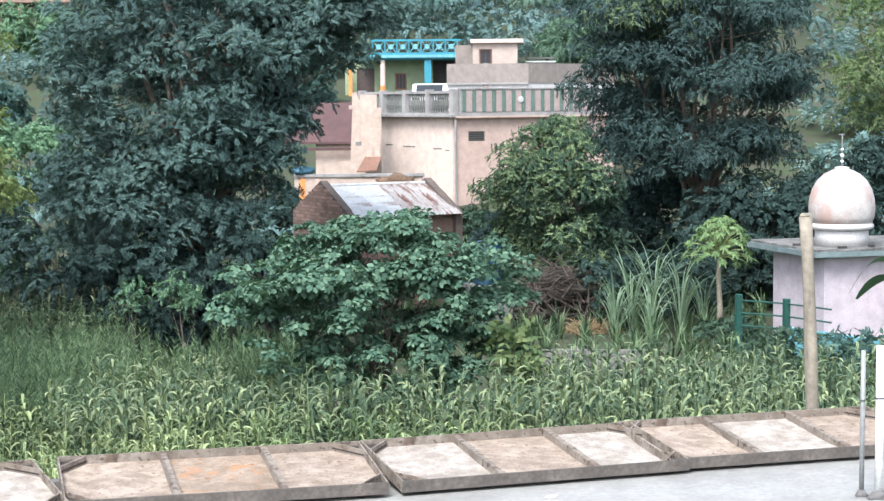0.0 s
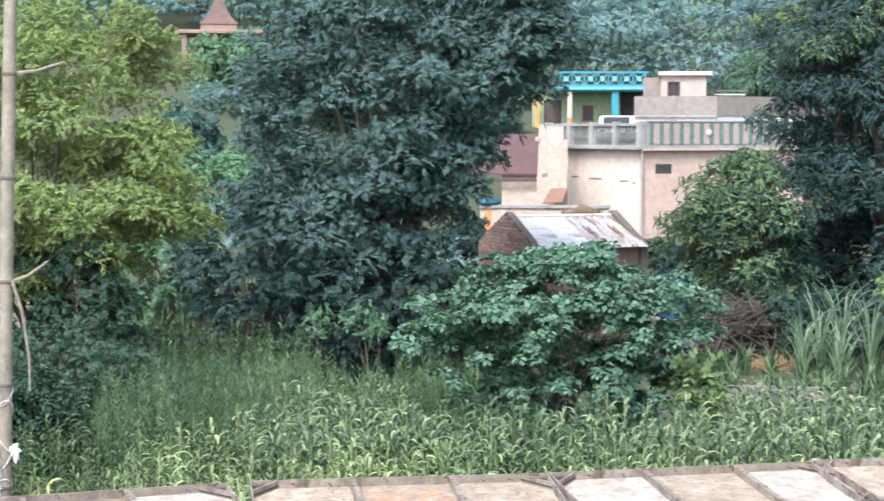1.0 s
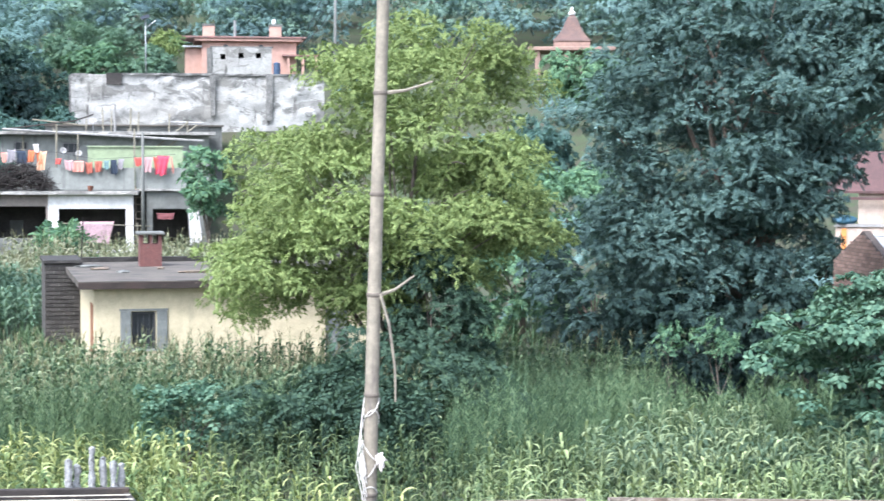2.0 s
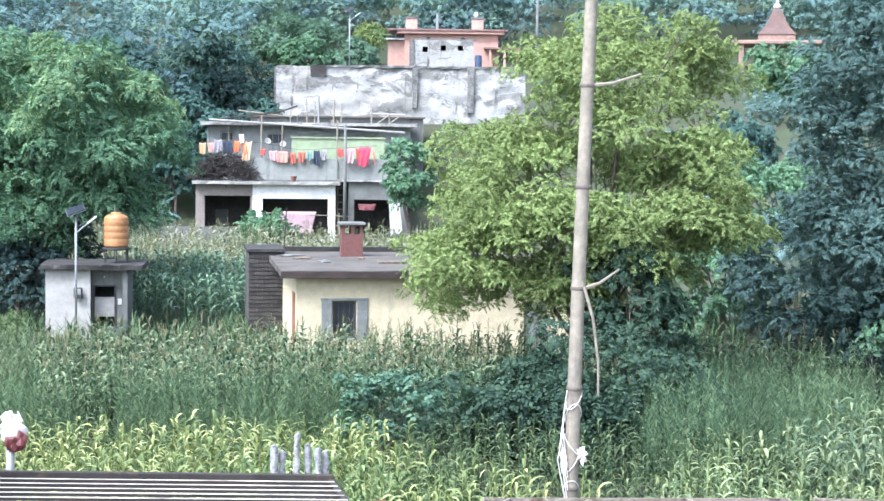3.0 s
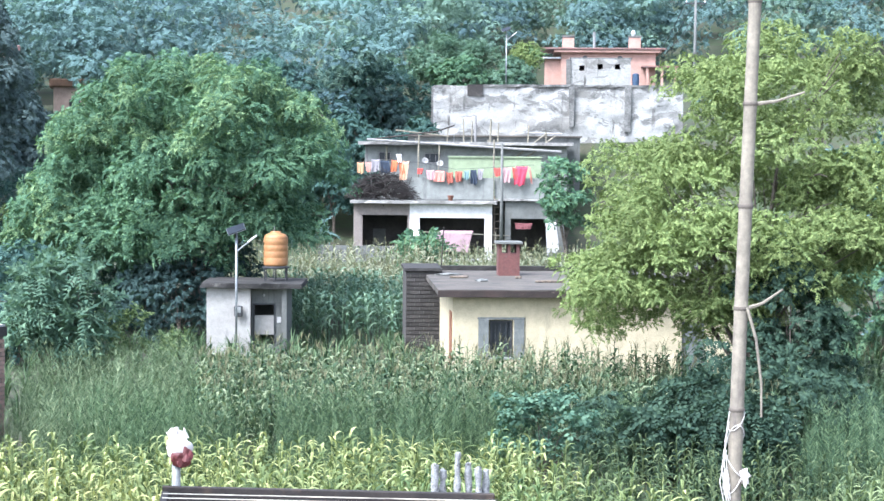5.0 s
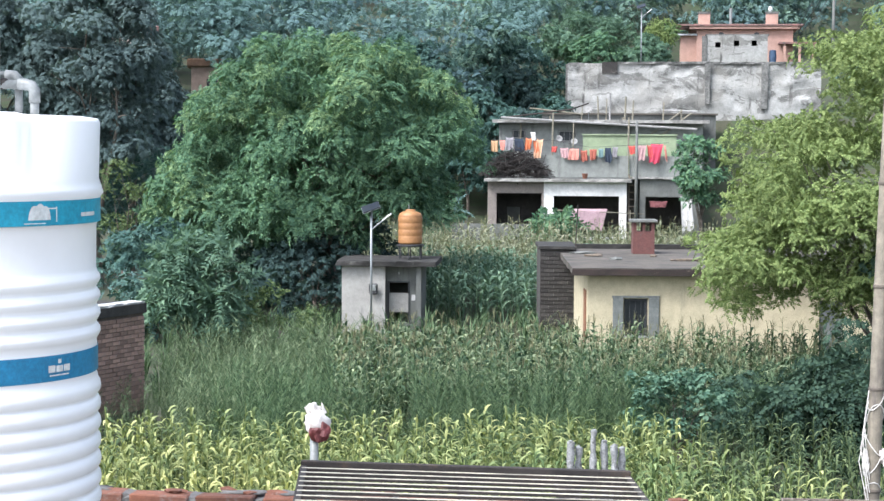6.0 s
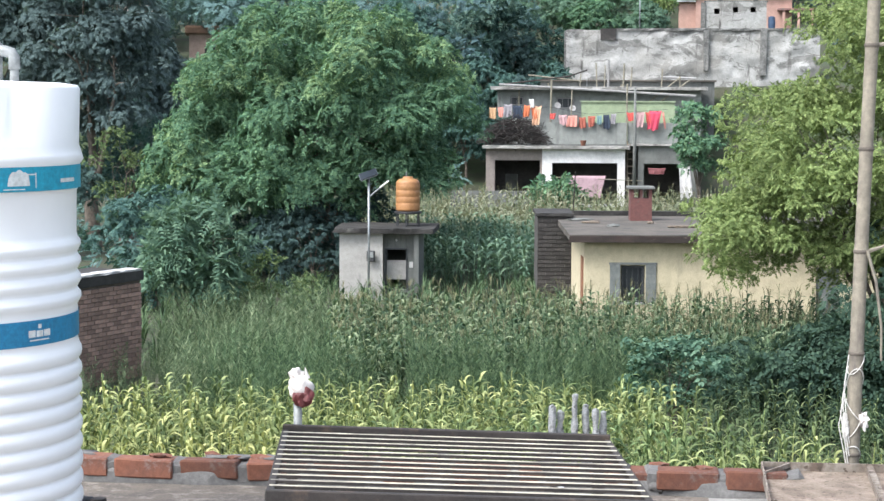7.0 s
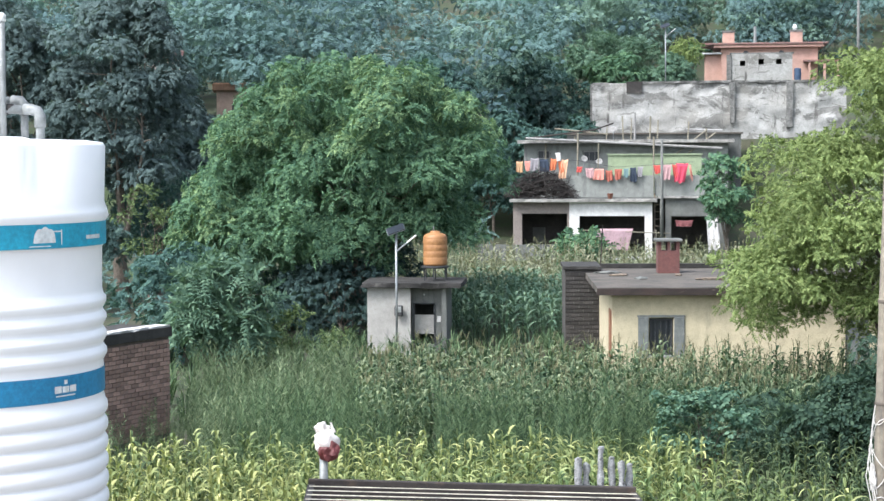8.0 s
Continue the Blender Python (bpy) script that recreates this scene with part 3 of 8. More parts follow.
def limewash(name):
    """Old whitewash that has flaked off grey render in ragged patches, with dark runs of damp."""
    m, nt, p = nodes_of(name)
    big, flake, mottle, damp, grain = noise_node(nt, 0.4, 6, 0.6), noise_node(nt, 0.75, 12, 0.72, (0.8, 0.8, 1.5)), noise_node(nt, 2.4, 8, 0.7), noise_node(nt, 1.1, 8, 0.68, (1.6, 1.6, 0.22)), noise_node(nt, 14, 4, 0.7)
    flake.inputs["Distortion"].default_value = 0.9
    col = mixed(nt, ramp_out(nt, mottle.outputs["Fac"], 0.38, 0.62), (0.285, 0.285, 0.272), (0.385, 0.385, 0.37))
    under = mixed(nt, ramp_out(nt, mottle.outputs["Fac"], 0.42, 0.58), (0.13, 0.13, 0.122), (0.2, 0.198, 0.187))
    col = mixed(nt, ramp_out(nt, flake.outputs["Fac"], 0.515, 0.545), col, under)
    col = mixed(nt, ramp_out(nt, big.outputs["Fac"], 0.45, 0.6), col, mixed(nt, 0.5, col, (0.26, 0.25, 0.225)))
    col = mixed(nt, ramp_out(nt, damp.outputs["Fac"], 0.6, 0.68), col, (0.1, 0.097, 0.09))
    col = mixed(nt, 0.35, col, mixed(nt, ramp_out(nt, grain.outputs["Fac"], 0.35, 0.65), (0.5, 0.5, 0.5), (1.15, 1.15, 1.15)), "MULTIPLY")
    nt.links.new(col, p.inputs["Base Color"])
    p.inputs["Roughness"].default_value = 0.95
    return m


PEELING = limewash("peeling_limewash")


def moulded_plastic(name, colour, rough):
    """Smooth moulded plastic, with only a breath of dust."""
    m, nt, p = nodes_of(name)
    n = noise_node(nt, 5.0, 6)
    nt.links.new(mixed(nt, ramp_out(nt, n.outputs["Fac"], 0.3, 0.75), colour, tuple(c * 0.94 for c in colour)), p.inputs["Base Color"])
    p.inputs["Roughness"].default_value = rough
    return m


TANK_WHITE = moulded_plastic("white_tank_plastic", (0.9, 0.905, 0.9), 0.35)
TANK_BLUE = surface("blue_tank_band", (0.018, 0.22, 0.42), (0.018, 0.24, 0.45), (0.16, 0.34, 0.44), scale=6, fine=80, rough=0.4, cover=0.66, bump=0.03)
TANK_CYAN = surface("cyan_tank_band", (0.018, 0.34, 0.5), (0.022, 0.37, 0.53), (0.22, 0.45, 0.52), scale=6, fine=80, rough=0.4, cover=0.66, bump=0.03)
TANK_ORANGE = surface("orange_tank_plastic", (0.4, 0.2, 0.08), (0.345, 0.168, 0.066), scale=2, rough=0.5)
PIPE_GREY = surface("grey_pipe", (0.26, 0.275, 0.275), (0.22, 0.235, 0.23), scale=12, rough=0.45)
PIPE_WHITE = surface("white_pipe", (0.78, 0.8, 0.78), (0.7, 0.73, 0.71), scale=12, rough=0.4)
BAMBOO = surface("weathered_bamboo", (0.26, 0.232, 0.18), (0.205, 0.182, 0.143), (0.11, 0.095, 0.085), scale=6, fine=50, rough=0.8, cover=0.6, streak=(2, 2, 0.3))
CAKED = surface("cement_caked_bar", (0.4, 0.41, 0.41), (0.24, 0.25, 0.25), (0.1, 0.1, 0.1), scale=30, fine=160, rough=0.95, bump=0.8, cover=0.55)
TWINE = surface("white_twine", (0.72, 0.7, 0.66), (0.6, 0.58, 0.54), scale=20, rough=0.9)
BAG_WHITE = surface("white_plastic_bag", (0.82, 0.78, 0.74), (0.76, 0.7, 0.66), scale=12, rough=0.5)
BAG_RED = surface("maroon_plastic_bag", (0.15, 0.035, 0.035), (0.11, 0.028, 0.028), scale=12, rough=0.5)
# near-black surfaces stand in for the shade inside rooms and openings
SHADED_ROOM = surface("shaded_interior", (0.08, 0.075, 0.07), (0.06, 0.055, 0.055), scale=2, rough=0.9)
MAROON_SHEET = surface("maroon_roof_sheet", (0.1, 0.052, 0.05), (0.08, 0.043, 0.042), scale=1.2, rough=0.7)
CAR_WHITE = surface("white_car_paint", (0.82, 0.82, 0.82), (0.8, 0.8, 0.8), scale=2, rough=0.25, bump=0.0)
RUBBER = surface("rubber", (0.03, 0.03, 0.03), (0.04, 0.04, 0.04), scale=8, rough=0.85)


def plain(name, colour, rough=0.8):
    return surface(name, colour, tuple(c * 0.85 for c in colour), scale=6, fine=30, rough=rough, depth=0.004)


def glass(name):
    m, nt, p = nodes_of(name)
    p.inputs["Base Color"].default_value = (0.02, 0.025, 0.03, 1)
    p.inputs["Roughness"].default_value = 0.12
    n = noise_node(nt, 3.0)
    nt.links.new(ramp_out(nt, n.outputs["Fac"], -1.0, 3.0), p.inputs["Roughness"])
    return m


GLASS = glass("dark_glass")
PANEL = plain("solar_cells", (0.02, 0.026, 0.036), 0.3)


# ---- ground: a flat field, then a wooded hillside ----
CENTRE = ([0, 60, 80, 95, 104, 111, 130, 150, 200, 260, 400, 3000], [0, 0, 0.35, 0.9, 3.0, 7.6, 10.6, 13.0, 25.0, 42.0, 70.0, 72.0])
RIGHT = ([0, 50, 62, 75, 88, 95, 130, 150, 200, 260, 400, 3000], [0, 0, 1.2, 2.8, 5.6, 6.3, 9.5, 12.5, 25.0, 42.0, 70.0, 72.0])


def land(x, y):
    """The ground's height."""
    r = math.hypot(x, y)
    az = math.degrees(math.atan2(x, y))
    k = min(1.0, max(0.0, (az - 9.0) / 6.0))
    h = (1 - k) * np.interp(r, *CENTRE) + k * np.interp(r, *RIGHT)
    side = min(1.0, max(0.0, (110 - abs(az)) / 40))
    return float(h) * side


def ground():
    bm = bmesh.new()
    rs = [2, 10, 20, 30, 40, 50, 56, 60, 65, 70, 75, 80, 85, 88, 92, 95, 100, 104, 108, 111, 116, 122, 130, 140, 150, 170, 200, 230, 260, 320, 400, 700, 1500, 3000]
    n = 144
    rings = []
    for r in rs:
        ring = []
        for k in range(n):
            a = 2 * math.pi * k / n
            x, y = r * math.sin(a), r * math.cos(a)
            z = land(x, y) + (0.12 * noise.noise(Vector((x * 0.3, y * 0.3, 0))) if r > 12 else 0)
            ring.append(bm.verts.new((x, y, z)))
        rings.append(ring)
    for a, b in zip(rings, rings[1:]):
        for k in range(n):
            bm.faces.new((a[(k + 1) % n], b[(k + 1) % n], b[k], a[k]))
    bm.faces.new(rings[0][::-1])
    ob = part("ground", bm, SOIL, smooth=True)
    return tagged(ob, "dark soil field rising to a wooded hillside", "ground", kind="structure")


ground()


# ---- own house and its roof terrace ----
def prism(bm, outline, z0, z1):
    low = [bm.verts.new((x, y, z0)) for x, y in outline]
    top = [bm.verts.new((x, y, z1)) for x, y in outline]
    bm.faces.new(low[::-1])
    bm.faces.new(top)
    n = len(outline)
    for k in range(n):
        bm.faces.new((low[k], low[(k + 1) % n], top[(k + 1) % n], top[k]))
    return bm


def own_house():
    th = thing("own_house", "plastered house with a flat roof terrace", "house", pose(0, 0, 0), kind="structure")
    part("roof_slab", prism(bmesh.new(), [(-7, -7), (8, -7), (8, 6.2), (1.6, 7.06), (-7, 6.98)], ROOF - 0.15, ROOF - 0.006), PALE_GREY, th)
    part("roof_floor", prism(bmesh.new(), [(0.25, -7), (8, -7), (8, 6.18), (1.6, 7.02), (0.25, 7.0)], ROOF - 0.005, ROOF), CONCRETE_FLOOR, th, "pale smooth wet cement roof floor")
    part("rough_floor", prism(bmesh.new(), [(-7, -7), (0.25, -7), (0.25, 7.0), (-7, 6.95)], ROOF - 0.005, ROOF + 0.001), GRIT, th, "gritty brown unfinished roof floor")
    part("wall", boxed(-6.9, 7.9, -6.9, 6.0, 0, ROOF - 0.16), CREAM, th)
    return th


own_house()


def lump(bm, x, y, z, rx, ry, rz, seed, rough=0.25, cuts=2):
    """An uneven lump: a rounded block pushed about by noise."""
    r = bmesh.ops.create_icosphere(bm, subdivisions=cuts, radius=1.0)
    for v in r["verts"]:
        k = 1 + rough * noise.noise(v.co * 1.8 + Vector((seed, seed * 0.7, 0)))
        v.co = Vector((x + v.co.x * rx * k, y + v.co.y * ry * k, z + v.co.z * rz * k))
    return bm


def brick_parapet():
    """One course of bricks in thick, smeared mortar along the roof's edge."""
    th = thing("parapet", "low parapet of one course of red bricks in smeared grey mortar", "parapet", pose(-4.6, 6.93, ROOF, 0, 0, 0.7), kind="structure")
    r = random.Random(4)
    bm = bmesh.new()
    n = 220
    rows = []
    for i in range(n + 1):
        x = i * 5.1 / n
        w = 0.058 + 0.022 * noise.noise(Vector((x * 5, 0, 0)))
        h = 0.088 + 0.016 * noise.noise(Vector((x * 5, 3, 0)))
        rows.append([bm.verts.new(c) for c in ((x, -w - 0.02, 0), (x, -w - 0.014, 0.044 + 0.018 * noise.noise(Vector((x * 9, 7, 0)))), (x, -w + 0.016, h - 0.01), (x, w, h - 0.004), (x, w + 0.02, 0))])
    for a, b in zip(rows, rows[1:]):
        for k in range(4):
            bm.faces.new((a[k], b[k], b[k + 1], a[k + 1]))
    part("mortar_bed", bm, MORTAR, th, "smeared grey cement mortar", smooth=True)
    x, i = 0.016, 0
    while x < 4.95:
        bm = boxed(-0.115, 0.115, -0.055, 0.055, -0.036, 0.036, bevel=0.006)
        for v in bm.verts:
            v.co += Vector((noise.noise(v.co * 20 + Vector((i, 0, 0))), noise.noise(v.co * 20 + Vector((0, i, 0))), noise.noise(v.co * 20 + Vector((0, 0, i))))) * 0.005
        part("brick", bm, BRICK_RED, th, at=pose(x + 0.115, -0.018 + r.uniform(-0.006, 0.006), 0.058 + r.uniform(-0.004, 0.004), r.uniform(-3, 3), r.uniform(-1.5, 1.5), r.uniform(-3, 3)))
        gap = r.uniform(0.022, 0.036)
        bm = boxed(-0.02 - gap / 2, 0.02 + gap / 2, -0.066, 0.05, -0.06, 0.034 + r.uniform(-0.01, 0.008), bevel=0.012)
        for v in bm.verts:
            v.co += Vector((noise.noise(v.co * 25 + Vector((i, 5, 0))), 0.4 * noise.noise(v.co * 25 + Vector((5, i, 0))), noise.noise(v.co * 25 + Vector((0, 5, i))))) * 0.016
        part("mortar_joint", bm, MORTAR, th, at=pose(x + 0.23 + gap / 2, -0.004, 0.056))
        if r.random() < 0.6:
            part("mortar_cap", lump(bmesh.new(), 0, 0, 0, r.uniform(0.06, 0.12), r.uniform(0.03, 0.05), 0.008, i + 60, 0.8), MORTAR, th, smooth=True, at=pose(x + r.uniform(0.05, 0.18), 0.012, 0.095))
        x += 0.23 + gap
        i += 1
    for k in range(26):
        x = r.uniform(0.2, 4.9)
        part("brick_chip", lump(bmesh.new(), 0, 0, 0, r.uniform(0.02, 0.06), r.uniform(0.015, 0.03), r.uniform(0.008, 0.016), k, 0.5, 1), BRICK_RED, th, at=pose(x, r.uniform(-0.03, 0.05), 0.098, 0, r.uniform(-5, 5), r.uniform(-30, 30)))
    for k in range(7):
        x = 0.5 + 0.68 * k + r.uniform(-0.1, 0.1)
        part("mortar_smear", lump(bmesh.new(), 0, 0, 0, r.uniform(0.05, 0.1), 0.006, r.uniform(0.02, 0.03), k + 40, 0.9), MORTAR, th, smooth=True, at=pose(x, -0.066, 0.036))
    return th


brick_parapet()
tagged(part("ledge", prism(bmesh.new(), [(1.62, 6.985), (6.9, 6.28), (6.9, 6.34), (1.62, 7.045)], ROOF, ROOF + 0.038), MORTAR), "low cement ledge along the roof edge", "ledge", kind="structure")


def stand():
    """A slatted steel tank stand, lying a little askew."""
    th = thing("slatted_steel_stand", "low rusty steel stand with a pale slatted top", "stand", pose(-0.6, 5.83, ROOF + 0.012, 0, 2.0, 8.65))
    for sx in (-0.53, 0.53):
        for sy in (-0.5, 0.5):
            part("leg", boxed(sx - 0.02, sx + 0.02, sy - 0.02, sy + 0.02, -0.03 if sx > 0 else 0.005, 0.262, bevel=0.003), RUST, th)
    for sy in (-0.542, 0.542):
        part("end_rail", boxed(-0.57, 0.57, sy - 0.012, sy + 0.012, 0.262, 0.318, bevel=0.003), RUST, th)
    for sx in (-0.56, 0.56):
        part("side_rail", boxed(sx - 0.012, sx + 0.012, -0.53, 0.53, 0.264, 0.303, bevel=0.003), RUST, th)
    for sx in (-0.02, 0.02 + 0.3):
        part("bearer", boxed(sx - 0.015, sx + 0.015, -0.528, 0.528, 0.25, 0.285), RUST, th)
    for i in range(13):
        y = -0.49 + i * 0.081
        bm = bmesh.new()
        # a thin flat bar
        box(bm, -0.565, 0.565, y - 0.0115, y + 0.009, 0.3, 0.3035)
        sl = part("slat", bm, SLAT_TOP, th)
        part("slat_lip", boxed(-0.565, 0.565, y - 0.0145, y - 0.0117, 0.2945, 0.3035), RUST, sl)
    for i, (x, k) in enumerate(((0.31, 2),)):
        y = -0.49 + k * 0.081
        part("paper_scrap" if i % 2 else "lime_spot", lump(bmesh.new(), x, y, 0.306, 0.012, 0.008, 0.002, i, 0.5, 1), WHITE, th)
    return th


stand()


def water_tank():
    th = thing("water_tank", "large white ribbed plastic water tank with blue bands", "water tank", pose(-2.19, 5.5, ROOF))
    R = 0.466
    prof = [(R - 0.01, 0.0)]
    z = 0.03
    while z < 0.7:
        prof += [(R - 0.014, z), (R - 0.007, z + 0.006), (R - 0.001, z + 0.016), (R + 0.001, z + 0.028), (R - 0.001, z + 0.041), (R - 0.007, z + 0.051)]
        z += 0.0575
    prof += [(R - 0.012, 0.735), (R - 0.01, 0.74), (R - 0.01, 0.82)]
    z = 0.835
    for _ in range(4):
        prof += [(R - 0.012, z), (R - 0.006, z + 0.011), (R + 0.001, z + 0.024), (R, z + 0.036), (R - 0.009, z + 0.048)]
        z += 0.054
    prof += [(R - 0.012, 1.06), (R - 0.01, 1.19), (R - 0.004, 1.2), (R, 1.27), (R + 0.012, 1.287), (R + 0.007, 1.305), (R - 0.002, 1.33), (R + 0.004, 1.502), (R - 0.003, 1.514), (R - 0.05, 1.52), (0.24, 1.526), (0.22, 1.532), (0.02, 1.536)]
    bm = lathe(bmesh.new(), prof, 72)
    for v in bm.verts:
        # the top is dented on the side that faces the camera
        a = math.atan2(v.co.y, v.co.x)
        if v.co.z > 1.3 and math.hypot(v.co.x, v.co.y) > 0.3:
            k = 0.035 * math.exp(-((a + 0.55) / 0.2) ** 2) * min(1, (v.co.z - 1.3) / 0.12) + 0.012 * noise.noise(Vector((a * 3, v.co.z * 3, 0)))
            v.co.x -= k * math.cos(a)
            v.co.y -= k * math.sin(a)
    body = part("body", bm, TANK_WHITE, th, smooth=True)

    def wrapped(name, z0, z1, mat, label, a0=-math.pi, a1=math.pi, r=R - 0.004, n=72, shape=None):
        bm = bmesh.new()
        vs = []
        for k in range(n + 1):
            a = a0 + (a1 - a0) * k / n
            lo, hi = (z0, z1) if shape is None else shape(k / n)
            vs.append((bm.verts.new((r * math.cos(a), r * math.sin(a), lo)), bm.verts.new((r * math.cos(a), r * math.sin(a), hi))))
        for p, q in zip(vs, vs[1:]):
            bm.faces.new((p[0], q[0], q[1], p[1]))
        return part(name, bm, mat, th, label, smooth=True)

    upper = wrapped("upper_band", 1.2, 1.272, TANK_CYAN, "bright cyan printed band", r=R + 0.0025)
    lower = wrapped("lower_band", 0.742, 0.818, TANK_BLUE, "scratched blue printed band", r=R - 0.0075)
    cloud = lambda s: (1.217, 1.217 + 0.008 + 0.034 * math.sqrt(max(0, 1 - (2 * s - 1) ** 2)) + 0.006 * abs(math.sin(s * 9)))
    for a, w in ((-0.68, 0.14), (-1.75, 0.14), (0.4, 0.14)):
        c = wrapped("cloud_mark", 0, 0, PIPE_WHITE, "white cloud shaped mark", a, a + w * 1.2, R + 0.004, 24, cloud)
        c.parent = upper
        for z0, z1, b0, b1 in ((1.206, 1.209, -0.03, 0.13), (1.21, 1.255, 0.215, 0.224), (1.248, 1.252, 0.15, 0.22), (1.222, 1.234, 0.47, 0.68)):
            c = wrapped("print_bar", z0, z1, PIPE_WHITE, "", a + b0, a + b1, R + 0.004, 6)
            c.parent = upper
    for a in (-0.52, -1.6, 0.75):
        for z0, z1, b0, b1 in ((0.768, 0.789, 0.0, 0.06), (0.768, 0.787, 0.068, 0.13), (0.768, 0.788, 0.138, 0.2), (0.757, 0.761, 0.01, 0.19), (0.793, 0.806, 0.085, 0.115)):
            c = wrapped("print_bar", z0, z1, PIPE_WHITE, "", a + b0, a + b1, R - 0.006, 5)
            c.parent = lower
    return th


water_tank()


def tank_pipes():
    th = thing("water_pipes", "grey plastic pipes with elbows feeding the white water tank", "pipe", pose(-1.91, 5.52, ROOF + 1.5))
    def elbowed(pts, r, name="pipe"):
        part(name, tube(bmesh.new(), pts, r, 12), PIPE_GREY, th, smooth=True)
    elbowed([(0, 0, 0.0), (0, 0, 0.085)], 0.0135)
    elbowed([(-0.015, 0.0, 0.115), (-0.45, -0.02, 0.115)], 0.0135)
    part("elbow", tube(bmesh.new(), [(0, 0, 0.06), (0, 0, 0.095), (-0.008, 0, 0.11), (-0.03, 0, 0.116), (-0.05, 0, 0.116)], 0.0175, 12), PIPE_GREY, th, smooth=True)
    elbowed([(-0.06, 0.03, 0.03), (-0.06, 0.03, 0.12)], 0.012)
    part("elbow", tube(bmesh.new(), [(-0.06, 0.03, 0.1), (-0.06, 0.03, 0.13), (-0.07, 0.03, 0.142), (-0.1, 0.03, 0.145)], 0.016, 12), PIPE_GREY, th, smooth=True)
    elbowed([(-0.09, 0.03, 0.145), (-0.45, 0.03, 0.145)], 0.012)
    elbowed([(-0.11, -0.02, 0.02), (-0.11, -0.02, 0.4)], 0.0095, "vent_pipe")
    part("cap", tube(bmesh.new(), [(-0.11, -0.02, 0.385), (-0.11, -0.02, 0.405), (-0.11, -0.02, 0.412)], [0.013, 0.013, 0.006], 12), PIPE_WHITE, th, smooth=True)
    part("valve", lump(bmesh.new(), -0.1, 0, 0.118, 0.024, 0.02, 0.017, 3, 0.3), RUST, th, "rusty brass valve", smooth=True)
    return th


tank_pipes()


def pipe_end():
    th = thing("iron_pipe", "black iron pipe with a rusty flange on the rough floor", "pipe", pose(-1.93, 6.4, ROOF))
    part("barrel", tube(bmesh.new(), [(-0.5, -0.02, 0.035), (-0.02, 0, 0.035)], 0.017, 12), DARK_METAL, th, smooth=True)
    part("flange", lathe(bmesh.new(), [(0.03, 0.0), (0.032, 0.01), (0.024, 0.025), (0.03, 0.034), (0.028, 0.046), (0.01, 0.048)], 20), RUST, th, "rusty orange flange")
    return th


pipe_end()


def plate(x, y, turn, tilt, mats, group="shuttering plates along the parapet", extra=None):
    """A steel shuttering plate, 1.17 by 0.56 m, laid ribs up: rim, ribs, gussets and three bays."""
    w, d, h = 1.175, 0.56, 0.045
    th = thing("shuttering_plate", extra, "formwork plate", pose(x, y, ROOF + 0.073, tilt, 0, turn), group)
    for i in range(3):
        bm = bmesh.new()
        x0, x1 = 0.004 + i * (w - 0.008) / 3, 0.004 + (i + 1) * (w - 0.008) / 3
        bmesh.ops.create_grid(bm, x_segments=10, y_segments=10, size=0.5)
        for v in bm.verts:
            u, t = v.co.x + 0.5, v.co.y + 0.5
            v.co = Vector((x0 + u * (x1 - x0), -d + 0.004 + t * (d - 0.008), 0.012 + 0.014 * noise.noise(Vector((u * 2 + i + x, t * 2, x))) * math.sin(u * 3.14) * math.sin(t * 3.14) + 0.012 * (1 - math.sin(t * 3.14)) * (1 - t)))
        part("sheet", bm, mats[i], th, smooth=True)
    for y0, y1 in ((-0.006, 0.0), (-d, -d + 0.006)):
        part("rim", boxed(0, w, y0, y1, 0, h), RIM_CAKED_SHADED if y0 < -0.1 else ANGLE, th)
    for x0, x1 in ((0, 0.006), (w - 0.006, w)):
        part("rim", boxed(x0, x1, -d + 0.006, -0.006, 0, h), ANGLE, th)
    for k in (1, 2):
        bm = bmesh.new()
        xr = w * k / 3
        # a bent rib: upright web and a small foot
        box(bm, xr - 0.003, xr + 0.003, -d + 0.007, -0.007, 0.012, h - 0.004)
        box(bm, xr, xr + 0.022, -d + 0.007, -0.007, h - 0.008, h - 0.004)
        part("rib", bm, ANGLE, th)
    for sx, sy in ((0.0, 0.0), (w, 0.0), (0.0, -d), (w, -d)):
        a = Vector((sx + (0.11 if sx == 0 else -0.11), sy, h * 0.55))
        b = Vector((sx, sy + (0.13 if sy < 0 else -0.13), h * 0.55))
        m = Matrix.Translation((a + b) / 2) @ (b - a).to_track_quat("X", "Z").to_matrix().to_4x4()
        part("gusset", box(bmesh.new(), -0.078, 0.078, -0.003, 0.003, -h * 0.3, h * 0.42, m=m), ANGLE, th)
        # added dark triangle stands for the shaded corner behind the gusset
        qx, qy = (0.006 if sx == 0 else w - 0.006), (-0.006 if sy == 0 else -d + 0.006)
        bm = bmesh.new()
        bm.faces.new([bm.verts.new(c) for c in ((qx, qy, 0.026), (a.x, qy, 0.026), (qx, b.y, 0.026))])
        bmesh.ops.extrude_face_region(bm, geom=bm.faces[:])
        for v in list(bm.verts)[3:]:
            v.co.z -= 0.006
        bmesh.ops.recalc_face_normals(bm, faces=bm.faces[:])
        part("corner_shade", bm, RUST, th, "dark rusty triangle added for the shade behind the gusset")
    return th


plate(0.448, 7.04, 0.6, 5.9, (PLATE_BROWN, PLATE_BROWN, PLATE_WHITE), extra="steel shuttering plate with limed rusty bays on the parapet")
plate(1.72, 7.06, -10.9, 5.9, (PLATE, PLATE_RUST, PLATE), extra="tan steel shuttering plate with orange rust marks")
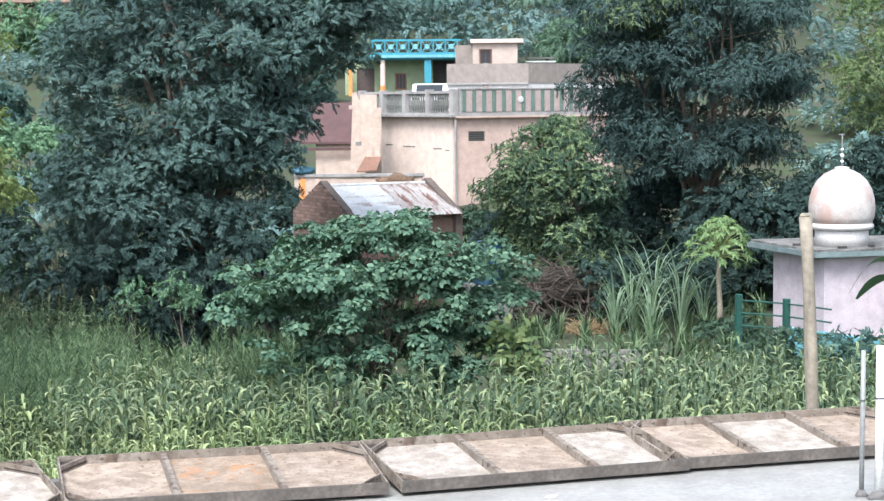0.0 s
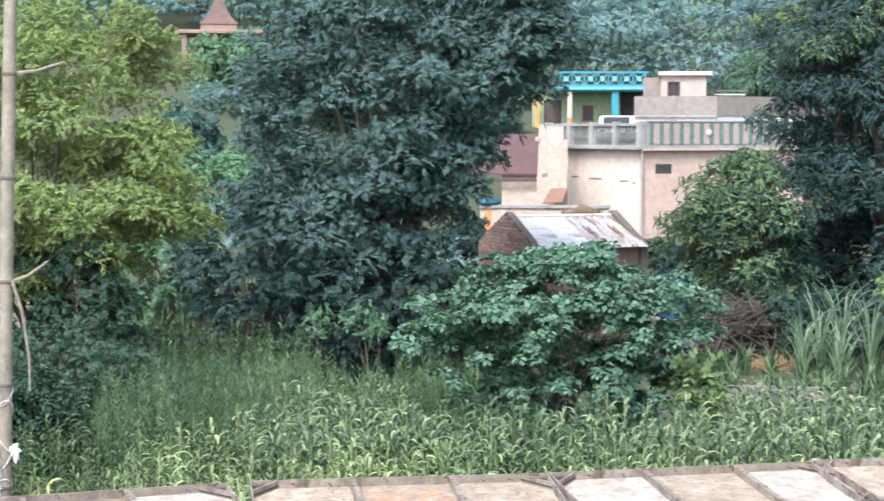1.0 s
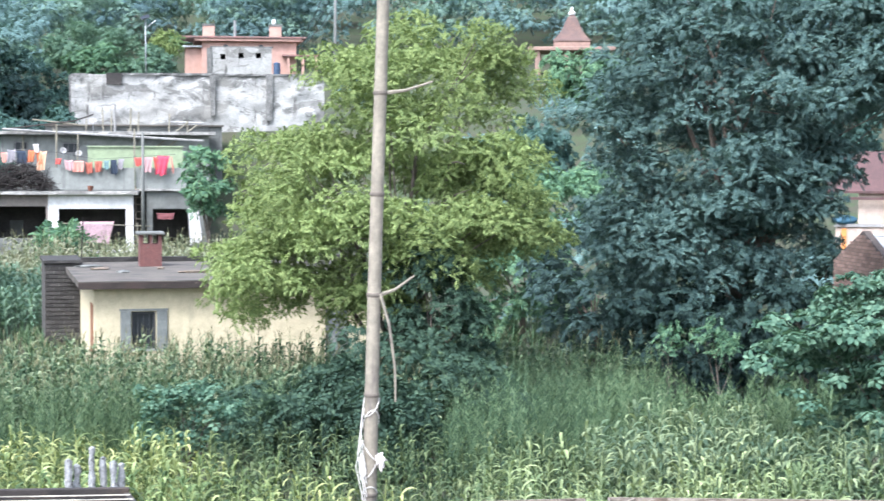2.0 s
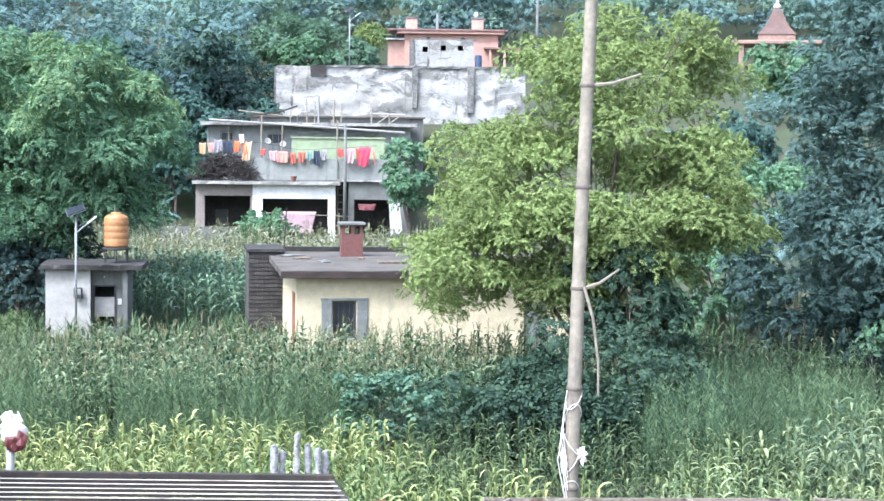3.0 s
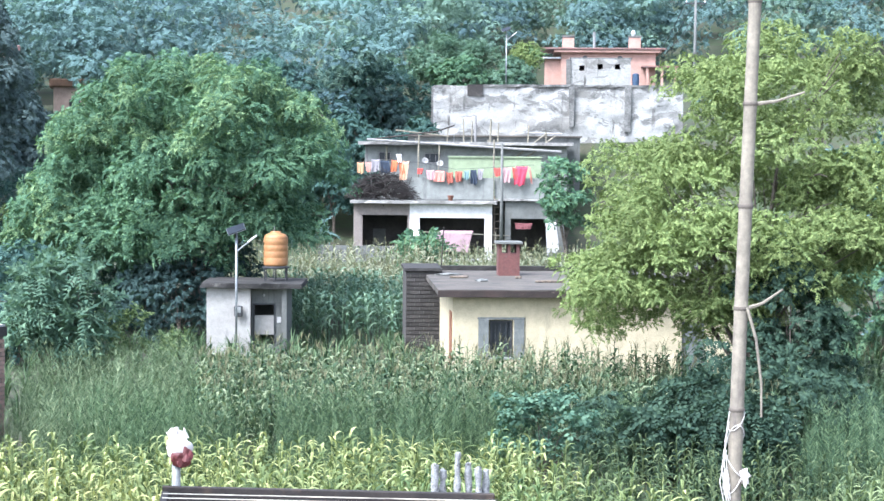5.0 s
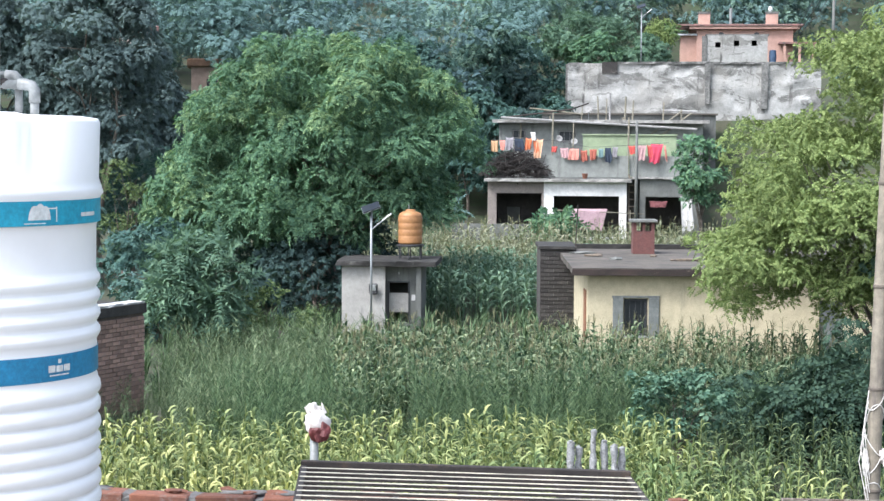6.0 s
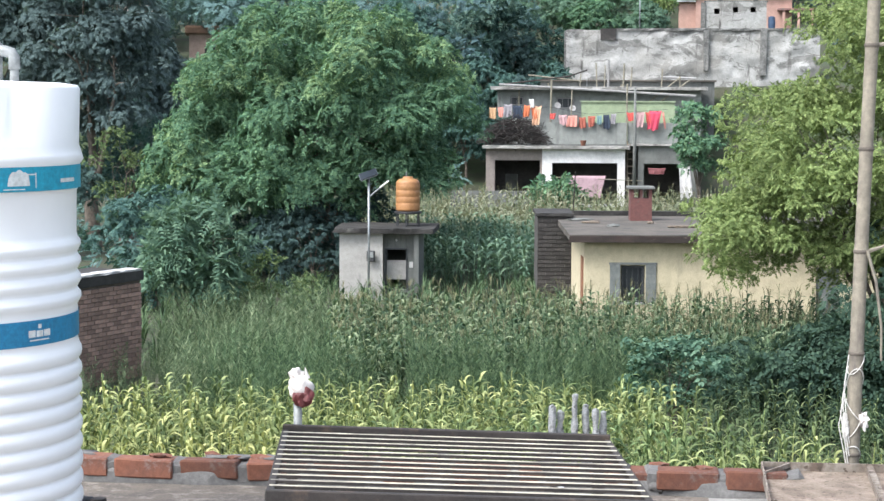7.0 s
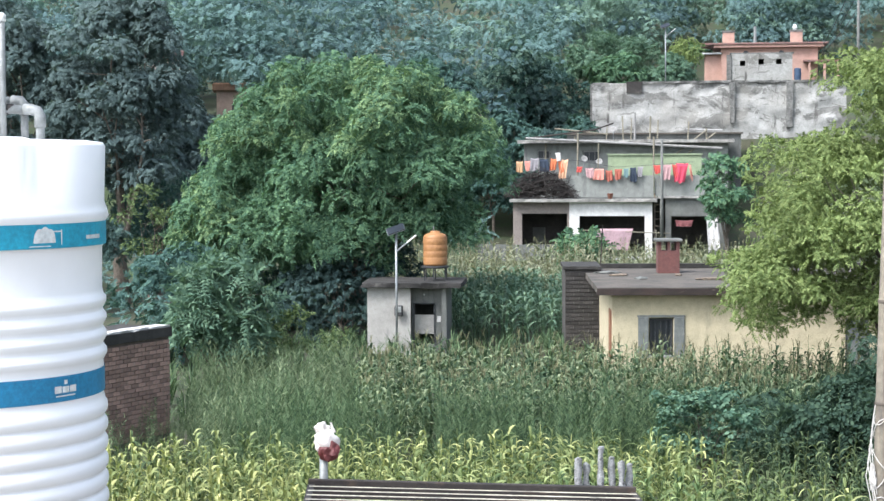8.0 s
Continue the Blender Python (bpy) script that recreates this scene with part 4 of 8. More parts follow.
plate(2.88, 6.84, -6.0, 5.9, (PLATE_WHITE, PLATE, PLATE_WHITE), extra="steel shuttering plate with whitish lime in its bays")
plate(4.0, 6.75, -8.0, 5.9, (PLATE, PLATE_WHITE, PLATE), extra="steel shuttering plate with dust-covered tan bays")
tagged(part("cement_flake", lump(bmesh.new(), 3.3, 6.02, ROOF + 0.005, 0.025, 0.014, 0.006, 5, 0.6, 1), WHITE), "small white flake of cement on the floor", "debris")


def bamboo_pole():
    th = thing("bamboo_pole", "tall weathered bamboo pole tied with white twine", "pole", pose(0.8, 7.2, 0))
    z, pts, rad = 0.0, [], []
    lean = lambda z: (0.002 + 0.025 * max(0, z - 4.8) + 0.003 * math.sin(z * 2), 0, z)
    nodes = [0.175 + 0.39 * k for k in range(19)]
    zs = sorted({0.0, 7.8, *[n + e for n in nodes for e in (-0.03, -0.012, 0.0, 0.012, 0.03)]})
    for z in zs:
        near = min(abs(z - n) for n in nodes)
        pts.append(lean(z))
        rad.append(0.0372 - 0.00196 * z + (0.003 if near < 0.005 else 0.001 if near < 0.015 else 0))
    part("stem", tube(bmesh.new(), pts, rad, 14), BAMBOO, th, smooth=True)
    for a, b, c in (((0.06, 0, 6.415), (0.14, -0.01, 6.425), (0.245, -0.02, 6.46)), ((0.045, 0, 5.635), (0.1, -0.01, 5.655), (0.175, -0.02, 5.71))):
        part("twig", tube(bmesh.new(), [a, b, c], [0.009, 0.006, 0.004], 6), BAMBOO, th)
    part("hanging_twig", tube(bmesh.new(), [(0.04, -0.02, 5.64), (0.075, -0.03, 5.52), (0.098, -0.03, 5.35), (0.1, -0.03, 5.22)], [0.007, 0.006, 0.005, 0.004], 6), BAMBOO, th)
    for n in nodes:
        if 4.8 < n < 7.7:
            cx, q = lean(n)[0], 0.0372 - 0.00196 * n
            part("node", lathe(bmesh.new(), [(q, n - 0.012), (q + 0.0035, n - 0.005), (q + 0.005, n), (q + 0.003, n + 0.005), (q, n + 0.009)], 16, cx, 0, cap=False), BAMBOO_NODE, th, smooth=True)
    r = random.Random(8)
    for k in range(5):
        z = 4.86 + 0.09 * k + r.uniform(-0.02, 0.02)
        cx = lean(z)[0]
        pts = [(cx + 0.031 * math.cos(a), 0.031 * math.sin(a), z + (0.05 if k % 2 else -0.04) * math.sin(a + k)) for a in np.linspace(0, 6.2, 14)]
        part("twine", tube(bmesh.new(), pts, 0.0019, 5), TWINE, th)
    for k in range(4):
        z = 5.24 - 0.05 * k
        pts = [(-0.02 - 0.003 * k, -0.02, z), (-0.036 - 0.006 * k, -0.03, z - 0.12), (-0.025, -0.033, z - 0.26), (-0.012, -0.03, z - 0.34)]
        part("loose_twine", tube(bmesh.new(), pts, 0.002, 5), TWINE, th)
    part("knot", lump(bmesh.new(), 0.042, -0.015, 4.99, 0.018, 0.015, 0.03, 9, 1.3, 3), BAG_WHITE, th, "white plastic scrap knotted on")
    part("knot", lump(bmesh.new(), -0.028, -0.02, 4.96, 0.012, 0.012, 0.035, 19, 1.3, 3), TWINE, th)
    return th


bamboo_pole()


def short_post():
    th = thing("wooden_post", "short weathered round wooden post", "post", pose(4.88, 6.66, 0))
    zs = np.linspace(0, 5.68, 30)
    bm = tube(bmesh.new(), [(0.062 - 0.053 * (z - 4.7) + 0.003 * math.sin(z * 5), 0.0, z) for z in zs], [0.0275 + 0.002 * math.sin(z * 9) for z in zs], 12)
    part("stem", bm, BAMBOO, th, smooth=True)
    part("split_top", lump(bmesh.new(), 0.01, 0, 5.685, 0.027, 0.026, 0.012, 2, 0.5), PALE_BARK, th)
    return th


short_post()


def bag_post():
    th = thing("pipe_with_bag", "short grey pipe capped with a white and maroon plastic bag", "pipe", pose(-1.323, 7.02, ROOF - 0.028))
    part("pipe", tube(bmesh.new(), [(0, 0, 0.03), (0, 0, 0.33)], 0.0165, 14), PIPE_GREY, th, smooth=True)
    part("white_bag", lump(lump(bmesh.new(), 0.012, 0, 0.392, 0.046, 0.04, 0.05, 3, 0.35, 3), -0.004, 0, 0.437, 0.024, 0.02, 0.026, 8, 0.9, 3), BAG_WHITE, th, "crumpled white plastic bag", smooth=True)
    part("maroon_bag", lump(bmesh.new(), 0.024, -0.022, 0.358, 0.037, 0.024, 0.04, 5, 0.45, 3), BAG_RED, th, "maroon plastic wrap")
    for k in range(4):
        part("bag_corner", tube(bmesh.new(), [(-0.02 + 0.02 * k, 0, 0.43), (-0.035 + 0.022 * k, -0.01, 0.452 + 0.006 * k)], [0.01, 0.002], 5), BAG_WHITE, th)
    return th


bag_post()


def starter_bars():
    r = random.Random(2)
    for i, (x, h) in enumerate(((-0.34, 0.31), (-0.312, 0.285), (-0.254, 0.355), (-0.214, 0.31), (-0.176, 0.3), (-0.148, 0.285))):
        th = thing("starter_bar", "cement-caked grey starter bar rising from the roof edge", "rebar", pose(x, 7.03 + 0.03 * (i % 2), ROOF), "starter bars behind the stand")
        zs = np.linspace(0, h, 14)
        bm = tube(bmesh.new(), [(r.uniform(-0.002, 0.002), r.uniform(-0.002, 0.002), z) for z in zs], [0.0125 + r.uniform(-0.0035, 0.004) for z in zs], 9)
        part("bar", bm, CAKED, th)
        part("cap", lump(bmesh.new(), 0, 0, h, 0.013, 0.013, 0.009, i, 0.4, 1), CAKED, th)


starter_bars()


def pvc_stub(x, y, h, rad, mat):
    th = thing("plastic_pipe", "upright plastic pipe stub standing on the roof floor", "pipe", pose(x, y, ROOF), "plastic pipe stubs")
    part("pipe", tube(bmesh.new(), [(0, 0, 0), (0.004, 0, h)], rad, 14), mat, th, smooth=True)
    part("cement_foot", lump(bmesh.new(), 0, 0, 0.005, rad * 2.6, rad * 2.4, 0.02, int(x * 10), 0.5), MORTAR, th, smooth=True)
    part("wire_tie", tube(bmesh.new(), [(rad * 1.1 * math.cos(a), rad * 1.1 * math.sin(a), h * 0.66) for a in np.linspace(0, 6.2, 12)], 0.003, 5), DARK_METAL, th)
    return th


pvc_stub(4.33, 5.53, 0.54, 0.009, PIPE_GREY)
pvc_stub(4.37, 5.48, 0.56, 0.0165, PIPE_WHITE)


# ---- buildings ----
def window(th, x0, x1, z0, z1, y, frame_mat, bars=3, sill=True, name="window"):
    """A dark pane set back in its opening, with a frame, bars and a sill."""
    w = part(name, boxed(x0, x1, y + 0.1, y + 0.12, z0, z1), GLASS, th)
    t = 0.05
    for d in ((x0, x0 + t, z0, z1), (x1 - t, x1, z0, z1), (x0 + t, x1 - t, z0, z0 + t), (x0 + t, x1 - t, z1 - t, z1)):
        part("frame", boxed(d[0], d[1], y + 0.04, y + 0.098, d[2], d[3]), frame_mat, w)
    for k in range(bars):
        xb = x0 + (k + 1) * (x1 - x0) / (bars + 1)
        part("bar", boxed(xb - 0.012, xb + 0.012, y + 0.06, y + 0.084, z0 + t, z1 - t), frame_mat, w)
    if sill:
        part("sill", boxed(x0 - 0.06, x1 + 0.06, y - 0.05, y + 0.1, z0 - 0.05, z0), PALE_GREY, w)
    return w


def brick_face(th, x0, x1, z0, z1, y, mat, length=0.23, height=0.075, joint=0.012, deep=0.03, seed=1, skip=None):
    """Single bricks on the face at y of a thing, in stretcher bond; they share a mesh."""
    r = random.Random(seed)
    first = None
    row, z = 0, z0
    while z + height <= z1 + 0.01:
        x = x0 - (length / 2 if row % 2 else 0)
        while x < x1:
            a, b = max(x, x0), min(x + length, x1)
            if b - a > 0.05 and not (skip and skip((a + b) / 2, z)):
                if first is None:
                    first = bpy.data.meshes.new("brick")
                    bm = boxed(-0.5, 0.5, -deep, 0, 0, height, bevel=0.004)
                    bm.to_mesh(first)
                    bm.free()
                    finish(first, mat)
                ob = new("brick", first)
                ob.parent = th
                ob.matrix_basis = Matrix.Translation(((a + b) / 2, y + r.uniform(-0.006, 0.008), z)) @ Matrix.Diagonal((b - a, 1, 1, 1))
            x += length + joint
        z += height + joint
        row += 1


def rough_slab(bm, x0, x1, y0, y1, z0, z1, seed=0, wear=0.03, n=24):
    """A roof slab with a worn, uneven edge."""
    low, top = [], []
    ring = [(x0 + (x1 - x0) * k / n, y0) for k in range(n)] + [(x1, y0 + (y1 - y0) * k / n) for k in range(n)]
    ring += [(x1 - (x1 - x0) * k / n, y1) for k in range(n)] + [(x0, y1 - (y1 - y0) * k / n) for k in range(n)]
    for i, (x, y) in enumerate(ring):
        a, b = noise.noise(Vector((x * 1.7, y * 1.7, seed))), noise.noise(Vector((x * 3.1, y * 3.1, seed + 5)))
        low.append(bm.verts.new((x + wear * b, y + wear * b, z0 + wear * 0.6 * a)))
        top.append(bm.verts.new((x + wear * a, y + wear * a, z1 + wear * 0.5 * b)))
    m = len(ring)
    bm.faces.new(low[::-1])
    bm.faces.new(top)
    for k in range(m):
        bm.faces.new((low[k], low[(k + 1) % m], top[(k + 1) % m], top[k]))
    return bm


def yellow_house():
    th = thing("yellow_house", "small yellow plastered house with a mossy flat roof", "house", pose(-1.78, 50, 0, 0, 0, 5.9))
    part("wall", holed(bmesh.new(), 0, 8.4, 0, 2.5, 0, 0.2, [(0.98, 1.62, 0.8, 1.82), (6.2, 6.85, 0.0, 1.8)]), YELLOW, th)
    for x0, x1, y0, y1 in ((0, 0.2, 0.2, 8.0), (8.2, 8.4, 0.2, 8.0), (0.2, 8.2, 7.8, 8.0)):
        part("wall", boxed(x0, x1, y0, y1, 0, 2.5), YELLOW, th)
    part("floor", boxed(0.2, 8.2, 0.2, 7.8, 0.02, 0.06), SHADED_ROOM, th)
    roof = part("roof", rough_slab(bmesh.new(), -0.42, 8.8, -0.35, 8.3, 2.5, 2.66, 3, 0.035), ROOF_SLAB, th, "stained mossy cement roof slab")
    part("roof_edge", rough_slab(bmesh.new(), -0.44, 8.82, -0.4, -0.352, 2.46, 2.63, 4, 0.025, 40), HOUSE_EDGE, roof, "worn dark brown slab edge")
    part("roof_kerb", rough_slab(bmesh.new(), -0.4, 8.8, 8.0, 8.28, 2.665, 2.8, 15, 0.03, 30), DARK_MOULD_SHADE, roof, "dark mossy kerb along the back")
    part("side_door", boxed(-0.03, -0.002, 0.35, 1.2, 0.1, 2.0), surface("brown_door", (0.28, 0.13, 0.07), (0.2, 0.09, 0.05), rough=0.8), th, "brown wooden side door")
    window(th, 1.0, 1.6, 0.82, 1.8, 0.02, DARK_METAL, 3)
    for x0, x1, a in ((0.68, 0.96, 3), (1.64, 1.92, -3)):
        part("shutter", box(bmesh.new(), x0, x1, -0.05, -0.01, 0.75, 1.84, 0.008), SHUTTER, th, "faded grey shutter")
    part("lintel", boxed(0.66, 1.94, -0.04, 0.0, 1.842, 1.9), SHUTTER, th)
    part("door", boxed(6.22, 6.83, 0.08, 0.12, 0.02, 1.78), SHUTTER, th, "faded grey door")
    chim = part("chimney", holed(bmesh.new(), 1.72, 2.36, 2.66, 3.6, 5.6, 6.2, [(1.82, 2.0, 3.33, 3.6), (2.08, 2.26, 3.33, 3.6)]), surface("chimney_brick", (0.15, 0.062, 0.055), (0.12, 0.055, 0.05), (0.1, 0.08, 0.07), scale=3, rough=0.9, cover=0.6), th, "red brick chimney")
    part("cap", boxed(1.64, 2.44, 5.5, 6.3, 3.602, 3.68, bevel=0.015), GREY, chim)
    part("aerial", tube(bmesh.new(), [(0.02, 5.9, 2.6), (0.1, 5.9, 4.1)], 0.018, 6), RUST, th, "thin rusty iron rod")
    for i, (x, y, a, b) in enumerate(((0.5, 4.5, 0.3, 0.2), (1.0, 3.0, 0.2, 0.14), (2.2, 4.4, 0.1, 0.1), (0.2, 5.6, 0.4, 0.1), (2.9, 2.6, 0.45, 0.12), (3.6, 3.4, 0.3, 0.1))):
        part("rubble", lump(bmesh.new(), x, y, 2.69, a, b, 0.05, i, 0.5), GREY if i % 2 else DRY_WOOD, roof)
    return th


yellow_house()


def brick_stack():
    th = thing("brick_wall", "dark mossy dry-laid brick wall beside the yellow house", "wall", pose(-3.4, 55.8, 0, 0, 0, 5.9))
    part("core", boxed(0, 1.02, 0, 2.4, 0, 2.74), DARK_MORTAR, th)
    brick_face(th, 0, 1.02, 0.5, 2.74, -0.002, BRICK_PILE, 0.26, 0.1, 0.022, 0.045, 6)
    part("coping", rough_slab(bmesh.new(), -0.05, 1.08, -0.08, 2.5, 2.77, 2.86, 8, 0.03), DARK_MOULD_SHADE, th)
    return th


brick_stack()


def outhouse():
    th = thing("outhouse", "small grey cement outhouse with a stained flat roof", "outhouse", pose(-9.65, 57.24, 0, 0, 0, 2.8))
    part("wall", boxed(0, 1.35, 0, 0.15, 0, 2.1), OUT_WALL, th)
    part("wall", boxed(0, 0.15, 0.15, 2.2, 0, 2.1), OUT_WALL, th)
    part("wall", boxed(2.32, 2.47, 0, 2.2, 0, 2.1), GREY, th)
    part("wall", boxed(0.15, 2.32, 2.05, 2.2, 0, 2.1), GREY, th)
    part("porch_wall", holed(bmesh.new(), 1.35, 2.32, 0, 2.1, 0.35, 0.5, [(1.44, 2.06, 0.3, 1.56)]), GREY, th)
    part("door_panel", boxed(1.44, 2.06, 0.42, 0.46, 0.62, 1.22), OUT_WALL, th, "pale grey half door panel")
    for d in ((1.4, 1.45), (2.05, 2.1)):
        part("door_frame", boxed(d[0], d[1], 0.32, 0.36, 0.3, 1.6), DARK_METAL, th)
    part("door_frame", boxed(1.45, 2.05, 0.32, 0.36, 1.56, 1.6), DARK_METAL, th)
    part("notice", boxed(2.15, 2.27, 0.33, 0.35, 1.0, 1.18), WHITE, th, "small white notice plate")
    part("lamp", lump(bmesh.new(), 1.75, 0.33, 1.85, 0.03, 0.03, 0.04, 1, 0.1), WHITE, th)
    part("roof", rough_slab(bmesh.new(), -0.16, 2.95, -0.22, 2.6, 2.1, 2.25, 6, 0.06, 40), DARK_MOULD_SHADE, th, "stained uneven roof slab")
    return th


outhouse()


def meter_box():
    th = thing("meter_box", "black electric meter box on the outhouse wall", "meter box", pose(-8.78, 57.2, 1.22, 0, 0, 2.8))
    part("case", boxed(0, 0.26, -0.12, 0, 0, 0.34, bevel=0.03), DARK_METAL, th)
    part("lid", boxed(0.05, 0.22, -0.14, -0.118, 0.12, 0.3, bevel=0.01), PIPE_GREY, th)


meter_box()


def orange_tank():
    th = thing("orange_water_tank", "orange plastic water tank on a metal stand", "water tank", pose(-7.66, 58.4, 2.25))
    R = 0.38
    prof = [(R - 0.04, 0.48), (R, 0.52)]
    for k in range(4):
        z = 0.56 + k * 0.2
        prof += [(R, z), (R + 0.004, z + 0.09), (R, z + 0.16), (R - 0.008, z + 0.18)]
    prof += [(R, 1.36), (R - 0.06, 1.46), (0.2, 1.5), (0.16, 1.51), (0.16, 1.56), (0.05, 1.57)]
    part("body", lathe(bmesh.new(), prof, 32), TANK_ORANGE, th, smooth=True)
    part("stand_ring", lathe(bmesh.new(), [(R + 0.02, 0.4), (R + 0.06, 0.42), (R + 0.06, 0.46), (R + 0.0, 0.475)], 24), DARK_METAL, th)
    for a in (0.5, 1.7, 2.6, 3.7, 4.7, 5.8):
        part("leg", tube(bmesh.new(), [(R * math.cos(a), R * math.sin(a), 0), (R * math.cos(a), R * math.sin(a), 0.42)], 0.022, 6), DARK_METAL, th)
    part("vent", tube(bmesh.new(), [(-0.05, 0, 1.55), (-0.05, 0, 1.72)], 0.014, 6), PIPE_GREY, th)


orange_tank()


def solar_lamp(x, y, z, h, name="solar_street_lamp", label="solar street lamp on a slim galvanised pole"):
    th = thing(name, label, "street lamp", pose(x, y, z))
    part("pole", tube(bmesh.new(), [(0, 0, 0), (0, 0, h)], 0.036, 10), GALV, th, smooth=True)
    panel = part("solar_panel", boxed(-0.27, 0.27, -0.2, 0.2, -0.012, 0.012, m=Matrix.Translation((-0.02, 0, h + 0.1)) @ pose(0, 0, 0, 26, -20, 10)), PANEL, th, "tilted dark blue solar panel")
    part("panel_frame", boxed(-0.28, 0.28, -0.21, 0.21, -0.03, -0.013, m=Matrix.Translation((-0.02, 0, h + 0.1)) @ pose(0, 0, 0, 26, -20, 10)), GALV, panel)
    part("arm", tube(bmesh.new(), [(0, 0, h - 0.6), (0.2, 0, h - 0.42), (0.36, 0, h - 0.3)], 0.025, 8), GALV, th)
    part("lamp_head", boxed(-0.18, 0.18, -0.05, 0.05, -0.02, 0.03, bevel=0.012, m=Matrix.Translation((0.48, 0, h - 0.2)) @ pose(0, 0, 0, 0, -38, 0)), PIPE_WHITE, th, "white lamp head")
    return th


solar_lamp(-8.6, 56.4, 0, 3.85)


DARK_TWIG = plain("dark_twigs", (0.05, 0.043, 0.04), 0.95)
CLOTHES = {"mustard": (0.529, 0.338, 0.189), "salmon": (0.634, 0.274, 0.220), "grey": (0.280, 0.266, 0.286), "navy": (0.027, 0.041, 0.068), "orange": (0.622, 0.180, 0.078), "peach": (0.679, 0.407, 0.258),
           "white": (0.638, 0.624, 0.610), "red": (0.546, 0.090, 0.076), "rose": (0.460, 0.290, 0.297), "brick_red": (0.368, 0.109, 0.075), "crimson": (0.618, 0.068, 0.122), "teal": (0.172, 0.274, 0.281), "pink": (0.42, 0.29, 0.32), "maroon": (0.2, 0.07, 0.075)}
CLOTH_MATS = {k: plain(k + "_cloth", c, 0.9) for k, c in CLOTHES.items()}


def cloth(name, colour, x, y, z, w, h, seed, label, stripes=False):
    """A washed garment over a line: two hanging leaves with folds and a wavy hem."""
    bm = bmesh.new()
    nx, nz = 8, 6
    for _ in (0,):
        g = []
        for j in range(-nz, nz + 1):
            row, side = [], -1 if j < 0 else 1
            for i in range(nx + 1):
                u, v = i / nx - 0.5, abs(j) / nz
                fold = 0.06 * math.sin(u * 14 + seed) * v + 0.03 * noise.noise(Vector((u * 4, v * 3, seed)))
                hem = 0.16 * h * noise.noise(Vector((u * 3, seed, 1.0))) * v
                sag = -0.1 * h * (1 - 4 * u * u) * (0.5 + 0.5 * math.sin(seed * 2.1))
                lean = 0.16 * h * math.sin(seed * 1.7) * v
                row.append(bm.verts.new((u * w * (1 - 0.2 * v * math.sin(seed)) + lean, side * 0.06 * v + fold, -v * h * (1 if side < 0 else 0.8) + hem + sag)))
            g.append(row)
        for a, b in zip(g, g[1:]):
            for i in range(nx):
                bm.faces.new((a[i], a[i + 1], b[i + 1], b[i]))
    ob = part(name, bm, CLOTH_MATS[colour], smooth=True, at=pose(x, y, z))
    return tagged(ob, label, "laundry", "washing on the line")


BAY_WHITE = surface("fresh_white_paint", (0.82, 0.81, 0.79), (0.76, 0.75, 0.73), (0.5, 0.48, 0.45), scale=1.2, rough=0.8, cover=0.7)


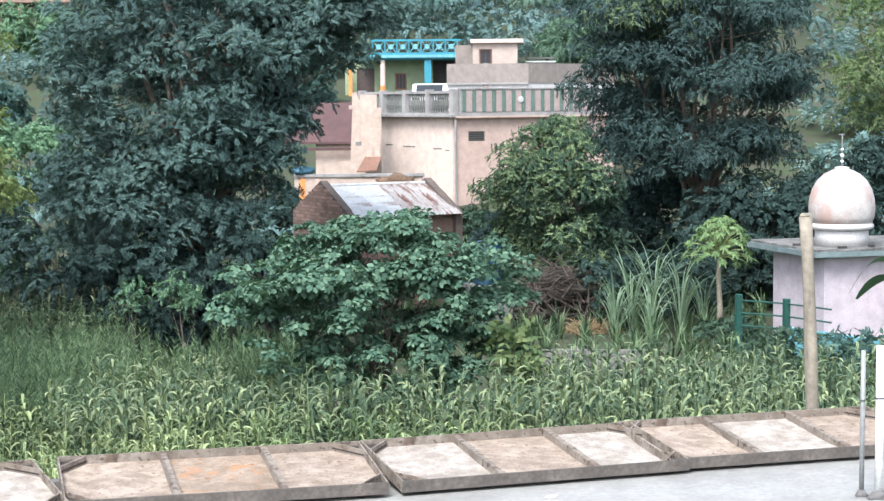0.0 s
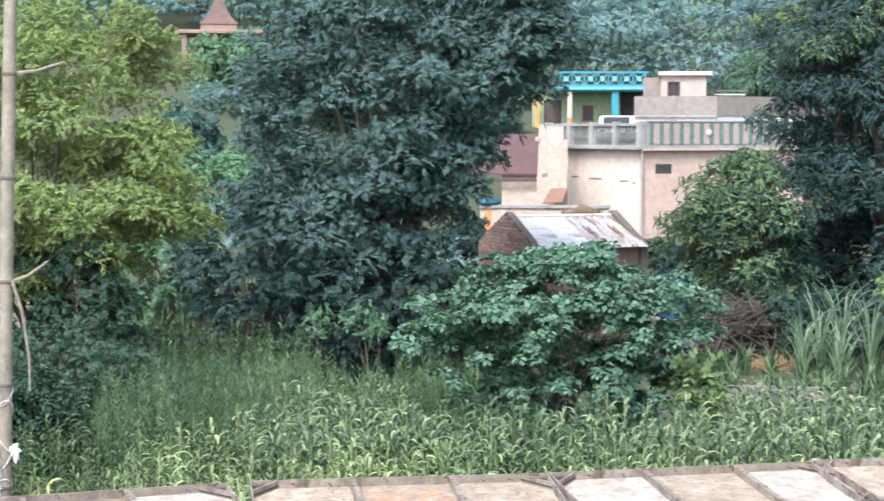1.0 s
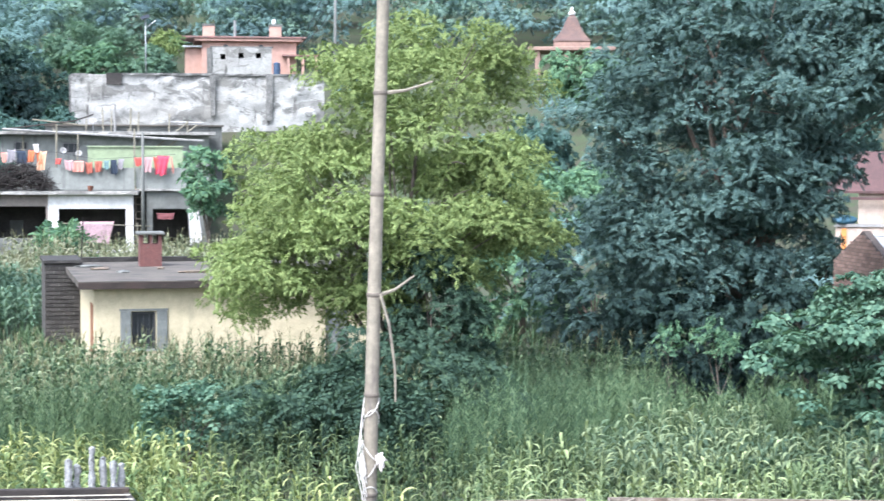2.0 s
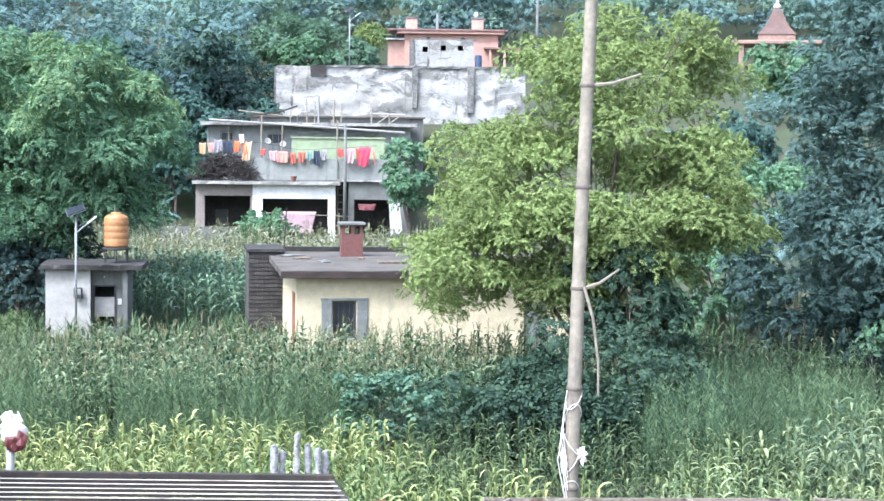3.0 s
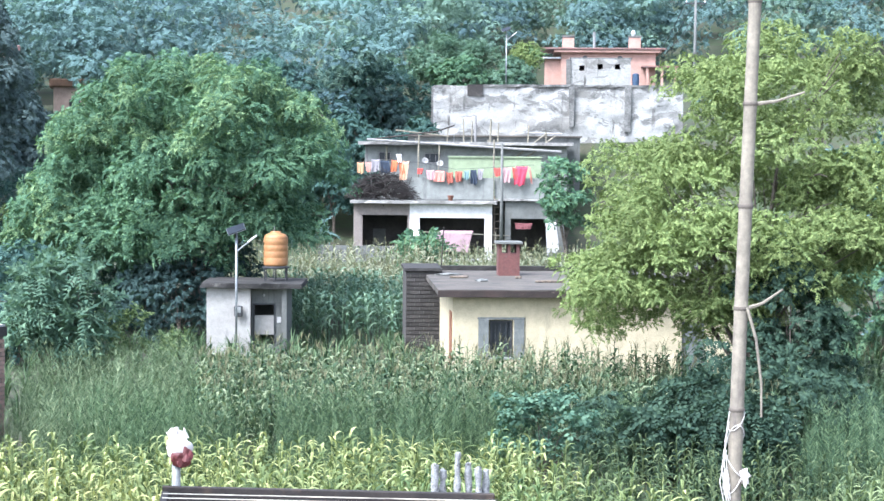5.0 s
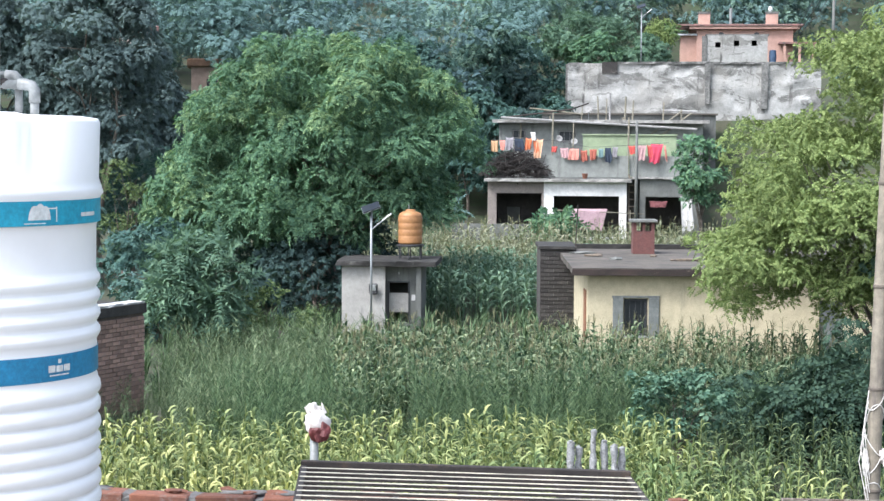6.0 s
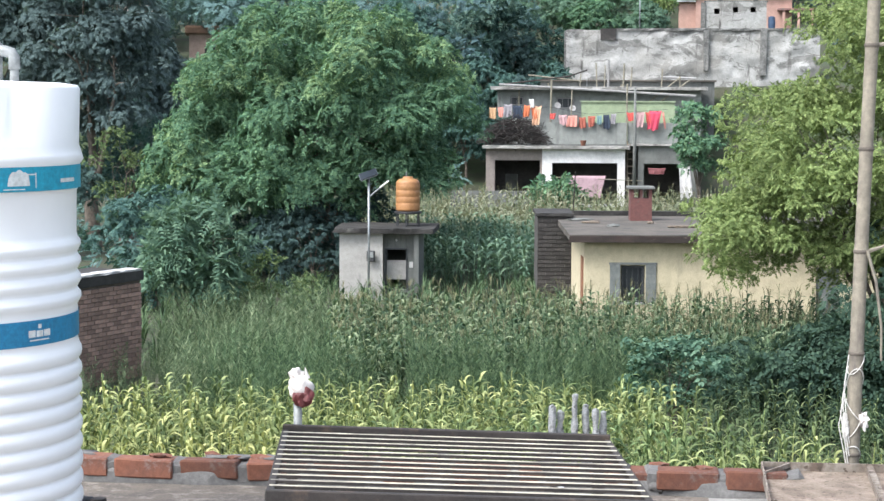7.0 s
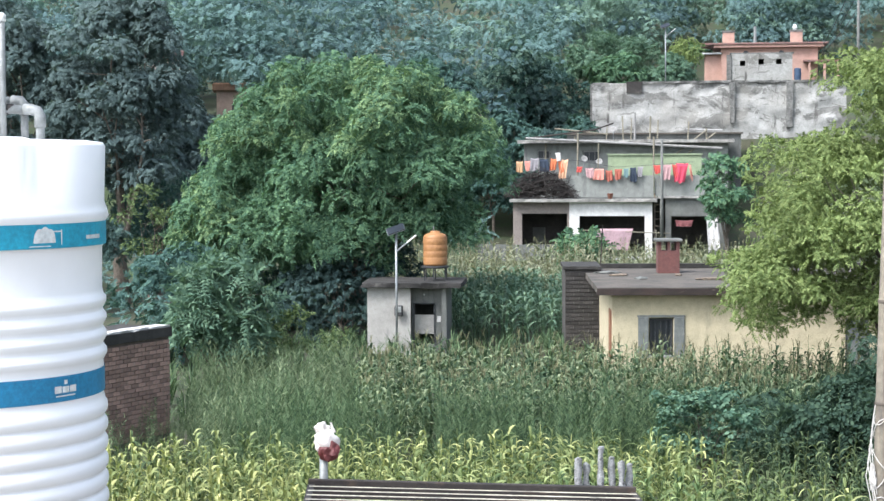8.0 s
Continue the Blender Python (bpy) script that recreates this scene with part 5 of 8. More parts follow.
def terrace_house():
    th = thing("terrace_house", "two-storey grey cement house with a terrace of washing", "house", pose(-8.52, 95, 1.6))
    part("left_wall", holed(bmesh.new(), 0.05, 2.92, -1.6, 2.2, 0, 0.25, [(0.5, 2.8, -0.4, 1.6)]), BROWN_CEMENT, th)
    part("white_wall", holed(bmesh.new(), 2.92, 7.1, -1.6, 2.2, -0.1, 0.25, [(3.42, 6.72, -0.6, 1.48)]), BAY_WHITE, th, "white painted bay")
    part("right_wall", holed(bmesh.new(), 7.75, 10.8, -1.6, 2.35, 0.4, 0.65, [(8.05, 9.9, -0.6, 1.45)]), GREY, th)
    part("room_back", boxed(0.05, 10.8, 2.6, 2.8, -1.6, 2.2), SHADED_ROOM, th)
    part("side_wall", boxed(0.05, 0.25, 0.25, 4.8, -1.6, 2.2), GREY, th)
    part("side_wall", boxed(10.6, 10.8, 0.65, 4.8, -1.6, 2.2), GREY, th)
    part("inner_wall", boxed(2.92, 3.1, 0.25, 2.6, -1.6, 2.2), GREY, th)
    part("inner_window", boxed(0.85, 1.5, 2.5, 2.58, 0.0, 0.8), GREY, th)
    part("canopy", rough_slab(bmesh.new(), -0.1, 7.35, -0.5, 2.7, 2.2, 2.34, 12, 0.06), WEATHERED, th, "stained cement canopy slab")
    part("canopy", rough_slab(bmesh.new(), 7.4, 11.0, 0.2, 2.7, 2.36, 2.46, 14, 0.06), WEATHERED, th)
    part("terrace_floor", boxed(0.05, 10.8, 0.3, 5.4, 2.345, 2.4), GREY, th)
    part("terrace_wall", boxed(2.75, 7.15, 0.55, 0.7, 2.42, 3.52), TERRACE, th)
    part("terrace_wall", boxed(7.2, 10.2, 0.75, 0.9, 2.47, 3.52), TERRACE, th)
    part("flower_pot", lathe(bmesh.new(), [(0.1, 2.36), (0.16, 2.62), (0.15, 2.63)], 14, 5.0, -0.4), BRICK_RED, th, "small terracotta pot")
    # the upper storey, set back
    up = part("upper_wall", holed(bmesh.new(), 0.2, 11.0, 2.4, 5.2, 5.0, 5.2, [(0.9, 1.6, 4.35, 4.85), (3.35, 4.3, 4.2, 4.8)]), TERRACE, th)
    window(th, 0.92, 1.58, 4.37, 4.83, 5.02, PALE_GREY, 1, False)
    window(th, 3.37, 4.28, 4.22, 4.78, 5.02, PALE_GREY, 2, False)
    part("upper_side", boxed(0.2, 0.4, 5.2, 9.0, 2.4, 5.2), GREY, th)
    part("upper_back", boxed(0.2, 11.0, 8.8, 9.0, 2.4, 5.2), GREY, th)
    part("upper_roof", rough_slab(bmesh.new(), -0.1, 11.3, 4.2, 9.2, 5.2, 5.36, 21, 0.08), WEATHERED, th, "pale cement roof slab")
    part("green_wall", boxed(4.75, 9.6, 3.2, 3.35, 2.4, 4.55), LIME, th, "pale lime green terrace wall")
    part("green_wall_coping", boxed(4.7, 9.65, 3.12, 3.42, 4.552, 4.62), LIME, th)
    for x, y, z0, z1, rad in ((3.25, 1.2, 2.4, 5.7, 0.05), (4.3, 1.3, 2.4, 5.2, 0.035), (7.1, 2.8, 2.4, 5.5, 0.05), (1.35, 4.6, 2.4, 5.2, 0.05), (5.9, 4.7, 5.36, 6.5, 0.03), (4.6, 4.9, 5.36, 6.1, 0.03), (6.9, 4.6, 5.36, 6.6, 0.05), (7.3, 4.6, 5.36, 6.4, 0.04), (8.9, 4.7, 5.36, 6.3, 0.04)):
        part("post", tube(bmesh.new(), [(x, y, z0), (x + 0.04, y, z1)], rad, 7), PALE_BARK, th)
    part("roof_rail", tube(bmesh.new(), [(0.3, 4.4, 5.45), (4.0, 4.5, 5.9), (5.0, 4.5, 6.25)], 0.04, 6), RUST, th)
    for i, (x, y, z) in enumerate(((3.55, 2.2, 4.35), (4.35, 2.0, 4.2), (4.95, 5.2, 5.9))):
        dish = part("satellite_dish", lathe(bmesh.new(), [(0.02, 0.0), (0.09, 0.013), (0.145, 0.042), (0.175, 0.075), (0.168, 0.08), (0.08, 0.025), (0.02, 0.013)], 20, cap=False), PALE_GREY, th, "white satellite dish", smooth=True,
                    at=pose(x, y, z, 62, 38 - 34 * i, 0))
        part("dish_stem", tube(bmesh.new(), [(x, y + 0.06, z - 0.02), (x, y + 0.25, 2.4 if y < 5 else 5.36)], 0.025, 6), GALV, th)
    ladder = part("ladder", tube(bmesh.new(), [(7.2, -0.15, -1.4), (7.22, 0.35, 2.6)], 0.03, 6), DRY_WOOD, th, "rough wooden ladder")
    part("stile", tube(bmesh.new(), [(7.6, -0.15, -1.4), (7.6, 0.35, 2.6)], 0.03, 6), DRY_WOOD, ladder)
    for k in range(11):
        s = 0.05 + k * 0.09
        part("rung", tube(bmesh.new(), [(7.2, -0.15 + 0.5 * s, -1.4 + 4.0 * s), (7.6, -0.15 + 0.5 * s, -1.4 + 4.0 * s)], 0.024, 5), DRY_WOOD, ladder)
    part("washing_line", tube(bmesh.new(), [(0.2, 0.5, 4.3), (1.7, 0.5, 4.25), (3.25, 0.5, 4.3), (5.2, 0.45, 3.95), (7.1, 0.5, 4.05), (9.2, 0.5, 4.2)], 0.01, 5), DARK_METAL, th)
    part("rope_bar", tube(bmesh.new(), [(3.6, -0.6, 0.78), (8.0, -0.55, 0.62)], 0.025, 6), PALE_BARK, th)
    for x in (3.7, 7.3):
        part("rope_post", tube(bmesh.new(), [(x, -0.58, -1.2), (x, -0.58, 0.8)], 0.03, 6), PALE_BARK, th)
    # boundary strip in front
    part("front_wall", rough_slab(bmesh.new(), -1.6, 2.4, -1.2, -0.95, -1.2, 0.06, 30, 0.08), GREY, th)
    return th


terrace_house()
X0, Y0, Z0 = -8.52, 95.0, 1.6
for i, (c, x, z, w, h, what) in enumerate((
        ("mustard", 0.35, 4.27, 0.34, 0.55, "mustard yellow shirt drying on the line"), ("salmon", 0.75, 4.28, 0.28, 0.5, "salmon cloth drying on the line"), ("grey", 1.13, 4.45, 0.4, 0.6, "grey shirt drying on the line"),
        ("navy", 1.58, 4.36, 0.42, 0.65, "dark navy shirt drying on the line"), ("orange", 2.12, 4.42, 0.34, 0.6, "orange shawl drying on the line"), ("white", 2.3, 4.7, 0.26, 0.42, "white towel drying on the line"),
        ("peach", 2.68, 4.38, 0.32, 0.95, "peach cloth drying on the line"), ("orange", 2.42, 4.3, 0.22, 0.6, "orange cloth drying on the line"), ("red", 3.42, 3.98, 0.3, 0.3, "red cloth drying on the line"),
        ("rose", 3.9, 3.92, 0.42, 0.5, "faded rose cloth drying on the line"), ("salmon", 4.42, 3.86, 0.46, 0.55, "salmon towel drying on the line"), ("brick_red", 4.9, 3.82, 0.34, 0.55, "brick red shirt drying on the line"),
        ("brick_red", 5.38, 3.84, 0.38, 0.5, "rust red cloth drying on the line"), ("teal", 5.78, 3.9, 0.24, 0.45, "grey-green cloth drying on the line"), ("navy", 6.12, 3.94, 0.3, 0.72, "black trousers drying on the line"),
        ("grey", 6.5, 3.98, 0.28, 0.5, "grey cloth drying on the line"), ("red", 7.32, 4.05, 0.34, 0.42, "red blouse drying on the line"), ("rose", 7.85, 4.06, 0.42, 0.75, "faded pink shawl drying on the line"),
        ("red", 8.2, 4.1, 0.22, 0.6, "red scarf drying on the line"), ("crimson", 8.6, 4.12, 0.62, 0.95, "bright crimson sari drying on the line"), ("salmon", 8.97, 4.1, 0.1, 0.8, "salmon scarf drying on the line"))):
    cloth("garment", c, X0 + x, Y0 + 0.42, Z0 + z, w, h, i * 1.7, what)
cloth("bedsheet", "pink", X0 + 5.1, Y0 - 0.6, Z0 + 0.86, 2.1, 1.05, 2.2, "pale pink patterned bedsheet hanging before the bay")
cloth("bedsheet", "white", X0 + 10.05, Y0 - 0.4, Z0 + 1.5, 0.5, 1.7, 5.2, "white sheet hanging beside the house")
cloth("garment", "maroon", X0 + 8.7, Y0 + 0.3, Z0 + 1.25, 0.9, 0.3, 7.2, "dull maroon cloth hanging in the doorway")


def twig_heap(name, label, x, y, z, w, d, h, n, seed, mat, length=(0.5, 1.3), rad=0.014, category="brushwood"):
    r = random.Random(seed)
    bm = bmesh.new()
    for _ in range(n):
        u, v, q = r.uniform(-1, 1), r.uniform(-1, 1), r.random()
        top = h * max(0.0, 1 - 0.75 * u * u)
        c = Vector((x + u * w / 2, y + v * d / 2, z + q * top))
        dr = Vector((r.uniform(-1, 1), r.uniform(-0.6, 0.6), r.uniform(-0.35, 0.45))).normalized() * r.uniform(*length) / 2
        tube(bm, [c - dr, c + Vector((0, 0, r.uniform(-0.05, 0.12))), c + dr], [rad, rad * 0.9, rad * 0.4], 4, caps=False)
    return tagged(part(name, bm, mat), label, category, kind="stuff")


twig_heap("brushwood", "dark tangled heap of dry brushwood on the terrace", X0 + 1.5, Y0 + 0.6, Z0 + 2.42, 2.9, 1.2, 1.4, 620, 3, DARK_TWIG, (0.5, 1.4), 0.02)


def utility_pole(x, y, z, h, label, arm=True):
    th = thing("utility_pole", label, "utility pole", pose(x, y, z), "utility poles")
    part("pole", tube(bmesh.new(), [(0, 0, 0), (0, 0, h)], [0.1, 0.06] if not arm else [0.13, 0.08], 10), GREY, th, smooth=True)
    if arm:
        part("crossarm", boxed(-0.7, 0.7, -0.04, 0.04, h - 0.45, h - 0.36), DARK_METAL, th)
        for k in (-0.6, 0.0, 0.6):
            part("insulator", lathe(bmesh.new(), [(0.03, h - 0.36), (0.06, h - 0.3), (0.03, h - 0.24), (0.01, h - 0.2)], 8, k, 0), PIPE_WHITE, th)
    return th


utility_pole(-0.93, 94.0, 1.5, 5.4, "slim cement pole in front of the terrace house", False)
utility_pole(11.43, 124.5, 9.8, 7.0, "cement utility pole beside the salmon house")
for k in range(3):
    tagged(part("power_cable", tube(bmesh.new(), [(10.83 + 0.6 * k, 124.5, 16.6), (10.0 + 0.35 * k, 126, 14.6 - 0.1 * k), (9.2 + 0.1 * k, 128.2, 13.0 - 0.1 * k)], 0.022, 5), DARK_METAL), "thin dark power cable from the pole to the salmon house", "cable", "power cables")


def retaining_wall():
    th = thing("retaining_wall", "weathered white plastered retaining wall with black mould", "retaining wall", pose(-5.15, 110, 7.0))
    bm = bmesh.new()
    nx, nz = 90, 20
    g = []
    for j in range(nz + 1):
        row = []
        for i in range(nx + 1):
            x, z = 14.6 * i / nx, 3.35 * j / nz
            top = 0.1 * noise.noise(Vector((x * 0.9, 0, 3))) if j == nz else 0
            row.append(bm.verts.new((x, 0.16 * noise.noise(Vector((x * 0.8, z * 1.3, 0))) + 0.06 * noise.noise(Vector((x * 2.5, z * 3, 4))), z + top)))
        g.append(row)
    for a, b in zip(g, g[1:]):
        for i in range(nx):
            bm.faces.new((a[i], a[i + 1], b[i + 1], b[i]))
    part("face", bm, PEELING, th, smooth=True)
    part("core", boxed(0, 14.6, 0.25, 0.9, 0, 3.2), GREY, th)
    part("end_pier", boxed(-0.12, 0.02, 0.1, 0.9, 0.0, 3.3), MOULD, th)
    # seepage where drain pipes end
    for x, w, z0, z1 in ((8.0, 0.26, 1.0, 3.3), (11.2, 0.36, 0.7, 3.35)):
        part("seepage_strip", rough_slab(bmesh.new(), x, x + w, -0.2, -0.02, z0, z1, int(x), 0.12, 10), MOULD, th, "black mould strip under a drain")
    part("brick_patch", boxed(2.0, 2.9, -0.14, 0.2, 2.75, 3.42), BRICK_PILE, th, "bare dark brick patch")
    part("coping", rough_slab(bmesh.new(), 2.9, 14.6, -0.1, 1.0, 3.3, 3.42, 44, 0.12, 40), MOULD, th, "mossy dark coping")
    return th


retaining_wall()
# lean-to roofs and a low wall at the foot of the retaining wall
tagged(part("lean_to_roof", prism(bmesh.new(), [(-6.5, 104.2), (3.4, 104.2), (3.4, 108.5), (-5.0, 108.5)], 7.3, 7.38), ROOF_SLAB), "grey cement lean-to roof below the retaining wall", "roof")
tagged(part("lean_to_wall", boxed(-6.3, 3.3, 108.0, 108.2, 4.0, 7.29), GREY), "grey cement lean-to back wall", "wall")
tagged(part("lean_to_front_wall", boxed(-6.3, 3.3, 104.4, 104.6, 4.0, 7.29), GREY), "grey cement lean-to front wall", "wall")


FRAME_POLES = (((-5.63, 100.39, 7.16), (-5.46, 100.4, 5.53), 0.05),
               ((-2.44, 101.01, 8.42), (-2.45, 101.01, 6.79), 0.06),
               ((-1.74, 100.83, 7.12), (-1.69, 100.83, 5.36), 0.055),
               ((-0.44, 99.54, 6.05), (1.35, 100.53, 7.46), 0.04),
               ((-0.08, 99.54, 5.87), (1.86, 100.53, 7.34), 0.04),
               ((-8.14, 99.01, 7.07), (2.16, 99.32, 6.49), 0.065),
               ((0.29, 101.04, 7.5), (2.2, 101.02, 7.43), 0.07),
               ((-6.67, 99.82, 7.58), (-3.85, 100.47, 7.27), 0.04),
               ((1.35, 100.63, 7.55), (1.4, 100.63, 5.68), 0.05),
               ((-3.11, 101.0, 8.24), (-3.05, 101.0, 6.79), 0.04))


def bamboo_frame():
    th = thing("bamboo_trellis", "rough bamboo trellis leaning over the terrace roof", "trellis", pose(0, 0, 0))
    for a, b, rad in FRAME_POLES:
        part("bamboo", tube(bmesh.new(), [a, b], rad, 6), PALE_BARK if rad < 0.06 else PALE_GREY, th)
    return th


bamboo_frame()


def salmon_house():
    th = thing("salmon_house", "salmon plastered house with two chimneys on the hillside", "house", pose(1.34, 130, 11.0))
    part("wall", boxed(1.4, 7.9, 0, 5, -1.5, 2.4), SALMON, th)
    part("wing_wall", boxed(0.3, 1.4, 0.4, 5, -1.5, 2.0), SALMON, th)
    part("wing_roof", boxed(-0.1, 1.5, 0.0, 5.2, 2.01, 2.12), TIN, th, "grey sheet roof")
    part("roof", boxed(0.9, 8.3, -0.4, 5.3, 2.42, 2.62, bevel=0.02), SALMON, th)
    part("roof_edge", boxed(0.0, 8.6, -0.5, 5.4, 2.622, 2.75, bevel=0.02), RED_EDGE, th, "faded red roof edge")
    for x in (1.5, 6.1):
        c = part("chimney", boxed(x, x + 0.8, 0.4, 1.2, 2.752, 3.5, bevel=0.02), SALMON, th)
        part("chimney_cap", boxed(x - 0.04, x + 0.84, 0.36, 1.24, 3.502, 3.64), MOULD, c)
    part("flue", tube(bmesh.new(), [(3.7, 0.6, 2.7), (3.7, 0.6, 3.9)], 0.1, 10), PIPE_GREY, th)
    part("pot", lathe(bmesh.new(), [(0.1, 3.64), (0.17, 3.8), (0.1, 4.0), (0.05, 4.02)], 12, 6.4, 0.8), PIPE_WHITE, th)
    for x in (3.05, 5.45):
        part("ventilator", lathe(bmesh.new(), [(0.2, 0.0), (0.2, 0.03), (0.1, 0.035)], 16), DARK_METAL, th, at=pose(x, -0.002, 2.02, 90, 0, 0))
    part("veranda_roof", boxed(6.9, 9.4, -0.9, 0.2, 1.4, 1.52), RED_EDGE, th)
    for x in (7.3, 8.3, 9.2):
        part("veranda_post", boxed(x - 0.08, x + 0.08, -0.8, -0.64, -1.4, 1.4), SALMON, th)
    return th


salmon_house()


def grey_store():
    th = thing("cement_store", "weathered cement store with three small square vents", "store", pose(3.3, 125, 10.0))
    holes = [(0.55, 0.9, 1.95, 2.3), (1.75, 2.1, 2.05, 2.4), (2.9, 3.25, 2.05, 2.4)]
    part("wall", holed(bmesh.new(), 0, 3.95, -1.0, 2.75, 0, 0.2, holes), PEELING, th)
    part("wall", boxed(0, 0.2, 0.2, 2.4, -1.0, 2.7), WEATHERED, th)
    part("wall", boxed(3.75, 3.95, 0.2, 2.4, -1.0, 2.7), WEATHERED, th)
    part("back", boxed(0.2, 3.75, 2.2, 2.4, -1.0, 2.7), SHADED_ROOM, th)
    part("roof", boxed(-0.08, 4.05, 0.22, 2.5, 2.76, 2.84), MOULD, th)
    part("drain", boxed(-0.32, -0.02, -0.1, 0.3, -1.0, 2.7), MOULD, th, "black drain stain column")
    part("blue_drum", lathe(bmesh.new(), [(0.22, 1.0), (0.24, 1.3), (0.22, 1.75), (0.1, 1.8)], 14, 4.3, 0.2), plain("blue_drum", (0.05, 0.09, 0.16)), th)
    part("low_wall", boxed(3.96, 5.0, 0.0, 0.3, -1.0, 1.0), MOULD, th)
    return th


grey_store()
solar_lamp(-0.93, 115, 9.2, 4.7, label="slim street lamp above the retaining wall")


def hill_house(az, d, w, h, wall_mat, roof_mat, label):
    """A small house that shows between the trees on the slope."""
    x, y = d * math.sin(radians(az)), d * math.cos(radians(az))
    th = thing("hillside_house", label, "house", pose(x, y, land(x, y) - 0.3, 0, 0, -az))
    part("wall", holed(bmesh.new(), -w / 2, w / 2, 0, h, 0, 0.2, [(-0.3, 0.35, h - 1.6, h - 0.7)]), wall_mat, th)
    part("window_pane", boxed(-0.3, 0.35, 0.1, 0.12, h - 1.6, h - 0.7), GLASS, th)
    for sx in (-w / 2, w / 2 - 0.2):
        part("side_wall", boxed(sx, sx + 0.2, 0.2, 3.0, 0, h), wall_mat, th)
    part("back_wall", boxed(-w / 2 + 0.2, w / 2 - 0.2, 2.8, 3.0, 0, h), wall_mat, th)
    part("roof", boxed(-w / 2 - 0.25, w / 2 + 0.25, -0.3, 3.3, h + 0.002, h + 0.5, bevel=0.08), roof_mat, th)
    return th


hill_house(-15.85, 106, 2.4, 7.6, CREAM, RED_EDGE, "cream house half hidden among the trees on the slope")
hill_house(-13.5, 112, 2.4, 2.6, PINK, surface("ochre_roof", (0.3, 0.19, 0.13), (0.24, 0.15, 0.105), scale=2, rough=0.9), "small house with an ochre roof among the trees")


TEMPLE = surface("temple_wash", (0.31, 0.205, 0.165), (0.265, 0.18, 0.148), (0.18, 0.128, 0.11), scale=1.0, rough=0.9, cover=0.6)


def temple():
    th = thing("temple_pavilion", "pink open pavilion with a pyramidal brown spire", "pavilion", pose(30.2, 136.8, 9.6, 0, 0, -12.4))
    slab = part("roof_slab", boxed(-3.2, 3.2, -3, 3, 3.66, 3.95, bevel=0.05), TEMPLE, th)
    part("base", boxed(-1.35, 1.35, -1.35, 1.35, 3.952, 4.45, bevel=0.05), TEMPLE, th)
    bm = bmesh.new()
    rings = []
    for s in range(9):
        t = s / 8
        w = 1.28 * (1 - t) ** 0.85 * (1 - 0.25 * math.sin(math.pi * t)) + 0.14
        rings.append([bm.verts.new((sx * w, sy * w, 4.452 + 2.0 * t)) for sx, sy in ((-1, -1), (1, -1), (1, 1), (-1, 1))])
    for a, b in zip(rings, rings[1:]):
        for k in range(4):
            bm.faces.new((a[k], a[(k + 1) % 4], b[(k + 1) % 4], b[k]))
    bm.faces.new(rings[-1])
    part("spire", bm, surface("spire_brown", (0.15, 0.095, 0.08), (0.11, 0.075, 0.068), scale=2, rough=0.9), th, "brown stepped spire")
    part("finial", lathe(bmesh.new(), [(0.25, 6.45), (0.3, 6.6), (0.1, 6.75), (0.14, 6.9), (0.02, 7.05)], 12), PIPE_WHITE, th)
    for x in (-2.5, -0.3, 1.4, 2.8):
        for y in (-2.6, 2.6):
            part("pillar", boxed(x - 0.18, x + 0.18, y - 0.18, y + 0.18, -1.0, 3.66), TEMPLE, th)
    part("plinth", boxed(-3.2, 3.2, -3, 3, -1.2, 1.0), PINK, th)
    return th


temple()


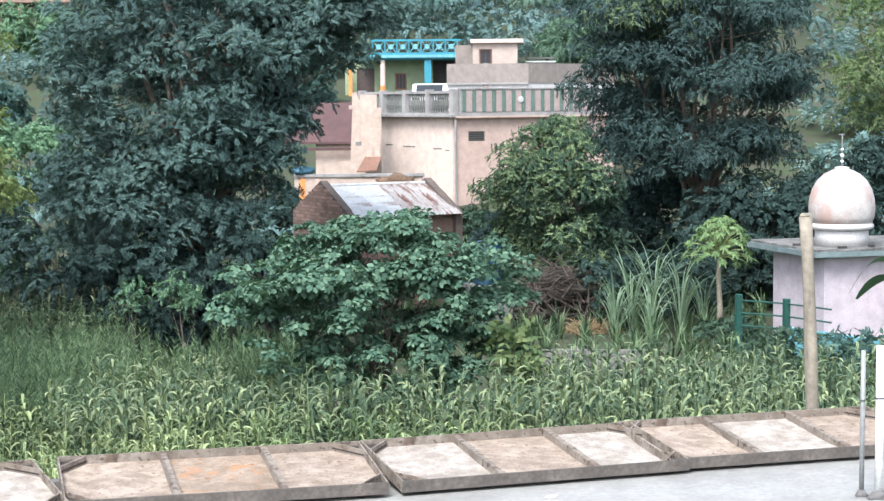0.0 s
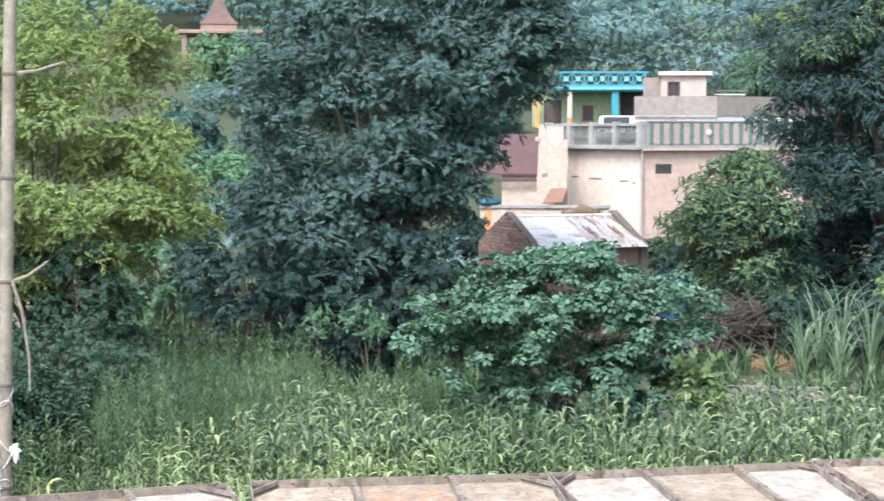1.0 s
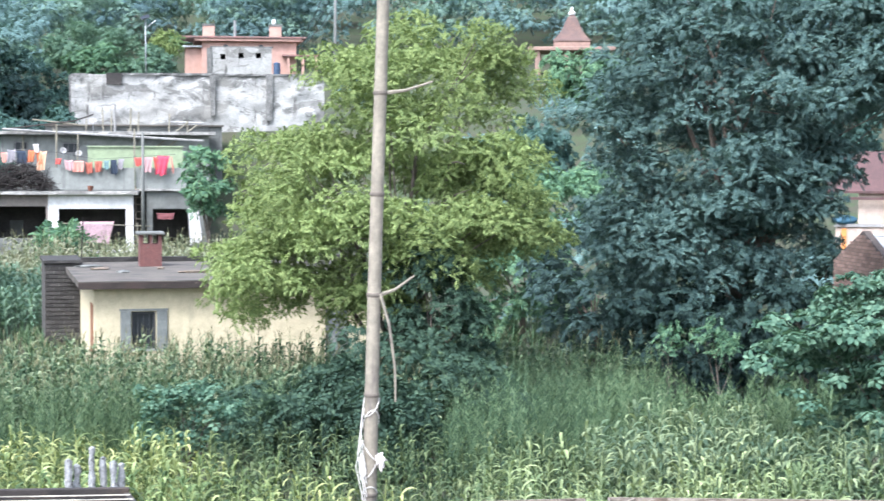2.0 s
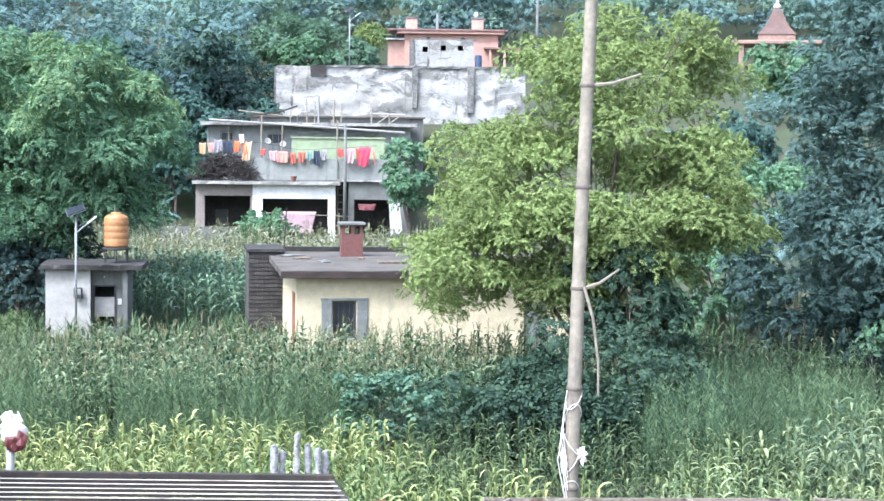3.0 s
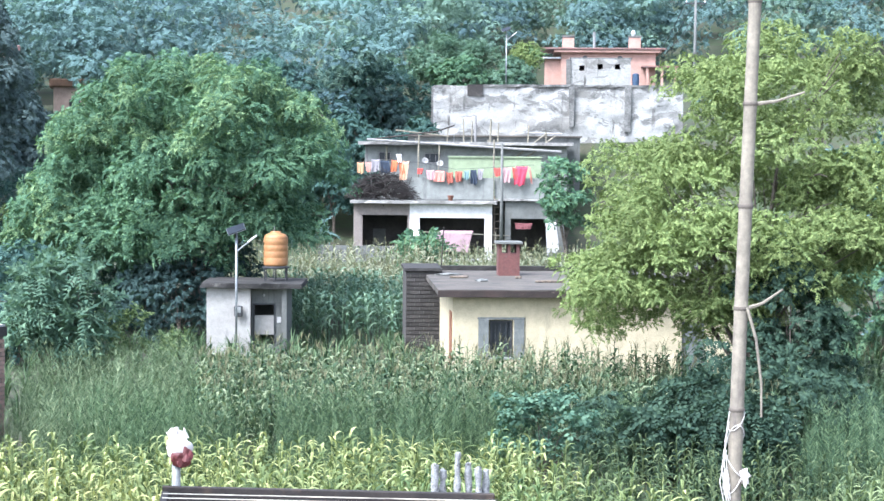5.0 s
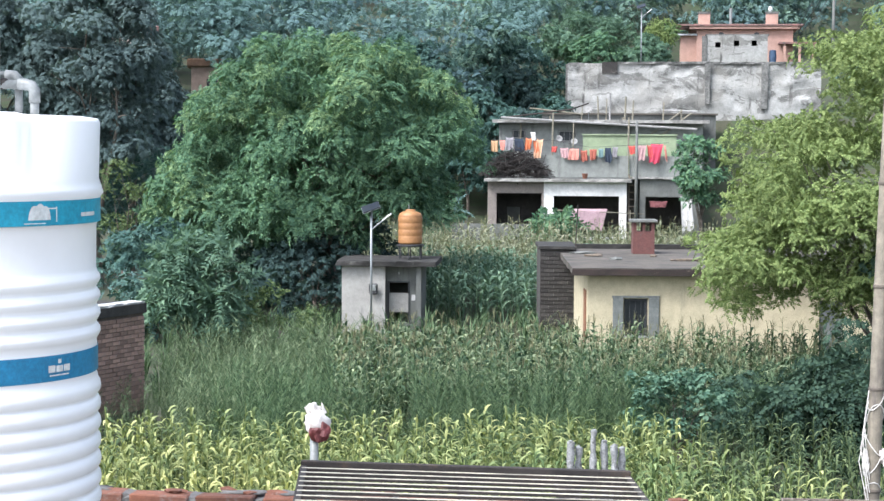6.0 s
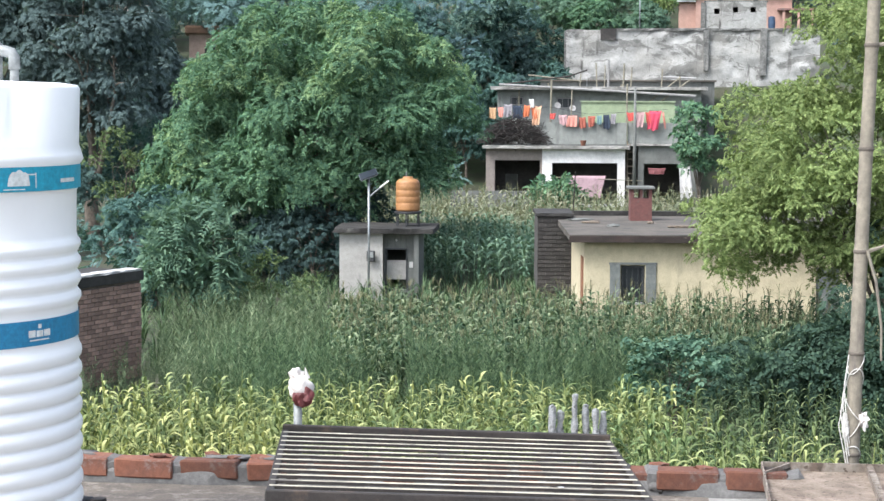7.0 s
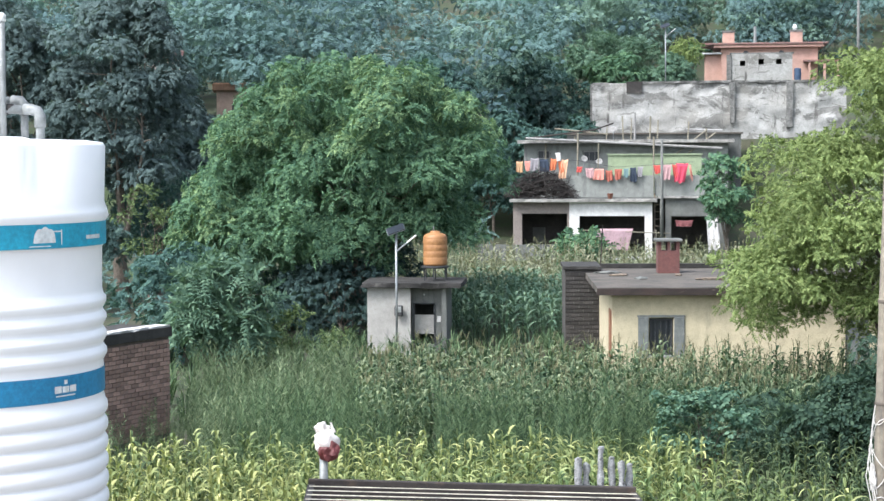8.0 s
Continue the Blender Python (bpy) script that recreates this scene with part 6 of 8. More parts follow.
def cream_house():
    th = thing("cream_house", "cream plastered house with a balustraded and striped parapet", "house", pose(30.0, 63.3, 1.0, 0, 0, 7.7))
    H = 4.55
    part("front_wall", holed(bmesh.new(), 0, 7.5, -0.5, H, 0, 0.25, [(0.55, 1.3, 3.62, 3.98)]), PINK, th)
    part("vent", boxed(0.55, 1.3, 0.1, 0.14, 3.62, 3.98), SHADED_ROOM, th)
    for k in range(4):
        part("vent_slat", boxed(0.55, 1.3, 0.03, 0.09, 3.66 + 0.08 * k, 3.69 + 0.08 * k), GREY, th)
    part("side_wall", boxed(-0.004, 0.246, 0.25, 7.0, -0.5, H), CREAM, th)
    part("back_wall", boxed(0.246, 7.5, 6.75, 7.0, -0.5, H), CREAM, th)
    part("end_wall", boxed(7.25, 7.5, 0.25, 6.75, -0.5, H), PINK, th)
    part("roof", boxed(-0.15, 7.7, -0.15, 7.2, H + 0.002, H + 0.13), PALE_GREY, th)
    # balustrade along the side
    rail = part("balustrade", boxed(-0.1, 0.08, -0.02, 7.0, H + 0.86, H + 0.96), PALE_GREY, th, "grey cement balustrade")
    for k in range(5):
        y = 0.02 + k * 1.7
        part("pier", boxed(-0.14, 0.12, y - 0.02, y + 0.24, H + 0.132, H + 1.02), PALE_GREY, rail)
    for k in range(4):
        y0 = 0.3 + k * 1.7
        for j in range(8):
            y = y0 + 0.08 + j * 0.165
            part("baluster", lathe(bmesh.new(), [(0.045, H + 0.13), (0.03, H + 0.25), (0.062, H + 0.42), (0.035, H + 0.66), (0.05, H + 0.86)], 8, -0.02, y), GREY, rail)
    part("side_ledge", boxed(-0.32, -0.152, -0.1, 7.1, H - 0.02, H + 0.07), PALE_GREY, th, "stained ledge")
    # striped parapet along the front
    para = part("striped_parapet", boxed(0.16, 7.4, -0.1, 0.06, H + 0.132, H + 1.0), PALE_GREY, th, "parapet with green and rose painted stripes")
    x, k = 0.22, 0
    while x < 6.2:
        w = 0.15 if k % 2 == 0 else 0.24
        part("green_stripe" if k % 2 == 0 else "rose_stripe", boxed(x, x + w, -0.122, -0.1, H + 0.16, H + 0.97, bevel=0.02), GREEN_PAINT if k % 2 == 0 else ROSE_PAINT, para)
        x += w + 0.03
        k += 1
    part("parapet_coping", boxed(0.14, 7.42, -0.14, 0.1, H + 1.002, H + 1.05), PALE_GREY, para)
    part("medallion", lathe(bmesh.new(), [(0.13, 0.0), (0.13, 0.03), (0.07, 0.04)], 8), WHITE, para, "small white medallion", at=pose(2.85, -0.118, H + 0.62, 90, 0, 0))
    part("front_ledge", boxed(-0.1, 7.5, -0.22, -0.002, H - 0.06, H), PINK, th)
    part("drain_pipe", tube(bmesh.new(), [(-0.06, -0.05, -0.4), (-0.06, -0.05, H - 0.08)], 0.045, 8), PALE_GREY, th)
    for y0, z, w in ((1.0, 3.3, 0.6), (2.9, 3.35, 0.9), (4.6, 3.4, 0.5), (0.45, 3.25, 0.3)):
        part("patch", rough_slab(bmesh.new(), -0.014, -0.006, y0, y0 + w, z, z + 0.05, int(y0 * 5), 0.03, 6), GREY, th)
    return th


cream_house()


def stair_wing():
    """The stair side of the cream house and the low yard walls, in a frame facing the field."""
    th = thing("stair_wing", "cream stair wing with a stepped flank and maroon roof", "house", pose(26.75, 65.6, 1.0, 0, 0, -22.5))
    bm = bmesh.new()
    outline = [(-0.12, 2.0), (0.0, 4.6), (0.0, 5.45), (0.16, 5.5), (0.5, 4.7), (0.52, 4.3), (0.75, 4.15), (0.78, 2.0)]
    a = [bm.verts.new((x, 0.0, z)) for x, z in outline]
    b = [bm.verts.new((x, 0.3, z)) for x, z in outline]
    bm.faces.new(a[::-1])
    bm.faces.new(b)
    for k in range(8):
        bm.faces.new((a[k], a[(k + 1) % 8], b[(k + 1) % 8], b[k]))
    part("stair_flank", bm, PEACH, th)
    part("stair_wall", boxed(0.78, 1.1, 0.5, 0.7, -0.5, 4.9), PEACH, th)
    part("upper_landing", boxed(0.3, 0.95, 2.2, 2.5, 4.4, 5.4), PEACH, th)
    for k in range(8):
        part("step", boxed(0.2, 0.95, 0.32 + k * 0.22, 0.54 + k * 0.22, 2.6 + k * 0.26, 2.86 + k * 0.26), PEACH, th)
    part("buttress", boxed(0.55, 1.05, -0.25, 0.0, 1.4, 4.12), PEACH, th)
    part("buttress_ledge", boxed(0.52, 1.08, -0.3, 0.02, 3.05, 3.13), PEACH, th)
    part("corbel", boxed(-0.12, 0.0, -0.1, 0.3, 4.85, 5.0), PEACH, th)
    part("niche", boxed(0.12, 0.34, -0.02, 0.04, 3.5, 3.62), MOULD, th)
    aw = bmesh.new()
    v = [aw.verts.new(c) for c in ((0.15, -1.0, 2.55), (0.9, -1.0, 2.6), (1.1, -0.25, 3.1), (0.5, -0.25, 3.1), (0.15, -1.0, 2.5), (0.9, -1.0, 2.55), (1.1, -0.25, 3.05), (0.5, -0.25, 3.05))]
    for q in ((0, 1, 2, 3), (7, 6, 5, 4), (0, 4, 5, 1), (1, 5, 6, 2), (2, 6, 7, 3), (3, 7, 4, 0)):
        aw.faces.new([v[i] for i in q])
    part("awning", aw, surface("rust_brown_sheet", (0.23, 0.125, 0.085), (0.18, 0.1, 0.07), scale=2, rough=0.8), th, "sloping rusty brown awning")
    part("lower_wall", boxed(-1.4, 0.0, 0.5, 0.7, -0.5, 3.6), PEACH, th)
    part("lower_wall", boxed(-0.4, 0.75, -0.3, -0.26, -0.5, 2.9), PEACH, th)
    roof = bmesh.new()
    v = [roof.verts.new(c) for c in ((-2.6, 0.3, 3.62), (-0.02, 0.3, 3.62), (-0.02, 2.6, 5.1), (-2.6, 2.6, 5.1), (-2.6, 0.3, 3.54), (-0.02, 0.3, 3.54), (-0.02, 2.6, 5.02), (-2.6, 2.6, 5.02))]
    for q in ((0, 1, 2, 3), (7, 6, 5, 4), (0, 4, 5, 1), (1, 5, 6, 2), (2, 6, 7, 3), (3, 7, 4, 0)):
        roof.faces.new([v[i] for i in q])
    part("maroon_roof", roof, MAROON_SHEET, th, "maroon sheet roof")
    part("fascia", boxed(-2.6, -0.02, 0.2, 0.29, 3.3, 3.4), MAROON_SHEET, th)
    return th


stair_wing()


def yard_wall():
    th = thing("yard_wall", "low stained peach yard wall below the cream house", "wall", pose(23.4, 62.9, 1.0, 0, 0, -22.5))
    part("wall", rough_slab(bmesh.new(), 0, 4.6, 0, 0.2, 0, 2.45, 5, 0.03), PEACH, th)
    part("coping", rough_slab(bmesh.new(), -0.05, 4.65, -0.06, 0.26, 2.46, 2.56, 7, 0.03), PALE_GREY, th)
    for x in (0.2, 0.75):
        part("pier", boxed(x, x + 0.18, -0.03, 0.23, 0, 2.4), ORANGE_PAINT if x < 0.5 else PINK, th)
    return th


yard_wall()
tagged(part("straw_heap", lump(bmesh.new(), 26.9, 61.6, 3.22, 0.75, 0.5, 0.36, 4, 0.4, 3), surface("brown_straw", (0.17, 0.11, 0.07), (0.1, 0.068, 0.045), scale=8, rough=0.95), smooth=True), "brown heap of straw behind the tin shed", "straw heap")
tagged(part("straw_plinth", boxed(26.2, 27.6, 61.2, 62.0, 0.5, 3.1), PINK), "cream yard plinth under the straw heap", "plinth")
tagged(part("tarpaulin", lump(bmesh.new(), 23.75, 62.85, 3.68, 0.4, 0.22, 0.17, 6, 0.6, 3), plain("blue_tarpaulin", (0.03, 0.1, 0.15), 0.7), smooth=True), "crumpled blue tarpaulin on the yard wall", "tarpaulin")


def blue_house():
    th = thing("turquoise_house", "lime green house with a turquoise balcony and pillars", "house", pose(36.0, 88.0, 6.0, 0, 0, -24))
    part("wall", holed(bmesh.new(), -0.5, 4.0, -0.5, 2.2, 1.2, 1.4, [(0.1, 1.0, -0.1, 1.8), (2.05, 2.65, 0.7, 1.55)]), LIME, th)
    part("wall", boxed(4.0, 5.4, 2.0, 2.2, -0.5, 2.2), SHADED_ROOM, th)
    part("side_wall", boxed(3.85, 4.0, 1.4, 4.0, -0.5, 2.2), LIME, th)
    part("door", boxed(0.1, 1.0, 1.28, 1.32, -0.1, 1.8), plain("dark_brown_door", (0.08, 0.06, 0.055)), th, "dark brown door")
    window(th, 2.07, 2.63, 0.72, 1.53, 1.22, plain("rust_red_frame", (0.3, 0.1, 0.07)), 2, False)
    part("balcony_slab", boxed(0.4, 5.4, -0.3, 4.2, 2.2, 2.46, bevel=0.03), TURQ, th)
    part("cornice", boxed(0.3, 5.5, -0.42, -0.302, 2.3, 2.42), TURQ_PALE, th)
    rail = part("balcony_rail", boxed(0.9, 5.4, -0.24, -0.12, 3.12, 3.22), TURQ, th)
    part("bottom_rail", boxed(0.9, 5.4, -0.24, -0.12, 2.462, 2.56), TURQ, rail)
    for k in range(8):
        x = 0.95 + k * 0.61
        part("rail_post", boxed(x - 0.03, x + 0.03, -0.24, -0.12, 2.562, 3.118), TURQ, rail)
        if k < 7:
            part("roundel", lathe(bmesh.new(), [(0.13, 0.0), (0.135, 0.03), (0.1, 0.05), (0.06, 0.03)], 16), TURQ_PALE, rail, at=pose(x + 0.305, -0.18, 2.84, 90, 0, 0))
            for s in (-1, 1):
                for a in (-1, 1):
                    part("lattice", tube(bmesh.new(), [(x + 0.305 + s * 0.1, -0.18, 2.84 + a * 0.06), (x + 0.305 + s * 0.25, -0.18, 2.84 + a * 0.27)], 0.022, 5), TURQ_PALE, rail)
    part("pillar", boxed(3.55, 3.9, -0.25, 0.1, -0.3, 2.198), TURQ, th)
    p = part("slim_pillar", tube(bmesh.new(), [(1.45, -0.1, 0.9), (1.45, -0.1, 2.198)], 0.13, 12), CREAM, th)
    part("slim_pillar_foot", tube(bmesh.new(), [(1.45, -0.1, -0.3), (1.45, -0.1, 0.898)], 0.135, 12), ORANGE_PAINT, p, "orange painted pillar foot")
    part("floor", boxed(-0.5, 5.4, -0.6, 1.2, -0.6, -0.25), PALE_GREY, th)
    part("orange_post", boxed(-0.3, -0.12, 0.6, 0.8, -0.3, 1.9), ORANGE_PAINT, th)
    return th


blue_house()


def tower_house():
    th = thing("stair_tower", "grey brick house with a cream stair tower on its roof", "house", pose(34.87, 71.9, 3.0, 0, 0, -26))
    # tower
    part("tower_front", holed(bmesh.new(), 0, 1.9, 3.3, 5.55, 0, 0.2, [(0.28, 0.82, 4.35, 5.3)]), TOWER, th)
    part("tower_side", boxed(-0.02, 0.18, 0.2, 2.0, 3.3, 5.55), BROWN_CEMENT, th)
    part("tower_back", boxed(0.18, 1.9, 1.8, 2.0, 3.3, 5.55), GREY, th)
    part("tower_side", boxed(1.7, 1.9, 0.2, 1.8, 3.3, 5.55), TOWER, th)
    part("tower_wing", boxed(-0.75, -0.022, 0.9, 2.0, 3.3, 5.5), BROWN_CEMENT, th)
    part("tower_roof", boxed(-0.1, 2.15, -0.2, 2.2, 5.552, 5.72, bevel=0.02), CREAM, th)
    window(th, 0.3, 0.8, 4.37, 5.28, 0.02, plain("brown_frame", (0.16, 0.09, 0.07)), 1, False)
    # grey brick parapet and pale wall below
    part("parapet", boxed(-1.1, 2.35, -0.55, -0.38, 3.85, 4.68), BROWN_CEMENT, th, "bare grey brick parapet")
    part("lower_wall", boxed(-1.1, 2.35, -0.5, -0.3, 0, 3.848), WHITE, th)
    part("pier", boxed(0.42, 0.66, -0.58, -0.36, 3.4, 4.7), BROWN_CEMENT, th)
    bm = boxed(0, 5.4, 0, 0.17, 3.85, 4.68)
    part("parapet_side", bm, BROWN_CEMENT, th, at=pose(2.35, -0.55, 0, 0, 0, 42))
    part("lower_side", boxed(0, 5.4, 0.03, 0.2, 0, 3.848), WHITE, th, at=pose(2.35, -0.55, 0, 0, 0, 42))
    part("ledge", boxed(-1.1, 2.36, -0.62, -0.552, 3.8, 3.88), PALE_GREY, th)
    for k in range(3):
        part("stacked_sheet", boxed(2.3, 3.6, 2.0, 3.4, 4.6 + 0.16 * k, 4.66 + 0.16 * k), TIN if k % 2 else MOULD, th)
    return th


tower_house()


def car(x, y, z, turn):
    th = thing("car", "white hatchback parked behind the balustrade", "car", pose(x, y, z, 0, 0, turn))
    bm = bmesh.new()
    prof = [(-1.8, 0.35), (-1.85, 0.8), (-1.5, 0.95), (-0.9, 1.02), (-0.35, 1.45), (0.9, 1.5), (1.5, 1.1), (1.8, 1.0), (1.82, 0.35)]
    rows = []
    for y, k in ((-0.8, 0.92), (-0.72, 1.0), (0.72, 1.0), (0.8, 0.92)):
        rows.append([bm.verts.new((px * (0.97 + 0.03 * k), y, pz * (0.96 + 0.04 * k) if pz > 1.0 else pz)) for px, pz in prof])
    for a, b in zip(rows, rows[1:]):
        for i in range(len(prof)):
            j = (i + 1) % len(prof)
            bm.faces.new((a[i], a[j], b[j], b[i]))
    bm.faces.new(rows[0][::-1])
    bm.faces.new(rows[-1])
    part("body", bm, CAR_WHITE, th)
    for sy in (-0.803, 0.783):
        part("side_window", prism(bmesh.new(), [(-0.75, 1.05), (1.25, 1.08), (0.85, 1.4), (-0.3, 1.38)], 0, 0.02), GLASS, th, at=Matrix.Translation((0, sy + 0.02, 0)) @ pose(0, 0, 0, 90, 0, 0))
    part("windscreen", boxed(-0.02, 0.02, -0.62, 0.62, 0, 0.62, m=Matrix.Translation((-0.89, 0, 1.02)) @ pose(0, 0, 0, 0, 51, 0)), GLASS, th)
    for wx in (-1.15, 1.15):
        for wy in (-0.78, 0.6):
            w = part("wheel", lathe(bmesh.new(), [(0.28, 0), (0.3, 0.04), (0.3, 0.16), (0.28, 0.2)], 20), RUBBER, th, at=pose(wx, wy, 0.3, 90, 0, 0) @ Matrix.Translation((0, 0, -0.18)))
    for sy in (-0.6, 0.6):
        part("headlight", boxed(-1.87, -1.78, sy - 0.15, sy + 0.15, 0.72, 0.84, bevel=0.02), GLASS, th)
    return th


car(36.75, 80.4, 5.45, 62)
tagged(part("parking_slab", boxed(-4, 3.5, -1.5, 2.5, -1.2, 0), PALE_GREY, at=pose(36.6, 80.4, 5.45, 0, 0, -22)), "pale cement parking area behind the cream house", "paving", kind="structure")


RUSTY_TIN = surface("rusty_tin", (0.42, 0.39, 0.37), (0.5, 0.48, 0.46), (0.13, 0.05, 0.03), scale=1.9, fine=25, rough=0.65, metal=0.2, cover=0.54, streak=(2.6, 0.45, 1))


def tin_shed():
    th = thing("tin_shed", "brick shed with a rusty tin roof", "shed", pose(19.66, 48.45, -0.08, 0, 0, 3))
    L, D, E, R = 3.6, 3.9, 3.05, 3.82
    for x0 in (0.0, L - 0.22):
        bm = bmesh.new()
        out = [(0, 0), (D, 0), (D, E), (D / 2, R + 0.14), (0, E)]
        a = [bm.verts.new((x0, y, z)) for y, z in out]
        b = [bm.verts.new((x0 + 0.22, y, z)) for y, z in out]
        bm.faces.new(a)
        bm.faces.new(b[::-1])
        for k in range(5):
            bm.faces.new((a[(k + 1) % 5], a[k], b[k], b[(k + 1) % 5]))
        g = part("gable", bm, SHED_MORTAR, th, "dark brick gable")
        if x0 == 0.0:
            # brick courses on the gable that shows
            holder = part("brick_facing", boxed(0, D, 0.001, 0.01, 2.0, 2.02), DARK_MORTAR, th, at=pose(0, D, 0, 0, 0, -90))
            brick_face(holder, 0, D, 2.05, R + 0.1, 0, BRICK_SHED, 0.24, 0.085, 0.015, 0.03, 12, skip=lambda x, z: z + 0.085 > E + (R + 0.14 - E) * (1 - abs(x - D / 2) / (D / 2)))
    part("front_wall", boxed(0.22, L - 0.22, 0.2, 0.42, 0, E - 0.1), BRICK_SHED, th)
    part("back_wall", boxed(0.22, L - 0.22, D - 0.42, D - 0.2, 0, E - 0.1), BRICK_SHED, th)
    # corrugated sheets, lapped side by side
    slope = math.hypot(D / 2 + 0.25, R - E)
    for side in (0, 1):
        for k in range(4):
            bm = bmesh.new()
            n, w = 24, (L - 0.3) / 4 + 0.05
            rows = []
            for j in range(3):
                rows.append([bm.verts.new((w * i / n, -0.2 + (D / 2 + 0.2) * j / 2, E - 0.06 + (R - E + 0.04) * j / 2 + 0.012 * math.sin(i * 2 * math.pi / 3) + 0.004 * k)) for i in range(n + 1)])
            for a, b in zip(rows, rows[1:]):
                for i in range(n):
                    bm.faces.new((a[i], a[i + 1], b[i + 1], b[i]))
            m = pose(0.18 + k * (L - 0.36) / 4, 0, 0) if side == 0 else pose(L - 0.18 - k * (L - 0.36) / 4, D, 0, 0, 0, 180)
            part("tin_sheet", bm, RUSTY_TIN if k > 1 else TIN, th, smooth=True, at=m)
    part("ridge_cap", tube(bmesh.new(), [(0.2, D / 2, R), (L - 0.2, D / 2, R)], 0.05, 8), TIN, th)
    return th


tin_shed()


def shrine():
    """A white domed shrine with a projecting slab; its near corner points at the house."""
    th = thing("domed_shrine", "pale lilac washed shrine with a white bulbous dome", "shrine", pose(25.75, 35.15, 0, 0, 0, -9))
    part("wall", boxed(0.42, 3.4, 0.35, 0.6, 0, 2.5), LILAC, th)
    part("wall", boxed(0.42, 0.66, 0.6, 3.0, 0, 2.5), LILAC, th)
    part("wall", boxed(3.15, 3.4, 0.6, 3.0, 0, 2.5), LILAC, th)
    part("wall", boxed(0.66, 3.15, 2.75, 3.0, 0, 2.5), LILAC, th)
    slab = part("roof_slab", rough_slab(bmesh.new(), 0.0, 4.4, 0.0, 3.6, 2.5, 2.62, 3, 0.02), SLATE_BLUE, th, "grey-green painted roof slab")
    part("roof_top", rough_slab(bmesh.new(), 0.06, 4.34, 0.06, 3.54, 2.624, 2.68, 9, 0.03), MOULD, slab)
    for i, (x, y) in enumerate(((0.8, 0.2), (1.6, 0.3), (2.3, 0.15), (3.2, 0.35), (0.2, 1.3), (2.9, 0.2))):
        part("loose_brick", boxed(-0.1, 0.1, -0.05, 0.05, 0, 0.05, bevel=0.006), BRICK_PILE, th, at=pose(x, y, 2.685, 0, 0, 37 * i))
    cx, cy = 1.2, 1.0
    part("drum", lathe(bmesh.new(), [(0.63, 2.684), (0.62, 3.1)], 40, cx, cy), WHITE, th, smooth=True)
    part("dome_ring", lathe(bmesh.new(), [(0.65, 3.06), (0.735, 3.1), (0.75, 3.16), (0.71, 3.22)], 40, cx, cy), WHITE, th, smooth=True)
    prof = [(0.7, 3.2), (0.76, 3.38), (0.775, 3.58), (0.755, 3.8), (0.69, 4.02), (0.58, 4.22), (0.42, 4.37), (0.24, 4.46), (0.17, 4.48), (0.165, 4.53), (0.05, 4.55)]
    part("dome", lathe(bmesh.new(), prof, 48, cx, cy), DOME, th, "white dome with worn reddish top", smooth=True)
    fin = part("finial", tube(bmesh.new(), [(cx, cy, 4.56), (cx, cy, 5.3)], 0.018, 8), GALV, th)
    for z, r in ((4.66, 0.04), (4.8, 0.05), (4.94, 0.04)):
        part("finial_ball", lump(bmesh.new(), cx, cy, z, r, r, r, 1, 0.0), PIPE_WHITE, fin, smooth=True)
    part("finial_arm", boxed(cx - 0.09, cx + 0.05, cy - 0.01, cy + 0.01, 5.28, 5.31), GALV, fin)
    return th


shrine()


def green_fence():
    a, b, c = Vector((25.18, 37.38, 0)), Vector((25.72, 36.2, 0)), Vector((26.06, 33.2, 0))
    th = thing("green_fence", "teal painted rail fence round the shrine", "fence", pose(0, 0, 0))
    for i, p in enumerate((a, b)):
        part("post", boxed(p.x - 0.07, p.x + 0.07, p.y - 0.07, p.y + 0.07, 0, 1.5 - 0.03 * i, bevel=0.01), TEAL_PAINT, th)
    for p, q in ((a, b), (b, b.lerp(c, 0.5))):
        for z in (0.75, 1.05, 1.35):
            part("rail", tube(bmesh.new(), [p + Vector((0, 0, z)), q + Vector((0, 0, z))], 0.022, 6), TEAL_PAINT, th)
    part("low_wall", prism(bmesh.new(), [(b.x, b.y), (c.x, c.y), (c.x + 0.12, c.y), (b.x + 0.12, b.y)], 0, 0.8), TURQ_PALE, th, "faded turquoise low wall")
    return th


green_fence()


def brick_shed():
    d = Vector((0.71, 1.99, 0)).normalized()
    th = thing("brick_shed", "unplastered brown brick shed with a white-edged slab", "shed", pose(-12.0, 31.83, 0, 0, 0, math.degrees(math.atan2(d.y, d.x))))
    W = 5.2
    part("core", boxed(0, W, 0.02, 1.2, 0, 2.565), SHED_MORTAR, th)
    brick_face(th, 2.2, W, 0.6, 2.56, 0.02, BRICK_SHED, 0.23, 0.075, 0.012, 0.03, 3)
    # black shadow below the white edge, painted as the slab's own colour
    part("slab", rough_slab(bmesh.new(), -0.1, W + 0.03, -0.05, 1.25, 2.57, 2.76, 4, 0.02), DARK_MOULD_SHADE, th)
    part("slab_top", rough_slab(bmesh.new(), -0.1, W + 0.0, -0.02, 0.3, 2.764, 2.8, 9, 0.06, 40), WHITE, th, "peeling white slab edge")
    return th


